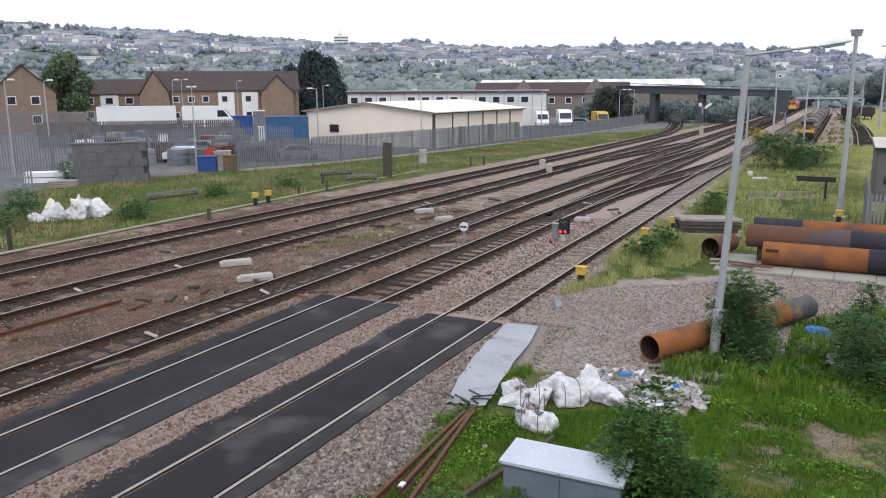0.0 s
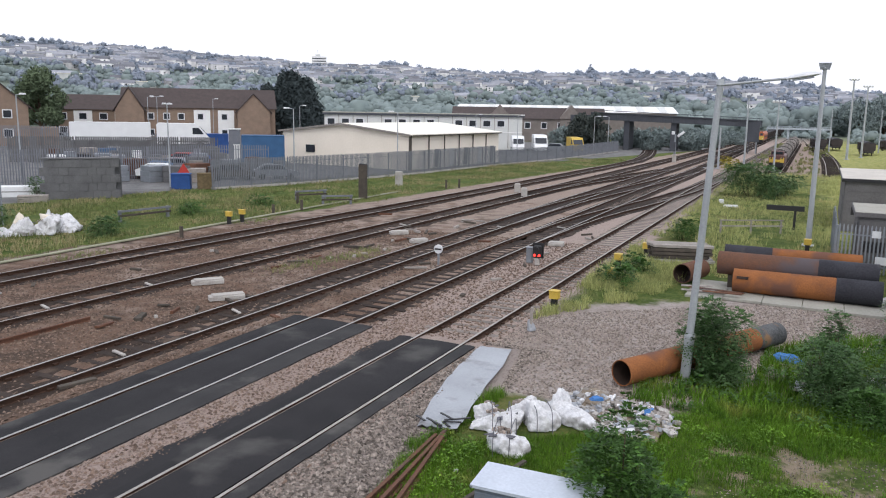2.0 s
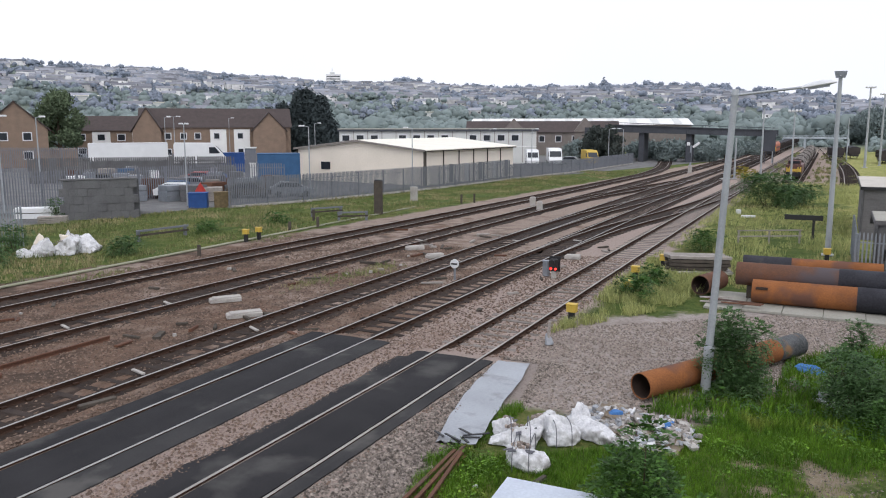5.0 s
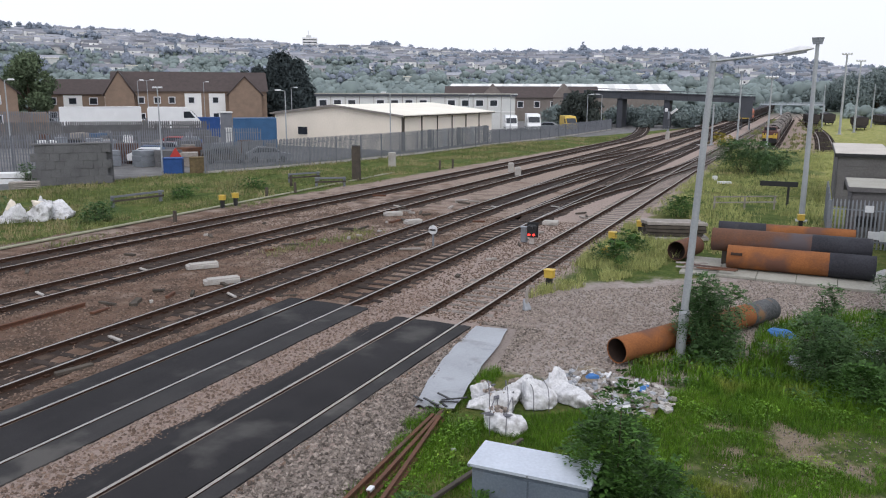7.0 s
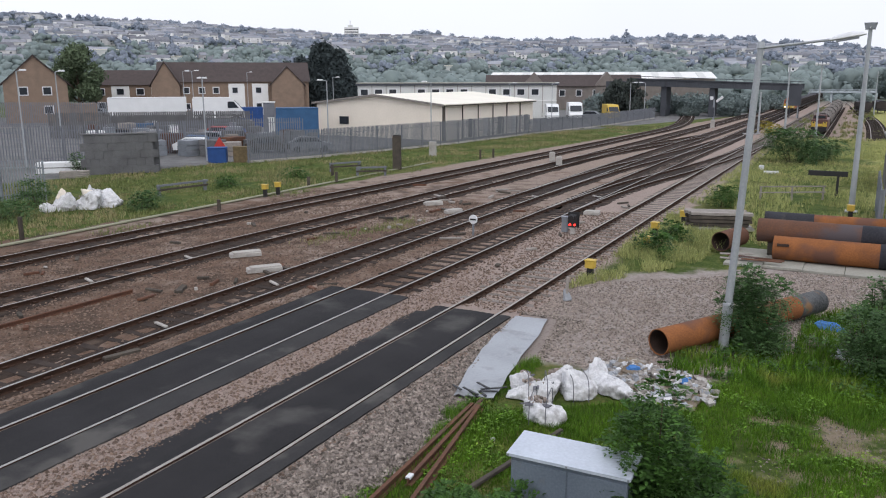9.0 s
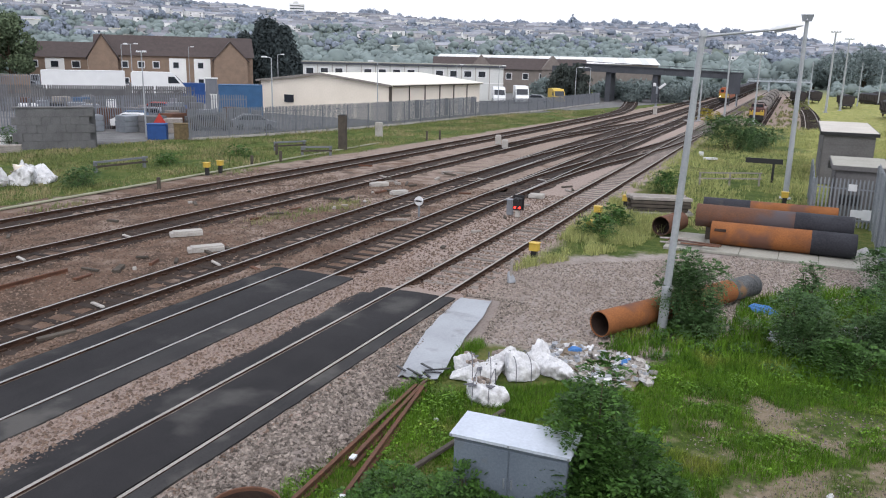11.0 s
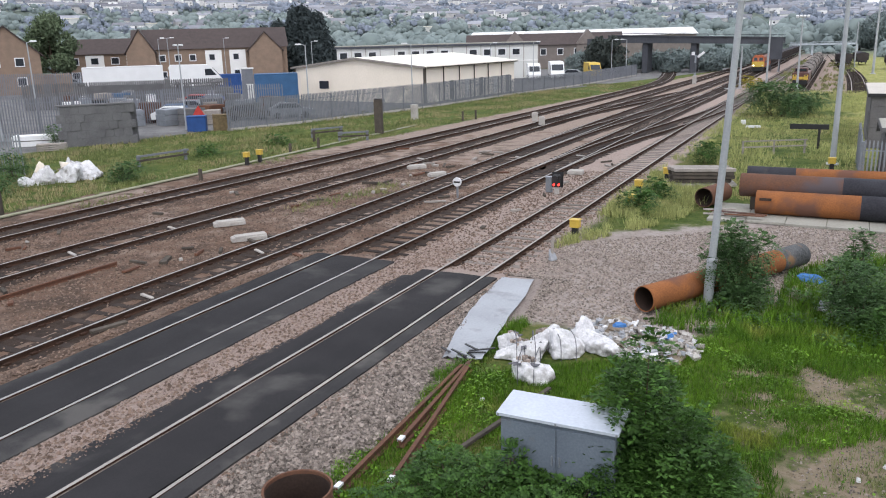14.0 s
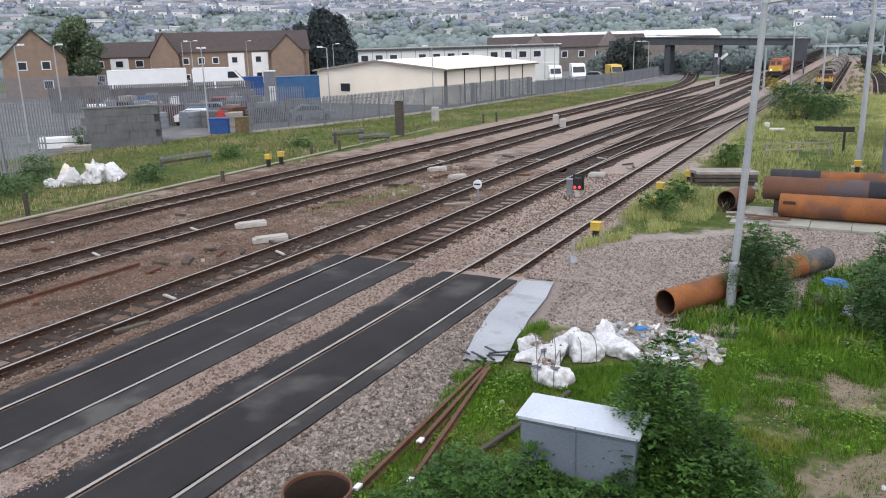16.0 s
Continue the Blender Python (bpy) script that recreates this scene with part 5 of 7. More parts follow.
build_hillside()
# These far trees also carry haze in their leaf colour.
for i, (x, y, h, w) in enumerate(((10, 295, 12, 13), (18, 300, 13, 15), (26, 285, 10, 12), (36, 280, 12, 14), (46, 270, 13, 15), (3, 305, 9, 9), (58, 268, 11, 14), (-2, 290, 8, 6))):
    build_tree(x, y, h, w, "broad dark green tree beyond the sidings", 40 + i, 6500, .45, HAZED_VALLEY_WOOD)
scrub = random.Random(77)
build_woods("sidings_scrub", "grey-green scrub along the far sidings", [(scrub.uniform(8, 70), scrub.uniform(205, 270), -1, scrub.uniform(3, 5)) for _ in range(170)] + [(scrub.uniform(-11.5, 1), scrub.uniform(265, 300), -1, scrub.uniform(2, 4)) for _ in range(40)], 8, HAZED_VALLEY_WOOD, 60, .10)
for i, (x, y, h, w) in enumerate(((-101.6, 140, 16.2, 9.5), (-103.8, 140, 16.0, 9.0), (-109.2, 136.5, 11.6, 8.0), (-107, 138.5, 12.8, 8.5), (-99.6, 142, 14.6, 8.5))):
    build_tree(x, y, h * .88, w, "tall dark evergreen beside the houses", 60 + i, 13000, .48, CONIFER, True)
build_tree(-129.5, 101, 13.4, 8.5, "round dark tree beside brick houses", 70, 9000, .34)
for i, (x, y, h, w) in enumerate(((-37.6, 143, 7.4, 6), (-40.5, 144, 7.0, 6), (-34, 160, 5.5, 8), (-27, 166, 5.5, 8), (-21, 172, 5, 7), (-48, 160, 6, 7), (-31, 172, 6, 8), (-24, 180, 6, 9), (-18.2, 192, 5, 7), (-37, 168, 6, 8), (-29, 152, 2.5, 4), (-22.5, 156, 2, 4))):
    build_tree(x, y, h * (.95 if i < 2 else .6), w * .9, "leafy tree growing beneath the bridge", 80 + i, 2200, .34, DARK_TREE if i < 2 else HAZED_VALLEY_WOOD)


# ---------------------------------------------------------------- buildings beyond the fence
def window(t, x, y, z, w, h, rz=0):
    f = part("window", Shape().box(x, y, z, w + .3, .08, h + .3, rz, bevel=.01), LAMP_WHITE, t, "white-framed window")
    nx, ny = math.sin(radians(rz)), -math.cos(radians(rz))
    part("pane", Shape().box(x + nx * .035, y + ny * .035, z, w, .04, h, rz), GLASS, f)


def build_shed():
    t = thing("cream_shed", "long cream metal-clad shed with a pale low-pitched roof", "shed", -41.6, 79.0, -.15, 173.4)
    # local x runs along the gable to the far corner, local y towards the camera is negative depth
    W, D, h, rise = 19.2, 21.0, 3.9, 1.0
    o = [(0, 0, 0), (W, 0, 0), (W, 0, h), (W / 2, 0, h + rise), (0, 0, h)]
    part("wall_shell", Shape().prism(o, (0, 0, 0), (0, -D, 0)), CREAM, t)
    for a, b in (((-.35, 0, h), (W / 2, 0, h + rise + .06)), ((W + .35, 0, h), (W / 2, 0, h + rise + .06))):
        part("roof", Shape().prism([a, b, (b[0], 0, b[2] + .1), (a[0], 0, a[2] + .1)], (0, .35, 0), (0, -D - .35, 0)), CREAM_ROOF, t)
    part("bargeboard", Shape().prism([(-.35, 0, h - .12), (W / 2, 0, h + rise - .08), (W + .35, 0, h - .12), (W + .35, 0, h + .1), (W / 2, 0, h + rise + .16), (-.35, 0, h + .1)], (0, .36, 0), (0, .42, 0)), WOOD_GREY, t)
    part("corner_post", Shape().box(-.03, -.03, h / 2, .25, .25, h), WOOD_DARK, t)
    part("corner_post", Shape().box(W, .02, h / 2, .2, .2, h), WOOD_DARK, t)
    for k in range(5):
        part("door", Shape().box(-.05, -5.5 - k * 3.4, 1.15, .1, .85, 2.1, bevel=.02), WOOD_DARK if k % 2 == 0 else OFFICE_WALL, t)
        part("drainpipe", Shape().box(-.08, -3.8 - k * 3.4, h / 2, .1, .1, h), WOOD_DARK, t)
    part("window", Shape().box(W - 4.6, .05, 1.9, 1.4, .1, .9), GLASS, t)
    part("gutter", Shape().box(-.42, -D / 2, h - .05, .14, D, .12), WOOD_DARK, t)


def build_office():
    ax, ay, bx, by = -78.4, 117.0, -48.0, 133.5
    L = math.hypot(bx - ax, by - ay)
    t = thing("modular_office", "two-storey pale grey modular office block with window rows", "office building", ax, ay, -.15, math.degrees(math.atan2(by - ay, bx - ax)))
    h = 5.9
    part("wall_shell", Shape().box(L / 2, 4, h / 2, L, 8, h), OFFICE_WALL, t)
    part("roof", Shape().box(L / 2, 4, h + .12, L + .6, 8.6, .24, bevel=.04), ROOF_GREY, t)
    part("fascia", Shape().box(L / 2, -.32, h - .08, L + .6, .06, .34), BRIDGE_DARK, t)
    part("floor_band", Shape().box(L / 2, -.03, 3.0, L, .05, .2), WHITE_WALL, t)
    n = 14
    for k in range(n):
        part("panel_joint", Shape().box((k + 1) * L / n, -.03, h / 2, .1, .05, h - .4), WOOD_GREY, t)
        for z in (1.6, 4.5):
            if (k * 7 + int(z)) % 5:
                window(t, (k + .5) * L / n - .1, -.03, z, 1.2, .95)


def build_house_row():
    # the row's long side runs from the near gable to the far one
    t = thing("brick_terrace", "row of tan brick houses with brown tiled roofs", "house", -121.0, 112.5, -.15, 42, group="brick houses")
    W, D, h, rise = 28.0, 9.0, 6.4, 3.6
    part("wall_shell", Shape().box(W / 2, 0, h / 2, W, D, h), BRICK, t)
    part("roof", Shape().prism([(0, -D / 2 - .4, h - .1), (0, 0, h + rise), (0, D / 2 + .4, h - .1)], (-.3, 0, 0), (W + .3, 0, 0)), TILE, t)
    for gx, gw, gh in ((-1.0, 5.0, 3.4), (W - 7.2, 6.1, 2.6)):
        g = part("gable_wing", Shape().prism([(gx, -D / 2 - 1.6, 0), (gx + gw, -D / 2 - 1.6, 0), (gx + gw, -D / 2 - 1.6, h - .6), (gx + gw / 2, -D / 2 - 1.6, h + gh), (gx, -D / 2 - 1.6, h - .6)], (0, 0, 0), (0, 7, 0)), BRICK, t)
        for s in (-1, 1):
            part("roof_slope", Shape().prism([(gx + gw / 2, 0, h + gh + .05), (gx + gw / 2 + s * (gw / 2 + .4), 0, h - .95), (gx + gw / 2 + s * (gw / 2 + .4), 0, h - .78), (gx + gw / 2, 0, h + gh + .25)], (0, -D / 2 - 1.85, 0), (0, 2.5, 0)), TILE, g)
    for k, x in enumerate((5.4, 8.2, 10.8, 14.3, 18.7)):
        m = WHITE_WALL if k in (3, 4) else None
        if m:
            part("rendered_bay", Shape().box(x, -D / 2 - .06, h / 2 - .2, 3.0, .1, h - .5), m, t, "white rendered bay")
        for z in (1.7, 4.7):
            window(t, x - .3, -D / 2 - .12, z, .95, 1.0)
    # second row further left, with white fronts
    t2 = thing("brick_terrace", "low row of brick and white rendered houses", "house", -136, 112, -.15, 34, group="brick houses")
    part("wall_shell", Shape().box(6, 0, 2.9, 15, 8, 5.8), BRICK, t2)
    part("roof", Shape().prism([(-1.8, -4.4, 5.7), (-1.8, 0, 8.6), (-1.8, 4.4, 5.7)], (0, 0, 0), (15.8, 0, 0)), TILE, t2)
    for k, x in enumerate((0.5, 4.2, 8, 11.8)):
        if k in (1, 3):
            part("rendered_bay", Shape().box(x, -4.06, 2.8, 3.4, .1, 5.4), WHITE_WALL, t2, "white rendered bay")
        for z in (1.7, 4.4):
            window(t2, x, -4.13, z, 1.3, 1.1)
    t3 = thing("brick_house", "tan brick gabled house with a brown roof", "house", -121.5, 86.5, -.15, 55, group="brick houses")
    part("wall_shell", Shape().prism([(-4.6, -5, 0), (4.6, -5, 0), (4.6, -5, 6.2), (0, -5, 10.4), (-4.6, -5, 6.2)], (0, 0, 0), (0, 11, 0)), BRICK, t3)
    for s in (-1, 1):
        part("roof_slope", Shape().prism([(0, 0, 10.45), (s * 5.1, 0, 5.8), (s * 5.1, 0, 6.0), (0, 0, 10.65)], (0, -5.3, 0), (0, 6.3, 0)), TILE, t3)
    for x, z in ((1.6, 2), (1.6, 5), (-1.8, 5)):
        window(t3, x, -5.05, z, 1.1, 1.1)
    part("extension", Shape().box(6.5, 1, 1.4, 5, 7, 2.8), BRICK, t3)


def build_van(x, y, rz, scale=1.0, label="white panel van parked in the yard", body=None, name="van"):
    t = thing(name, label, "van", x, y, -.15, rz, "parked vans")
    k = scale
    o = [(-2.7, 0, .35), (2.75, 0, .35), (2.85, 0, .9), (2.5, 0, 1.35), (1.75, 0, 2.2), (1.3, 0, 2.55), (-2.6, 0, 2.6), (-2.75, 0, 2.4)]
    b = part("body", Shape().prism([(p[0] * k, -.98 * k, p[2] * k) for p in o], (0, 0, 0), (0, 1.96 * k, 0)), body or WHITE_VAN, t)
    part("windscreen", Shape().prism([(2.52 * k, -.85 * k, 1.38 * k), (1.8 * k, -.85 * k, 2.18 * k), (1.84 * k, -.85 * k, 2.2 * k), (2.56 * k, -.85 * k, 1.4 * k)], (0, 0, 0), (0, 1.7 * k, 0)), GLASS, b)
    for s in (-1, 1):
        part("side_window", Shape().prism([(1.0 * k, s * .985 * k, 1.4 * k), (2.2 * k, s * .985 * k, 1.4 * k), (1.65 * k, s * .985 * k, 2.1 * k), (1.0 * k, s * .985 * k, 2.1 * k)], (0, 0, 0), (0, s * .012, 0)), GLASS, b)
        part("sill_strip", Shape().box(0, s * .99 * k, .6 * k, 5 * k, .02, .12), BLACK, b)
        for wx in (-1.75, 1.75):
            w = part("wheel", Shape().tube((wx * k, s * .78 * k, .34 * k), (wx * k, s * 1.0 * k, .34 * k), .34 * k, n=16), BLACK, t)
            part("hub", Shape().tube((wx * k, s * 1.0 * k, .34 * k), (wx * k, s * 1.012 * k, .34 * k), .18 * k, n=12), GALV, w)


def build_car(x, y, rz, colour, label):
    t = thing("car", label, "car", x, y, -.15, rz, "parked cars")
    o = [(-2.0, 0, .35), (2.05, 0, .35), (2.1, 0, .75), (1.2, 0, .92), (.6, 0, 1.42), (-1.0, 0, 1.45), (-1.75, 0, 1.0), (-2.05, 0, .9)]
    b = part("body", Shape().prism([(p[0], -.85, p[2]) for p in o], (0, 0, 0), (0, 1.7, 0)), colour, t)
    for s in (-1, 1):
        part("side_window", Shape().prism([(-1.45, s * .855, .98), (1.0, s * .855, .98), (.52, s * .855, 1.36), (-.95, s * .855, 1.38)], (0, 0, 0), (0, s * .012, 0)), GLASS, b)
        for wx in (-1.25, 1.3):
            part("wheel", Shape().tube((wx, s * .68, .31), (wx, s * .87, .31), .31, n=14), BLACK, t)


def build_container(x, y, rz, l, w, h, m, label, name="container"):
    t = thing(name, label, "container", x, y, -.15, rz, "containers")
    part("body", Shape().box(0, 0, h / 2 + .05, l, w, h), m, t)
    n = int(l / .45)
    for s in (-1, 1):
        part("corrugation", (lambda q: [q.box(-l / 2 + (i + .5) * l / n, s * (w / 2 + .012), h / 2 + .05, .2, .05, h - .3) for i in range(n)] and q)(Shape()), m, t)
    for sx in (-1, 1):
        for sy in (-1, 1):
            part("corner_post", Shape().box(sx * l / 2, sy * w / 2, h / 2 + .05, .14, .14, h + .08), m, t)
    part("roof_edge", Shape().box(0, 0, h + .09, l + .1, w + .1, .06), m, t)


def build_yard_lamp(x, y, h, rz, double=False, label="slim grey yard lamp with a short arm"):
    t = thing("street_lamp", label, "street lamp", x, y, -.15, rz, "yard lamps")
    part("pole", Shape().tube((0, 0, 0), (0, 0, h), .075, .045, n=10), POLE_PAINT, t, smooth=True)
    for s in ((-1, 1) if double else (1,)):
        part("arm", Shape().tube((0, 0, h), (s * .55, 0, h + .08), .03, n=8), POLE_PAINT, t)
        part("lamp_head", Shape().box(s * .8, 0, h + .1, .62, .24, .13, bevel=.04), LAMP_WHITE, t)


def build_left_side():
    fence = [(-49.2, 43.6), (-44.8, 50.4), (-42.3, 57.2), (-39.9, 67), (-38.3, 76), (-36.6, 92), (-33.6, 112), (-32.2, 139)]
    build_palisade(fence[1:6], 2.5, "long grey steel palisade fence along the yard", gap=.165, pale=.115, step=3.0)
    build_palisade(fence[5:], 1.9, "lower grey steel palisade fence at the far yard", gap=.165, pale=.115, step=3.0)
    build_palisade([(-84, 61), (-79, 66), (-70, 73.5), (-66.5, 76)], 3.0, "dark grey close-slatted screen fence across the yard", gap=.24, pale=.2, step=3.0, material=DARK_CONC)
    part_base = Shape().sweep([(x - .05, y, -.14) for x, y in fence[1:]], [(-.12, 0), (-.12, .2), (.12, .2), (.12, 0)])
    solid("kerb", part_base, CONCRETE, "pale concrete footing under the palisade fence", "kerb", "structure")
    build_palisade([(-40.9, 29.1), (-47, 25.2), (-60, 18)], 2.35, "grey steel palisade fence at the verge", step=2.4, material=GALV)
    build_palisade([(-62, 36), (-58, 50), (-55, 60), (-50, 64.5)], 3.0, "dark grey palisade fence inside the yard", gap=.22, pale=.1)
    build_palisade([(-122, 70), (-100, 78), (-92, 86)], 3.6, "tall grey palisade fence at the back of the yard", gap=.3, pale=.14, step=4)
    build_palisade([(-92, 86), (-70, 108), (-52, 118)], 2.6, "grey palisade fence behind the parked vehicles", gap=.3, pale=.14, step=4)
    t = thing("block_wall", "dark grey concrete block enclosure beside the fence", "wall", -48.0, 40.9, -.15, 50)
    rows, cols = 5, 8
    for r in range(rows):
        for c in range(cols):
            part("block", Shape().box(-2.75 + (c + .5) * .62 - (.3 if r % 2 else 0), 0, .28 + r * .57, .614, .6 + .03 * ((r * 3 + c * 5) % 4), .564, bevel=.006), DARK_CONC, t)
    part("capping", Shape().box(-.35, 0, rows * .57 + .06, 5.2, .72, .1, bevel=.02), DARK_CONC, t)
    part("return_wall", Shape().box(2.1, 2.2, 1.42, .5, 3.8, 2.84, bevel=.02), DARK_CONC, t)
    # upright dark post and verge furniture
    t = thing("upright_baulk", "thick dark timber baulk standing in the verge", "post", -31.4, 52.0, -.15, 10)
    part("post", Shape().box(0, 0, 1.28, .56, .5, 2.56, bevel=.03), WOOD_DARK, t)
    part("capping", Shape().box(0, 0, 2.6, .5, .44, .08, bevel=.02), BLACK, t)
    for x, y, rz, l in ((-36.4, 35.0, 80, 3.6), (-34.4, 49.4, 60, 2.6), (-30.9, 47.6, 40, 2.2)):
        t = thing("low_barrier", "low grey steel barrier on short posts in grass", "barrier", x, y, -.15, rz, "low barriers")
        for q in (-.45, .45):
            part("post", Shape().box(q * l, 0, .34, .16, .16, .68, bevel=.01), FENCE_STEEL, t)
        for z in (.36, .62):
            part("bar", Shape().box(0, -.1, z, l, .07, .12, bevel=.01), FENCE_STEEL if z > .5 else WOOD_DARK, t)
    for x, y, h in ((-31.6, 41.2, .6), (-31.1, 43.6, .7), (-29.2, 62.3, .8), (-28.6, 63.7, .8), (-33.5, 46.5, .8), (-29.7, 31.0, .6), (-31.9, 21.3, 1.0)):
        solid("marker_stub", Shape().box(x, y, h / 2 - .15, .16, .16, h, 12, bevel=.02), WOOD_DARK, "short dark marker stub in the verge", "post", group="marker stubs")
    solid("concrete_marker", Shape().box(-34.0, 62.5, .5, .6, .5, 1.3, 15, bevel=.04), CONCRETE, "weathered concrete block in the verge", "marker", group="concrete markers")
    for i, (x, y, rx, h) in enumerate(((-37.3, 27.5, .9, .95), (-36.7, 28.5, .95, 1.1), (-36.2, 29.5, .95, 1.1), (-37.0, 28.9, .7, 1.3), (-37.7, 26.8, .6, .7))):
        build_bag(x, y, rx, rx * .85, h * .9, 20 + i, 40 * i, False, -.15)
    for x, y, z, w in ((-36.85, 28.75, .50, .42), (-37.35, 27.55, .46, .34)):
        t = thing("foam_block", "torn cream foam block lying on white bags", "foam", x, y, z, 30, "foam blocks")
        part("foam", bag_shape(w, .26, .50, int(w * 100)), CREAM, t, smooth=True)
    t = thing("white_cabinet", "fallen white cabinet lying behind the verge", "cabinet", -52.6, 38.8, -.15, 40)
    part("shell", Shape().box(0, 0, .42, 3.2, .9, .8, bevel=.06), WHITE_VAN, t)
    part("shadow_gap", Shape().box(0, -.455, .42, 2.9, .02, .05), WOOD_DARK, t)
    t = thing("timber_stack", "low stack of pale boards behind the verge", "timber stack", -49.0, 37.2, -.15, 40)
    for k in range(4):
        part("board", Shape().box(0, 0, .06 + k * .13, 1.9, .7, .1, k * 2, bevel=.01), WOOD_GREY, t)
    # yard contents
    build_container(-58.8, 75.0, 38, 4.7, 2.5, 3.4, BLUE_BOX, "blue steel container in the yard")
    build_container(-79.2, 90.2, 38, 3.4, 2.2, 2.7, BLUE_BRIGHT, "bright blue covered skip in the yard")
    build_container(-86.0, 77.6, 47, 9.8, 2.5, 2.3, WHITE_VAN, "long white box trailer in the yard", "box_trailer")
    bpy.data.objects["box_trailer"].location.z = 1.85
    t = thing("equipment_kiosk", "tall grey steel kiosk beside a blue container", "kiosk", -64.3, 76.6, -.15, 38)
    part("shell", Shape().box(0, 0, 2.0, 1.3, 1.2, 4.0, bevel=.04), FENCE_STEEL, t)
    part("cap", Shape().box(0, 0, 4.05, 1.5, 1.4, .14, bevel=.03), OFFICE_WALL, t)
    part("door", Shape().box(.2, -.61, 1.2, .8, .04, 2.1, bevel=.01), OFFICE_WALL, t)
    # Added block that only fills the space below the raised trailer.
    solid("trailer_stand", Shape().box(-86, 77.6, .85, 9.5, 1.6, 1.95, 47, bevel=.05), DARK_CONC, "dark plinth added under a raised white trailer", "plinth")
    build_van(-77.0, 81.4, 44, 1.2)
    for o in scene.objects:
        if o.name == "van":
            o.location.z = 1.2
    # Added block that only carries the raised van; no deck is known here.
    solid("loading_ramp", Shape().box(-77, 81.4, .5, 9, 4, 1.36, 44, bevel=.05), DARK_CONC, "dark plinth added under a raised van", "ramp")
    build_van(-46.6, 127.5, -66, 1.0)
    build_van(-43.2, 129, -66, 1.1, "tall white van parked beside the fence")
    build_van(-38.6, 134.5, -60, .95, "yellow and white van parked beside the fence", YELLOW)
    cars = ((-62, 68, 20, BLUE_BRIGHT, "blue"), (-55.5, 55.5, 35, WHITE_VAN, "white"), (-57.5, 57.8, 35, BLUE_BOX, "dark blue"), (-66, 70, 30, RED, "red"), (-49.5, 58.5, 40, WOOD_DARK, "dark"), (-46.8, 61.5, 40, GALV, "silver"),
            (-60, 62.5, 30, GALV, "silver"), (-128, 104, 20, GALV, "silver"), (-133, 100, 20, WHITE_VAN, "white"), (-72, 62, 15, WOOD_DARK, "dark"), (-40.8, 131, 10, GALV, "silver"))
    for x, y, rz, m, c in cars:
        build_car(x, y, rz, m, "%s car parked on the paved yard" % c)
    t = thing("blue_bin", "blue wheeled bin beside the fence", "bin", -47.3, 49.6, -.15, 35)
    part("tub", Shape().box(0, 0, .62, 1.5, 1.0, 1.2, bevel=.06), BLUE_BRIGHT, t)
    part("lid", Shape().box(0, 0, 1.25, 1.56, 1.06, .08, bevel=.03), BLUE_BRIGHT, t)
    t = thing("brown_crate", "brown timber crate beside a blue bin", "crate", -45.9, 50.9, -.15, 40)
    part("box", Shape().box(0, 0, .62, 1.3, .9, 1.24, bevel=.02), PLANK, t)
    part("lid", Shape().box(0, 0, 1.27, 1.36, .96, .06, bevel=.01), PLANK, t)
    t = thing("red_cone_sign", "red triangular frame sign in the yard", "sign", -49.3, 52.0, -.15, 40)
    part("panel", Shape().prism([(-.6, 0, .9), (.6, 0, .9), (0, 0, 1.9)], (0, -.03, 0), (0, .03, 0)), RED, t)
    part("leg", Shape().box(0, .1, .5, .1, .1, 1.0), WOOD_DARK, t)
    rng = random.Random(31)
    kinds = ((GALV, "grey steel pallet crate"), (WOOD_GREY, "stack of grey pallets"), (DARK_CONC, "dark covered stack"), (BLUE_BOX, "blue plastic crate"), (WHITE_VAN, "white wrapped bale"), (RUST_BROWN, "rusty scrap bin"))
    for i in range(96):
        u = rng.random()
        x, y = lerp(-52, -84, u) + rng.uniform(-4, 7), lerp(57, 70, u) + rng.uniform(-6, 9)
        m, lab = kinds[rng.choices(range(6), (4, 2.5, 6, 1.4, 1.6, 1))[0]]
        w, h = rng.uniform(.8, 2.0), rng.uniform(.6, 1.9)
        t = thing("stored_stack", lab + " stored in the yard", "stack", x, y, -.15, rng.uniform(0, 90), "yard stacks")
        for k in range(3):
            part("tier", Shape().box(rng.uniform(-.05, .05), 0, (k + .5) * h / 3, w, w * .8, h / 3 - .03, rng.uniform(-3, 3), bevel=.02), m, t)
    for x, y, h, rz, db in ((-60.2, 44.8, 7.4, 0, 0), (-49.3, 50.4, 6.8, 150, 1), (-46.6, 64.2, 6.6, 180, 0), (-41.2, 75.4, 6.4, 180, 0), (-57.7, 39.6, 7.4, 0, 0), (-92, 92, 8, 20, 1), (-100, 98, 8, 20, 0),
                            (-52, 122, 6, 30, 0), (-45, 123, 6, 30, 0), (-36, 137, 6, 30, 0), (-34, 139, 6, 210, 0), (-80, 112, 7, 30, 0), (-104, 118, 8, 10, 0)):
        build_yard_lamp(x, y, h, rz, db)
    build_shed()
    build_office()
    build_house_row()
    # long low brick range and pale warehouse far off
    t = thing("far_terrace", "row of low brick gabled buildings beyond the vans", "building", -62, 176, -.15, 22)
    part("wall_shell", Shape().box(0, 0, 2.6, 34, 9, 5.2), FAR_BRICK, t)
    for k in range(2):
        part("gable", Shape().prism([(-9 + k * 16, -4.8, 0), (-4 + k * 16, -4.8, 0), (-4 + k * 16, -4.8, 5.4), (-6.5 + k * 16, -4.8, 8.2), (-9 + k * 16, -4.8, 5.4)], (0, 0, 0), (0, 5, 0)), FAR_BRICK, t)
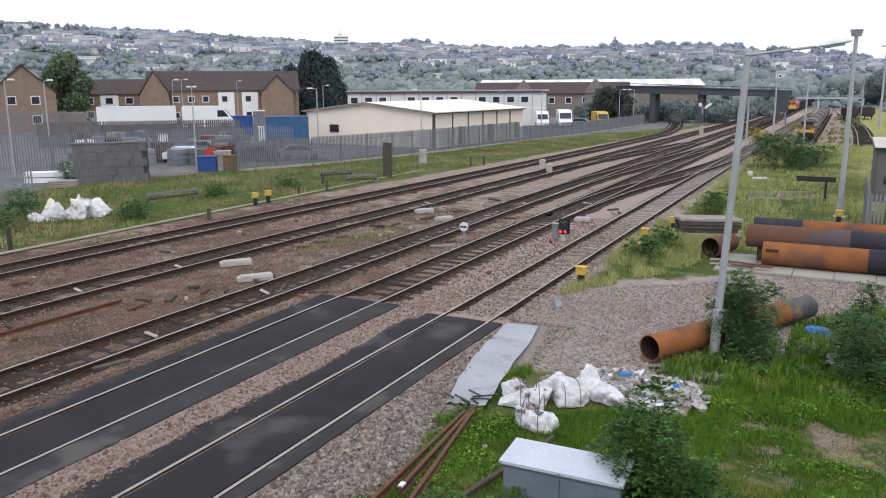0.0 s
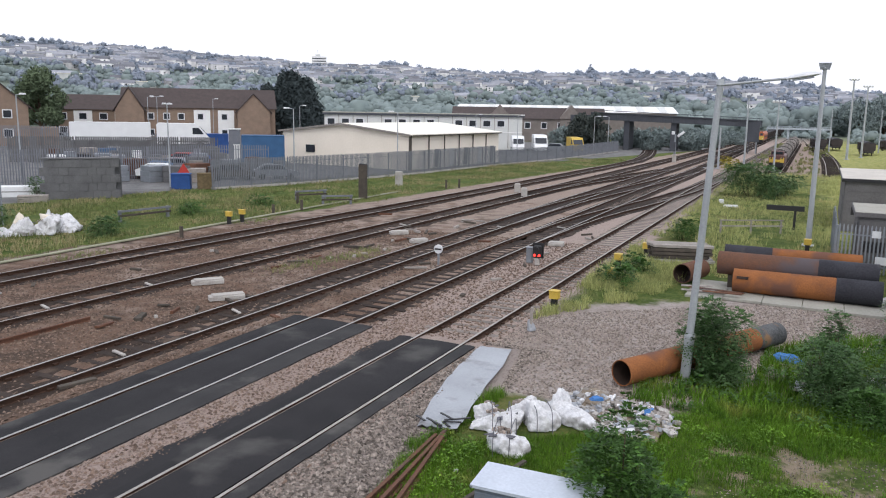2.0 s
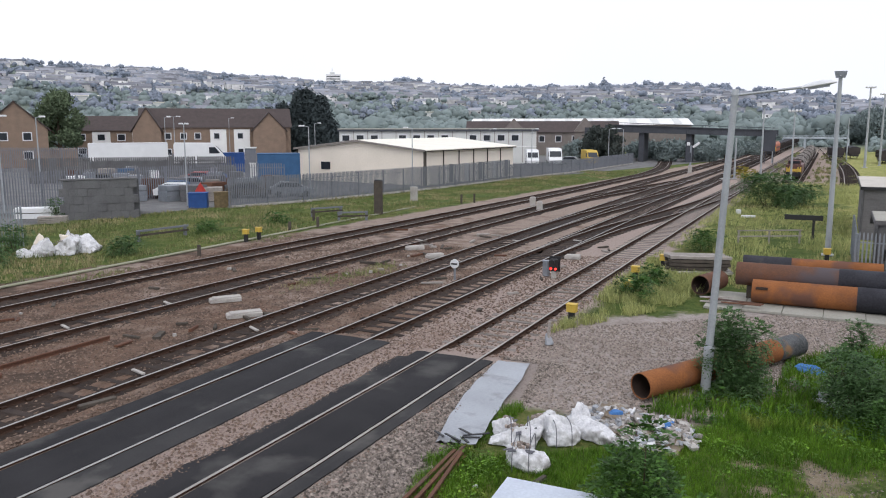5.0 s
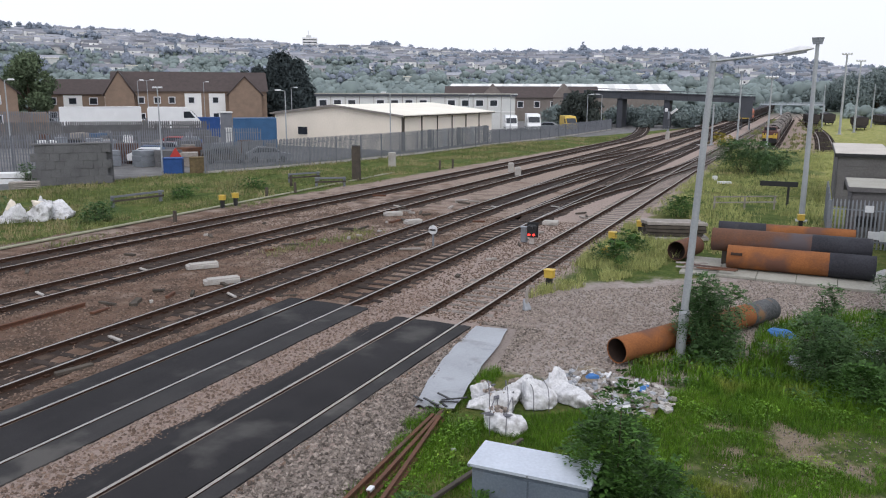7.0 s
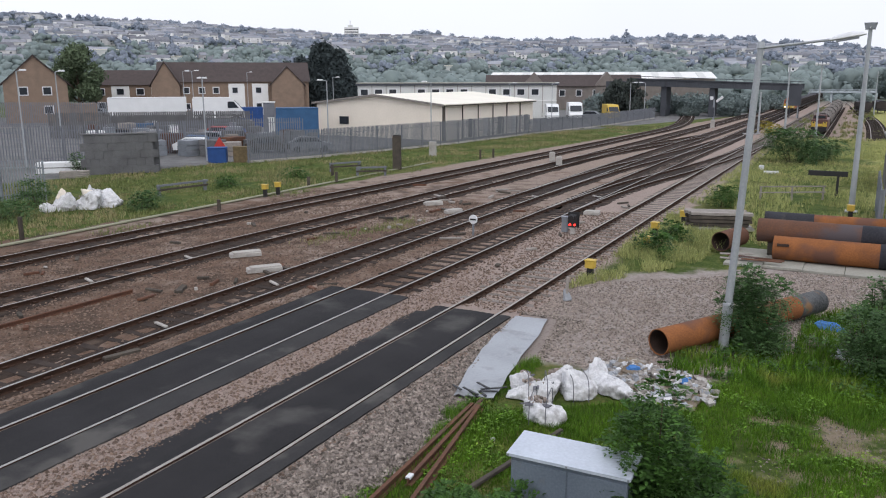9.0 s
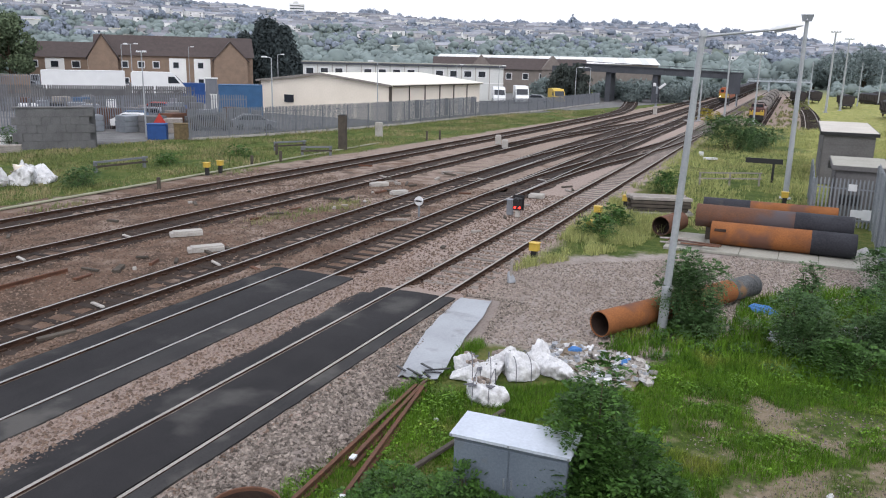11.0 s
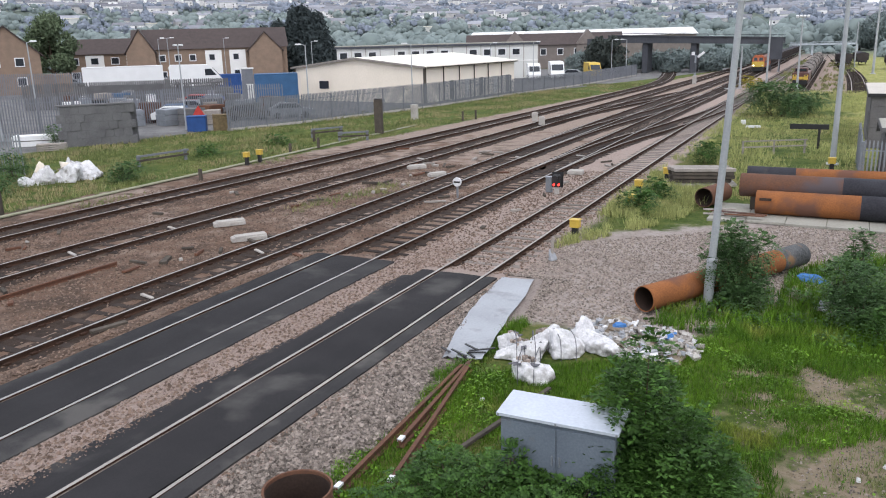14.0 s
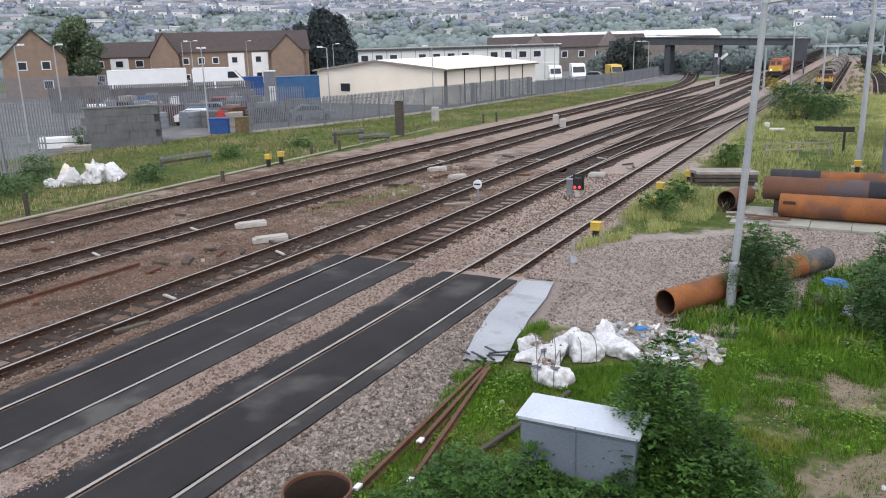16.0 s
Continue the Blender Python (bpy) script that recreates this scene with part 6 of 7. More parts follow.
    part("roof", Shape().prism([(-17.4, -5, 5.1), (-17.4, 0, 7.6), (-17.4, 5, 5.1)], (0, 0, 0), (34.8, 0, 0)), TILE, t)
    for k in range(9):
        window(t, -15 + k * 3.7, -4.55, 3.6, 1.1, 1.2)
    t = thing("pale_warehouse", "very long warehouse with a bright pale roof", "warehouse", -75, 247, -.15, 17)
    part("wall_shell", Shape().box(0, 0, 3.4, 66, 26, 6.8), FAR_BRICK, t)
    part("roof", Shape().prism([(-33.5, -13.5, 6.7), (-33.5, 0, 8.7), (-33.5, 13.5, 6.7)], (0, 0, 0), (67, 0, 0)), WHITE_WALL, t)
    for k in range(10):
        part("rooflight", Shape().prism([(-30 + k * 6.5, -12, 6.98), (-28 + k * 6.5, -12, 6.98), (-28 + k * 6.5, -1, 8.6), (-30 + k * 6.5, -1, 8.6)], (0, 0, 0), (0, 0, .1)), OFFICE_WALL, t)


build_left_side()


# ---------------------------------------------------------------- bridges
def build_bridges():
    t = thing("girder_bridge", "dark plate-girder bridge on slim piers across the lines", "bridge", -25, 148, 0, kind="structure")
    t.matrix_basis = Matrix()
    a, b = Vector((-39.5, 147.5, 0)), Vector((-10.2, 150, 0))
    rz = math.degrees(math.atan2(b.y - a.y, b.x - a.x))
    def along(u, z, dy=0):
        p = a.lerp(b, u)
        return (p.x, p.y + dy, z - .45)
    for dy in (0, 7):
        part("girder", Shape().prism([along(0, 5.75, dy), along(1, 4.95, dy), along(1, 5.95, dy), along(0, 7.0, dy)], (0, -.15, 0), (0, .15, 0)), BRIDGE_DARK, t)
        for k in range(15):
            p = along((k + .5) / 15, lerp(6.35, 5.45, (k + .5) / 15), dy - .2)
            part("stiffener", Shape().box(*p, .14, .14, 1.0), BRIDGE_DARK, t)
        part("flange", Shape().prism([along(0, 7.0, dy), along(1, 5.95, dy), along(1, 6.05, dy), along(0, 7.1, dy)], (0, -.35, 0), (0, .35, 0)), BRIDGE_DARK, t)
        part("handrail", Shape().prism([along(0, 7.45, dy), along(1, 6.4, dy), along(1, 6.46, dy), along(0, 7.51, dy)], (0, -.04, 0), (0, .04, 0)), BRIDGE_DARK, t)
    part("deck", Shape().prism([along(0, 5.8, 0), along(1, 5.0, 0), along(1, 5.3, 0), along(0, 6.1, 0)], (0, 0, 0), (0, 7, 0)), BRIDGE_DARK, t)
    for u, w in ((.5, 1.0), (.215, 1.0)):
        p = along(u, 0, 3.5)
        zt = lerp(5.3, 4.55, u)
        part("pier", Shape().box(p[0], p[1], zt / 2 - .1, w, 6.4, zt + .2, rz, bevel=.06), BRIDGE_DARK, t)
    part("abutment", Shape().box(-41.5, 150.5, 3.0, 4, 7.5, 6.2, rz), BRIDGE_DARK, t)
    # screen at the cut-off end, carried on two legs between the lines
    part("end_screen", Shape().box(-11.05, 149.8, 3.75, 1.95, .3, 3.55), BRIDGE_DARK, t, "tall dark end screen")
    for x in (-11.75, -10.35):
        part("leg", Shape().box(x, 149.95, .9, .12, .2, 2.1), BRIDGE_DARK, t)
    f = thing("footbridge", "long pale blue-grey footbridge far across the lines", "bridge", -7, 252, 0, kind="structure")
    f.matrix_basis = Matrix()
    part("deck", Shape().box(-6.5, 252, 2.75, 17, 2.2, .35), BRIDGE_PALE, f)
    for z in (3.1, 3.45):
        part("rail", Shape().box(-6.5, 250.9, z, 17, .1, .1), BRIDGE_PALE, f)
    for k in range(18):
        part("baluster", Shape().box(-14.6 + k * .95, 250.9, 3.2, .08, .08, .7), BRIDGE_PALE, f)
    for x in (-15, -9.2, -1.2, 2):
        part("pier", Shape().box(x, 252, 1.2, .5, 1.2, 2.8), BRIDGE_PALE, f)
    s = thing("colour_light_signal", "tall post signal with pale angled heads beside the lines", "railway signal", -18.7, 115.5, -.15)
    part("post", Shape().tube((0, 0, 0), (0, 0, 3.9), .16, .12, n=10), GALV, s)
    part("base", Shape().box(0, 0, .5, .5, .5, 1.3, bevel=.03), CONCRETE, s)
    part("cabinet", Shape().box(-.15, -.1, 2.2, .5, .4, 1.3, bevel=.03), BRIDGE_DARK, s)
    part("head", Shape().box(-.35, 0, 4.1, .4, .35, .45, bevel=.05), LAMP_WHITE, s)
    part("feather_arm", Shape().box(.7, 0, 3.95, 1.1, .2, .32, ry=-38, bevel=.05), LAMP_WHITE, s)
    for x, y, w, h in ((-12.4, 104.5, 1.3, .5), (-10.6, 108, 2.0, 1.2), (-9.6, 104, 1.4, .9)):
        if h > .6:
            build_bush(x, y, h + .5, w + .8, "yellow flowering scrub beside the line", int(x * -10), 700, .14, mat("yellow_broom", (0.34, 0.27, 0.03), (0.17, 0.16, 0.03), 1, 0.8, 0, 0, per_island=.3))
        else:
            build_rubbish(x, y, .8, .5, 40, "white litter at the foot of a post", 12, .4)
    for x, y, l, h in ((-6.6, 63.8, .34, .34), (-5.7, 61.7, 1.0, .16)):
        solid("marker_stub", Shape().box(x, y, h / 2 - .1, l, .24, h, 20, bevel=.03), LAMP_WHITE, "low pale marker in rough grass", "post", group="marker stubs")


build_bridges()


# ---------------------------------------------------------------- trains
def wheelset(t, y, side_x, r=.46):
    for s in (-1, 1):
        w = part("wheel", Shape().tube((s * side_x, y, r), (s * (side_x + .12), y, r), r, n=14), RAIL_SIDE, t)
        part("hub", Shape().tube((s * (side_x + .12), y, r), (s * (side_x + .14), y, r), r * .4, n=8), BLACK, w)


def build_loco():
    t = thing("diesel_locomotive", "red-orange diesel locomotive with a yellow front pulling wagons", "locomotive", BX, 215, 0)
    L = 18.0
    o = [(-1.32, 0, 1.05), (1.32, 0, 1.05), (1.36, 0, 2.2), (1.25, 0, 3.1), (.85, 0, 3.65), (-.85, 0, 3.65), (-1.25, 0, 3.1), (-1.36, 0, 2.2)]
    b = part("body", Shape().prism(o, (0, .35, 0), (0, L, 0)), ORANGE, t)
    part("roof_pack", Shape().box(0, L / 2, 3.72, 1.5, L * .6, .2, bevel=.05), WOOD_DARK, b)
    part("body_stripe", Shape().box(1.35, L / 2, 2.1, .06, L * .9, .5), MAROON, b)
    part("body_stripe", Shape().box(-1.35, L / 2, 2.1, .06, L * .9, .5), MAROON, b)
    front = part("front_panel", Shape().prism([(-1.3, 0, 1.1), (1.3, 0, 1.1), (1.32, 0, 2.25), (-1.32, 0, 2.25)], (0, .12, 0), (0, .36, 0)), YELLOW, t, "yellow warning panel")
    part("cab_front", Shape().prism([(-1.3, .12, 2.25), (1.3, .12, 2.25), (.85, .5, 3.6), (-.85, .5, 3.6)], (0, 0, 0), (0, .3, 0)), ORANGE, t)
    for x in (-.58, .58):
        part("windscreen", Shape().prism([(x - .42, .12, 2.48), (x + .42, .12, 2.48), (x + .34, .33, 3.15), (x - .34, .33, 3.15)], (0, -.02, 0), (0, .05, 0)), GLASS, t)
    for x in (-.95, .95):
        part("headlight", Shape().tube((x, .13, 1.45), (x, .08, 1.45), .13, n=12), HEADLIGHT if x < 0 else LAMP_WHITE, front, "lamp")
        part("buffer", Shape().tube((x * .92, .3, 1.0), (x * .92, -.25, 1.0), .2, n=12), BLACK, t)
    part("underframe", Shape().box(0, L / 2, .85, 2.3, L - .6, .4), BLACK, t)
    part("plough", Shape().prism([(-1.2, 0, .2), (1.2, 0, .2), (1.2, 0, .75), (-1.2, 0, .75)], (0, .1, 0), (0, .3, 0)), BLACK, t)
    for y in (2.2, 4.2, 6.2, 12, 14, 16):
        wheelset(t, y, .72)
    return t


def build_wagon(label, x=0, y=0, rz=0, L=9.0, h=2.9, group="train wagons", load=None, name="hopper_wagon"):
    t = thing(name, label, "wagon", x, y, 0, rz, group)
    o = [(-1.0, 0, .95), (1.0, 0, .95), (1.28, 0, 1.4), (1.3, 0, h), (-1.3, 0, h), (-1.28, 0, 1.4)]
    part("body", Shape().prism(o, (0, .3, 0), (0, L - .3, 0)), WAGON, t)
    for k in range(7):
        for s in (-1, 1):
            part("rib", Shape().box(s * 1.33, .7 + k * (L - 1.4) / 6, (h + 1.3) / 2, .1, .12, h - 1.2), WAGON, t)
    part("underframe", Shape().box(0, L / 2, .75, 2.0, L, .3), BLACK, t)
    for y_ in (1.3, L - 1.3):
        wheelset(t, y_, .72)
    part("load", Shape().prism([(-1.2, 0, h - .1), (1.2, 0, h - .1), (.5, 0, h + .3), (-.5, 0, h + .3)], (0, .5, 0), (0, L - .5, 0)), load or COATED, t, "heaped load")
    return t


loco = build_loco()
loco.scale = (.75, .75, .75)
w0 = build_wagon("sooty dark hopper wagon in a moving train", L=12, h=3.0)
w0.scale = (.75, .75, .75)
moving_wagons = [w0] + [copy_thing(w0, Matrix()) for _ in range(9)]

w1 = build_wagon("sooty dark wagon standing in the far sidings", 14.9, 88, 5.5, 10, 3.0, "standing wagons")
w1.location.z = .35
w1.scale = (.78, .78, .7)
for k in range(-3, 5):
    u = k * 8.2
    if k:
        copy_thing(w1, pose(14.9 - u * .094, 88 + u, .35, 0, 0, 5.5))
for x, y, rz in ((7.3, 155, 4), (2.6, 176, 6), (-.2, 170, 8), (13.5, 170, 20), (19, 185, 40), (25, 192, 50)):
    copy_thing(w1, pose(x, y, 0, 0, 0, rz))


def build_standing_train():
    t = thing("track_machine", "low yellow-fronted works vehicle standing on a siding", "works train", -4.95, 107, 0)
    t.scale = (.88, .88, .88)
    part("body", Shape().box(0, 4, 1.35, 2.1, 7.8, 1.2, bevel=.08), MAROON, t)
    part("underframe", Shape().box(0, 4, .62, 1.9, 8.2, .5), BLACK, t)
    for x in (-.72, .72):
        part("front_block", Shape().box(x, .03, 1.3, .5, .3, .7, bevel=.06), YELLOW, t, "yellow end block")
        part("buffer", Shape().tube((x, 0, .8), (x, -.4, .8), .2, n=10), BLACK, t)
        part("lamp", Shape().tube((x, -.12, 1.55), (x, -.16, 1.55), .11, n=10), BLACK, t)
    part("centre_bar", Shape().box(0, -.02, 1.2, .9, .2, .35, bevel=.03), YELLOW, t)
    part("cab", Shape().box(0, 1.4, 2.2, 1.7, 1.6, .7, bevel=.1), MAROON, t)
    part("cab_window", Shape().box(0, .58, 2.28, 1.4, .05, .36), GLASS, t)
    for y in (1.5, 6.5):
        wheelset(t, y, .72)
    f = thing("flat_wagon", "wagon under dark rounded hoods with pale bands", "wagon", -5.0, 116, 0, .3, "flat wagons")
    f.scale = (.88, .88, .88)
    part("deck", Shape().box(0, 6, 1.0, 2.3, 12, .3), WAGON, f)
    for k in range(4):
        y = 1.6 + k * 2.9
        roll = part("hood", Shape().tube((0, y - 1.38, 1.35), (0, y + 1.38, 1.35), 1.08, n=22), WAGON, f, "dark rounded hood", smooth=True)
        for e in (-1.1, .9):
            part("band", Shape().pipe((0, y + e, 1.35), (0, y + e + .3, 1.35), 1.10, .03, 22), WOOD_GREY, roll, "pale band")
    for y in (1.4, 10.6):
        wheelset(f, y, .72)
    for k in range(1, 6):
        copy_thing(f, pose(-5.05 - k * .09, 116 + k * 12.8, 0, 0, 0, .4))


build_standing_train()


# ---------------------------------------------------------------- grass, weeds, bushes and loose stone
def build_blades(name, label, count, place, height, width, seed, material):
    """Grass in tufts of curved blades, in one mesh."""
    rng = random.Random(seed)
    v, f = [], []
    made = 0
    while made < count:
        p = place(rng)
        if p is None:
            continue
        x, y, k = p
        z0 = terrain(x, y) - .01
        for _ in range(5):
            bx, by = x + rng.gauss(0, .05), y + rng.gauss(0, .05)
            a = rng.uniform(0, math.tau)
            h = height * k * rng.uniform(.5, 1.25)
            w = width * rng.uniform(.7, 1.3)
            ca, sa = math.cos(a), math.sin(a)
            lean = h * rng.uniform(.1, .6)
            b = rng.uniform(0, math.tau)
            lx, ly = lean * math.cos(b), lean * math.sin(b)
            i = len(v)
            v += [(bx - w * ca, by - w * sa, z0), (bx + w * ca, by + w * sa, z0), (bx + lx * .4 + w * .7 * ca, by + ly * .4 + w * .7 * sa, z0 + h * .62),
                  (bx + lx * .4 - w * .7 * ca, by + ly * .4 - w * .7 * sa, z0 + h * .62), (bx + lx, by + ly, z0 + h)]
            f += [(i, i + 1, i + 2, i + 3), (i + 3, i + 2, i + 4)]
            made += 1
    s = Shape()
    s.v, s.f = v, f
    solid(name, s, material, label, "grass", "stuff")


def bare_ground(x, y, u):
    """The trodden corner by the bridge foot, and a worn trail towards the yard; u shifts the edge."""
    return x > -.3 + u and y < 13.3 + .7 * x - u or abs(.95 * x + y - 16.4) < .42 + u and -.3 < x < 1.5


def near_lawn(rng):
    x, y = rng.uniform(-7.1, 7.5), 7.2 + 12.5 * rng.random()
    edge = -6.75 + .35 * fbm(x, y, .9)
    if x < edge or y > 17.6 + max(0.0, (x + 2.6)) * 1.3 + .8 * fbm(x, y, .6):
        return None
    if -6.4 < x < -2.6 and y > 14.0 + (x + 6.4) * .75 and y < 18.4:
        return None
    if -4.25 < x < -2.45 and 10.1 < y < 10.9:
        return None
    bare = fbm(x, y * 1.4, .45)
    soil = x > -1.6 and y < 17.4
    if soil and (bare > .42 or bare_ground(x, y, .5 * bare)):
        return None if rng.random() < .93 else (x, y, .5)
    return x, y, .75 + .5 * fbm(x, y, .35)


def corner_tufts(rng):
    x, y = rng.uniform(-.2, 6), rng.uniform(8, 16)
    return (x, y, .8) if bare_ground(x, y, .1) and fbm(x, y, 1.1) > .05 else None


def mid_rough(rng):
    x, y = rng.uniform(-8.4, 9), rng.uniform(32.5, 100)
    if x > 1 and y < 38.5 or (1.3 < x < 4.4 and 39.5 < y < 63.5):
        return None
    if y < 34.5 and -4.6 < x < 3:
        return None
    if fbm(x, y, .25) < -.32:
        return None
    return x, y, 1 + .6 * fbm(x, y, .2)


def siding_rough(rng):
    x, y = rng.uniform(-9.2, 1.2), rng.uniform(98, 210)
    if -6.6 < x < -3.4 or abs(x - 1.2) < 1.2 and y < 150 or fbm(x * 2.5, y * .4, .35) < .08:
        return None
    return x, y, rng.uniform(.4, 1.1)


def yard_edge(rng):
    x, y = rng.uniform(-8.2, -4.2), rng.uniform(22.5, 40)
    if y < 24.2 + (x + 8.2) * 1.9 or fbm(x, y, .5) < -.18 or (x > -5 and 30 < y):
        return None
    return x, y, 1 + .5 * fbm(x, y, .5)


def verge(rng):
    x, y = rng.uniform(-49, -25), rng.uniform(19, 115)
    if x > -31.8 + max(0.0, y - 35) * .085 or x < -47 + (y - 44) * .17 or fbm(x, y, .22) < -.35:
        return None
    return x, y, 1 + .7 * fbm(x, y, .18)


def between_lines(rng):
    x, y = rng.choice(((-19.7, 29.8), (-19.3, 32.2), (-18.9, 31.4), (-20.2, 27.5), (-29.8, 25), (-30.2, 38), (-30.0, 52), (-7.6, 29)))
    x, y = x + rng.gauss(0, .35), y + rng.gauss(0, .8)
    if min(abs(x - q) for q in (-17.75, -16.25, -14.34, -12.84, -10.36, -8.86)) < .2:
        return None
    return x, y, rng.uniform(.4, 1)


def bush_land(rng):
    x, y = rng.uniform(-3.6, 5.5), rng.uniform(18.2, 27)
    if y > 21.5 + (x + 3) * 1.3 or x < -1 and y > 22:
        return None
    return x, y, 1.0


build_blades("lawn_grass", "lush green grass round the cabinet and rubbish", 135000, near_lawn, .21, .0055, 1, GRASS_BLADE)
build_blades("corner_grass", "sparse short tufts on trodden soil", 9000, corner_tufts, .13, .006, 7, VERGE_BLADE)
build_blades("rough_grass", "tall yellowing rough grass beyond the pipes", 60000, mid_rough, .28, .011, 2, DRY_BLADE)
build_blades("edge_grass", "weedy grass at the gravel's edge", 12000, yard_edge, .3, .012, 3, DRY_BLADE)
build_blades("siding_weeds", "low weeds along the far sidings", 9000, siding_rough, .42, .03, 8, VERGE_BLADE)
build_blades("verge_grass", "uneven green verge grass along the fence", 72000, verge, .22, .016, 4, VERGE_BLADE)
build_blades("line_weeds", "thin weeds growing between the lines", 2600, between_lines, .26, .010, 5, VERGE_BLADE)
build_blades("bank_grass", "green grass among the bushes", 16000, bush_land, .3, .011, 6, GRASS_BLADE)

def build_weeds(name, label, count, place, size, seed, material):
    """Low broad-leaved weeds in clumps, in one mesh."""
    rng = random.Random(seed)
    s = Shape()
    made = 0
    while made < count:
        p = place(rng)
        if p is None:
            continue
        x, y, k = p
        clump = noise.noise(Vector((x * 1.1, y * 1.1, 9.0)))
        if clump < .02:
            continue
        z = terrain(x, y) + rng.uniform(.02, .10 + .45 * clump) * k
        a = rng.uniform(0, math.tau)
        tip = size * rng.uniform(.6, 1.4)
        u = Vector((math.cos(a), math.sin(a), rng.uniform(-.5, .5))) * tip
        w = Vector((-math.sin(a), math.cos(a), rng.uniform(-.4, .4))) * tip * .42
        c = Vector((x, y, z))
        s.add([c, c + u * .5 + w, c + u, c + u * .5 - w], [(0, 1, 2, 3)])
        made += 1
    solid(name, s, material, label, "weeds", "stuff")


build_weeds("lawn_weeds", "low broad-leaved weeds growing through the grass", 14000, near_lawn, .05, 41, GRASS_BLADE)
build_weeds("bank_weeds", "low broad-leaved weeds among the bushes", 9000, bush_land, .085, 42, LEAF)
build_bush(-2.25, 10.95, 2.6, 2.1, "tall leafy green bush growing against the cabinet", 1, 19000, .060,
           lobes=[(.05, 0, 2.2, .24, .5), (-.1, .05, 1.5, .55, .5), (.35, -.1, 1.05, .6, .45), (-.45, -.2, .8, .5, .4), (.15, -.35, .6, .75, .42), (.8, -.2, .55, .5, .4), (-.2, .3, 1.6, .32, .4), (.5, .2, .4, .8, .35)])
build_bush(-1.45, 10.55, 1.15, 1.3, "leafy green bush beside the taller bush", 2, 5000, .05)
build_bush(-1.35, 9.6, .7, 1.5, "low leafy weeds beside the tall bush", 32, 3600, .05)
build_bush(-4.7, 9.65, .62, 1.7, "low nettles before the steel cabinet", 3, 6500, .045)
build_bush(-3.2, 9.7, .6, 1.6, "low nettles before the steel cabinet", 4, 5500, .045)
build_bush(-5.3, 8.9, .5, 1.6, "low nettles beside scrap rails", 5, 5000, .045)
build_bush(-4.05, 10.0, 1.0, .5, "thin climbing weed on the cabinet front", 6, 500, .06)
build_bush(-2.0, 21.0, 2.2, 1.7, "dense dark green bush round the lamp base", 7, 9500, .045, LEAF_DARK)
build_bush(-1.7, 20.4, 1.1, 1.4, "low dark green bush beside the lamp", 8, 3600, .06, LEAF_DARK)
build_bush(.9, 20.2, 1.75, 1.9, "dense dark green bush", 9, 8500, .05, LEAF_DARK)
build_bush(2.3, 20.6, 1.6, 1.9, "dense dark green bush", 10, 9500, .05, LEAF_DARK)
build_bush(3.4, 21.6, 2.0, 2.2, "dense dark green bush before the fence", 11, 9000, .05, LEAF_DARK)
build_bush(1.6, 19.2, .9, 2.2, "low green weeds before the bushes", 12, 3600, .06)
build_bush(.8, 24.4, 1.5, .8, "thin upright leafy sapling on gravel", 13, 1200, .055, LEAF_DARK)
build_bush(3.0, 27.3, 1.7, 1.4, "leafy bush growing through the fence", 14, 2400, .06, LEAF_DARK)
build_bush(-4.9, 70.5, 3.0, 4.8, "broad dark green bramble bush in rough grass", 15, 15000, .075, LEAF_DARK)
build_bush(-2.9, 73, 1.9, 3.6, "broad dark green bramble bush in rough grass", 16, 7000, .075, LEAF_DARK)
build_bush(-6.9, 30.8, .9, 1.5, "weedy green scrub beside the siding", 17, 1900, .06)
build_bush(-6.6, 33.2, 1.0, 1.4, "weedy green scrub beside the siding", 18, 1900, .06)
build_bush(-6.5, 44.5, 1.2, 2.2, "weedy green scrub beside the siding", 19, 4180, .05)
build_bush(-33.6, 29.4, 1.1, 1.9, "round dark bush in the verge", 20, 4400, .05, LEAF_DARK)
build_bush(-39.2, 27.2, 1.8, 2.4, "dark bush against the palisade fence", 21, 5720, .05, LEAF_DARK)
build_bush(-37.2, 24.2, 1.2, 3.0, "dark bramble in the verge", 22, 5280, .05, LEAF_DARK)
build_bush(-48.6, 43.0, 1.3, 1.6, "dark weeds at the block wall", 23, 2860, .05, LEAF_DARK)
build_bush(-51.0, 39.2, 1.6, 2.0, "dark weeds behind the block wall", 24, 3300, .05, LEAF_DARK)
build_bush(-36.0, 38.5, .8, 2.2, "low weeds in the verge", 25, 2860, .05)
build_bush(-35.0, 44.0, .8, 2.0, "low weeds in the verge", 26, 2860, .05)


def build_stones(name, label, count, place, size, seed, material):
    rng = np.random.RandomState(seed)
    base = np.array([(1, 0, 0), (-1, 0, 0), (0, 1, 0), (0, -1, 0), (0, 0, 1), (.3, .3, -1.)])
    tri = [(0, 2, 4), (2, 1, 4), (1, 3, 4), (3, 0, 4), (2, 0, 5), (1, 2, 5), (3, 1, 5), (0, 3, 5)]
    r2 = random.Random(seed)
    v, f = [], []
    while len(v) < count * 6:
        p = place(r2)
        if p is None:
            continue
        x, y = p
        z = terrain(x, y)
        q = base * (size * rng.uniform(.5, 1.25)) * rng.uniform(.6, 1.3, (6, 1)) * np.array((1, 1, .75))
        a = rng.uniform(0, math.tau)
        c, s_ = math.cos(a), math.sin(a)
        i = len(v)
        v += [(x + px * c - py * s_, y + px * s_ + py * c, z + pz + size * .25) for px, py, pz in q]
        f += [(i + d, i + e, i + g) for d, e, g in tri]
    s = Shape()
    s.v, s.f = v, f
    solid(name, s, material, label, "gravel", "stuff")


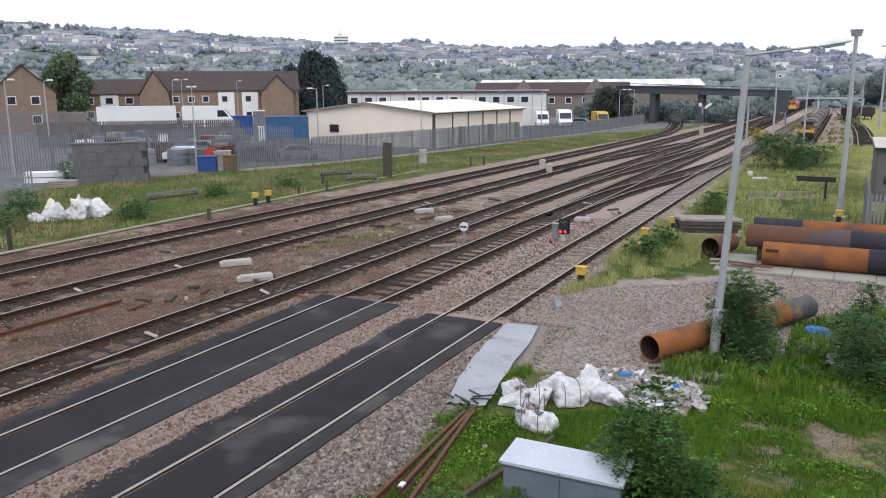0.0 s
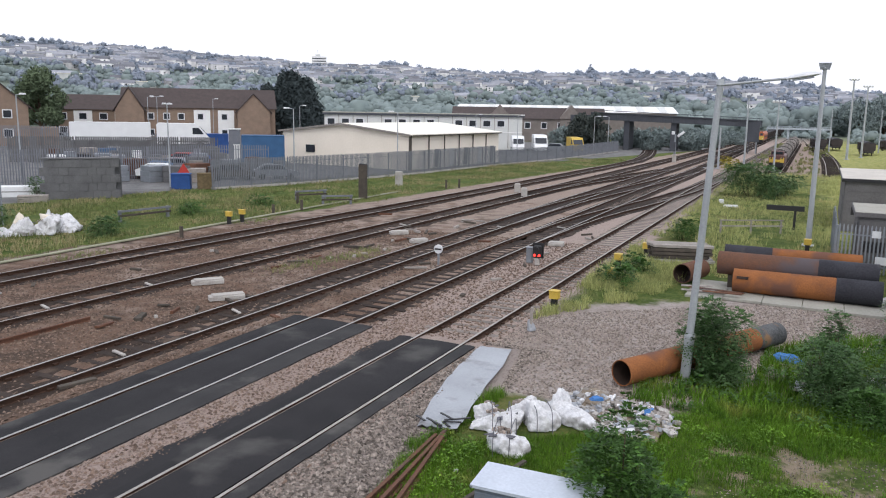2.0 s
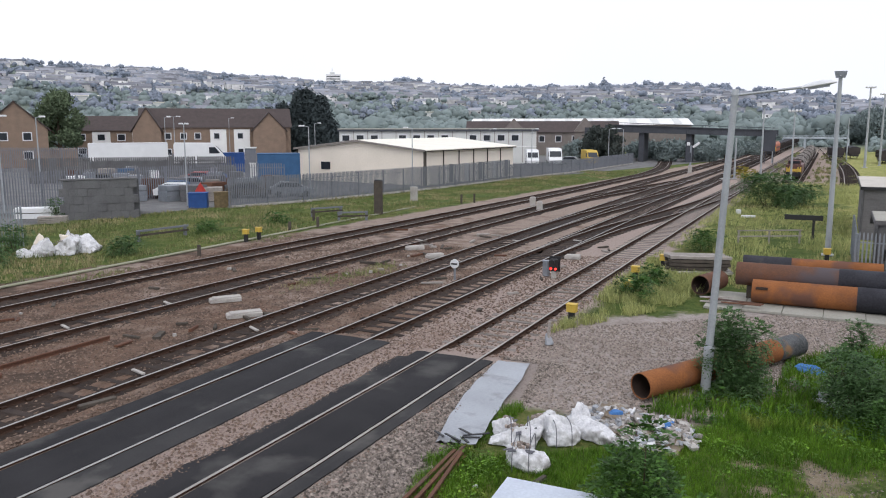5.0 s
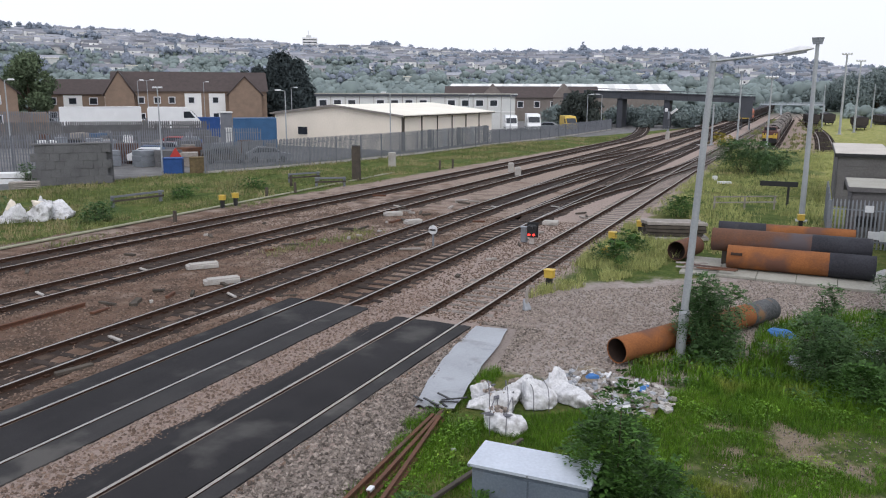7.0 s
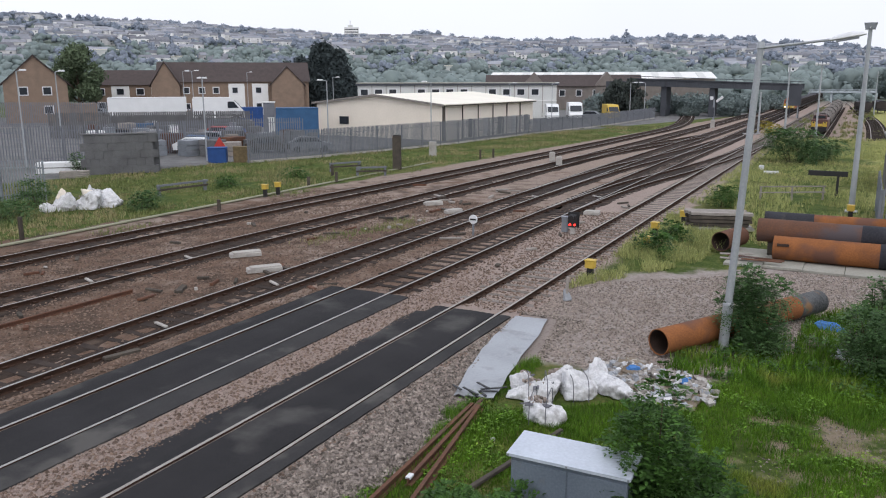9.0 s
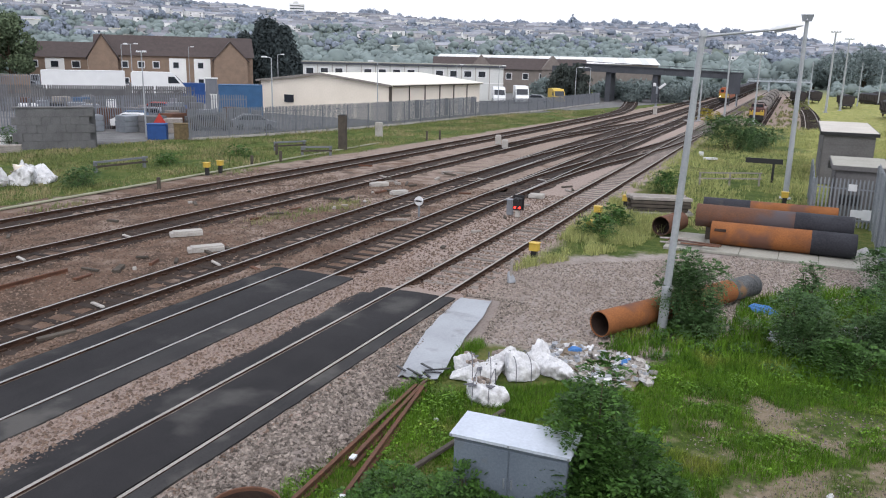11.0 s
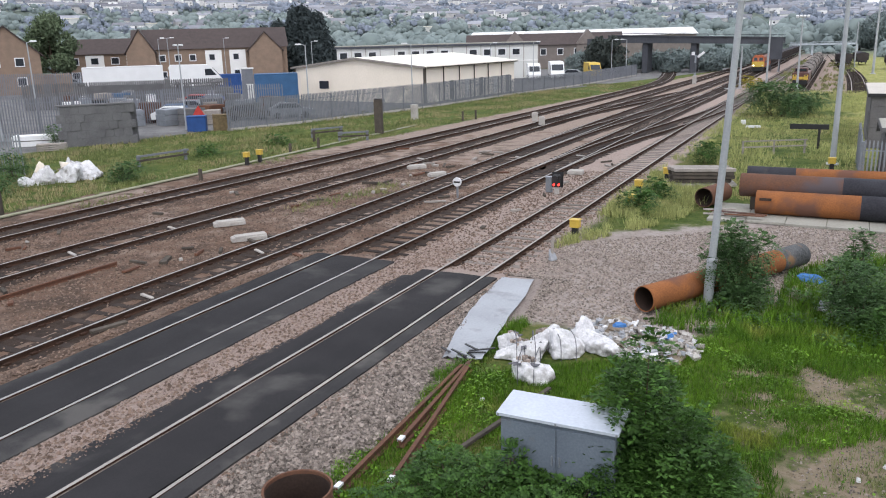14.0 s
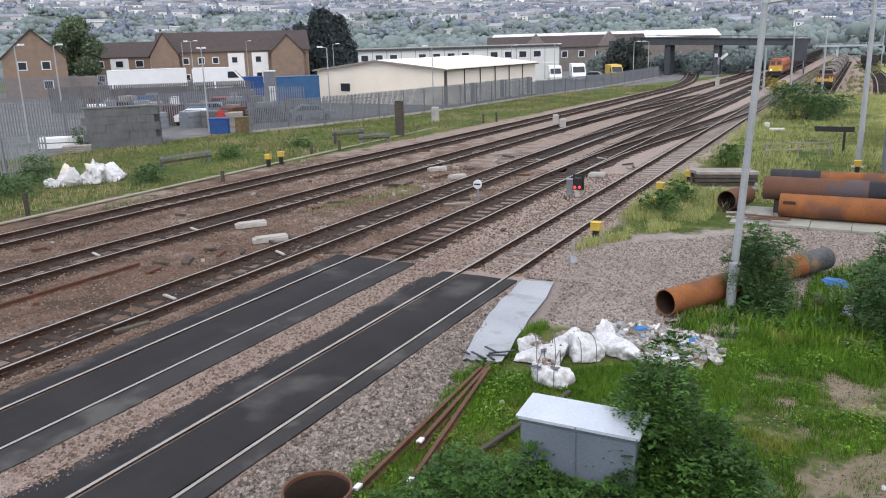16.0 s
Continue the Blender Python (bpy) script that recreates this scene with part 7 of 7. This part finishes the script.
def clear_of_decks(x, y):
    return not ((-15.1 < x < -12.05 or -10.95 < x < -8.4) and y < 20.7)


def on_sheet(x, y):
    mid = lerp(-6.86, -7.9, (y - 14.4) / 6.0)
    return 14.2 < y < 20.6 and abs(x - mid - .12) < .62


def near_stone(rng):
    x, y = rng.uniform(-8.5, -6.3), 7 + 14 * rng.random() ** 1.3
    return (x, y) if clear_of_decks(x, y) and x < -6.6 + .3 * fbm(x, y, .8) and not on_sheet(x, y) else None


def middle_stone(rng):
    x, y = rng.uniform(-12.1, -10.9), 6 + 18 * rng.random()
    return x, y


def bed_stone(rng):
    x, y = rng.uniform(-30, -8.2), 7 + 33 * rng.random() ** 1.2
    lines = (AX, BX, lerp(-28.1, -26.0, (y - 20) / 35), lerp(-23.1, -22.0, (y - 15) / 28))
    if min(abs(x - q) for q in lines) < 1.05 and rng.random() < .85:
        return None
    return (x, y) if clear_of_decks(x, y) else None


def yard_stone(rng):
    x, y = rng.uniform(-8.2, 2.5), rng.uniform(17.2, 31)
    return (x, y) if y > 17.5 + max(0.0, (x + 3)) * 1.75 and y < 25 + (x + 8.2) * .8 and not on_sheet(x, y) else None


def build_scraps():
    """Broken timber, plate and cable ends strewn on the ballast."""
    rng = random.Random(55)
    for i in range(70):
        x, y = rng.choice((-19.9, -19.2, -25.4, -15.35, -18.8, -20.6, -11.4)) + rng.gauss(0, .5), rng.uniform(11, 45)
        if min(abs(x - q) for q in (-17.75, -16.25, -14.34, -12.84, -10.36, -22.35, -23.8)) < .2 or not -15.1 > x and y < 21:
            continue
        m, lab = rng.choice(((WOOD_DARK, "dark broken timber end on ballast"), (WOOD_DARK, "dark broken timber end on ballast"), (WOOD_GREY, "grey broken timber end on ballast"), (RUST_DARK, "rusty plate scrap on ballast"), (CONCRETE, "pale concrete fragment on ballast")))
        l = rng.uniform(.25, 1.1) if m is not CONCRETE else rng.uniform(.1, .22)
        solid("track_scrap", Shape().box(x, y, -.1, l, rng.uniform(.08, .2), rng.uniform(.05, .12), rng.uniform(0, 180), rng.uniform(-5, 5), rng.uniform(-4, 4), bevel=.01), m, lab, "scrap", group="track scraps")


build_scraps()
build_stones("loose_ballast", "grey crushed stone spread beside the crossing", 7600, near_stone, .044, 1, STRIP_STONE)
build_stones("loose_ballast", "pinkish crushed stone between two asphalt decks", 6000, middle_stone, .028, 2, PINK_STONE)
build_stones("loose_ballast", "brown ballast stones round the lines", 34000, bed_stone, .042, 3, BALLAST_STONE)
def soil_stone(rng):
    x, y = rng.uniform(-1.2, 6), rng.uniform(8, 17)
    return (x, y) if fbm(x, y * 1.4, .45) > .35 or bare_ground(x, y, .1) else None


t = thing("loose_rock", "pale weathered lump of concrete on trodden soil", "rock", 2.55, 13.45, -.17, 20)
part("lump", bag_shape(.34, .24, .26, 61), CONCRETE, t, smooth=True)
for x, y, z in ((1.15, 13.2, 5), (.75, 12.6, 6), (-4.3, 13.4, 7), (-5.75, 12.9, 8)):
    t = thing("litter_scrap", "small crumpled white scrap in the grass", "litter", x, y, -.14, z * 40, "litter scraps")
    part("scrap", bag_shape(.065, .05, .08, 70 + z), BAG, t, smooth=True)
build_stones("soil_gravel", "small stones on trodden soil", 5200, soil_stone, .024, 5, STRIP_STONE)
build_stones("yard_gravel", "pale gravel spread over the yard", 19000, yard_stone, .038, 4, GREY_STONE)


def motions():
    """The train rolls in from beyond the bridge along its straight line."""
    run = [(0.0, 211.5), (3.5, 196.0), (7.0, 180.5), (10.4, 164.8), (12.5, 155.0), (14.5, 145.0), (16.0, 137.6)]
    walk(loco, [(t, pose(BX, y, 0)) for t, y in run])
    for k, w in enumerate(moving_wagons):
        walk(w, [(t, pose(BX, y + 13.9 + k * 9.3, 0)) for t, y in run])


motions()
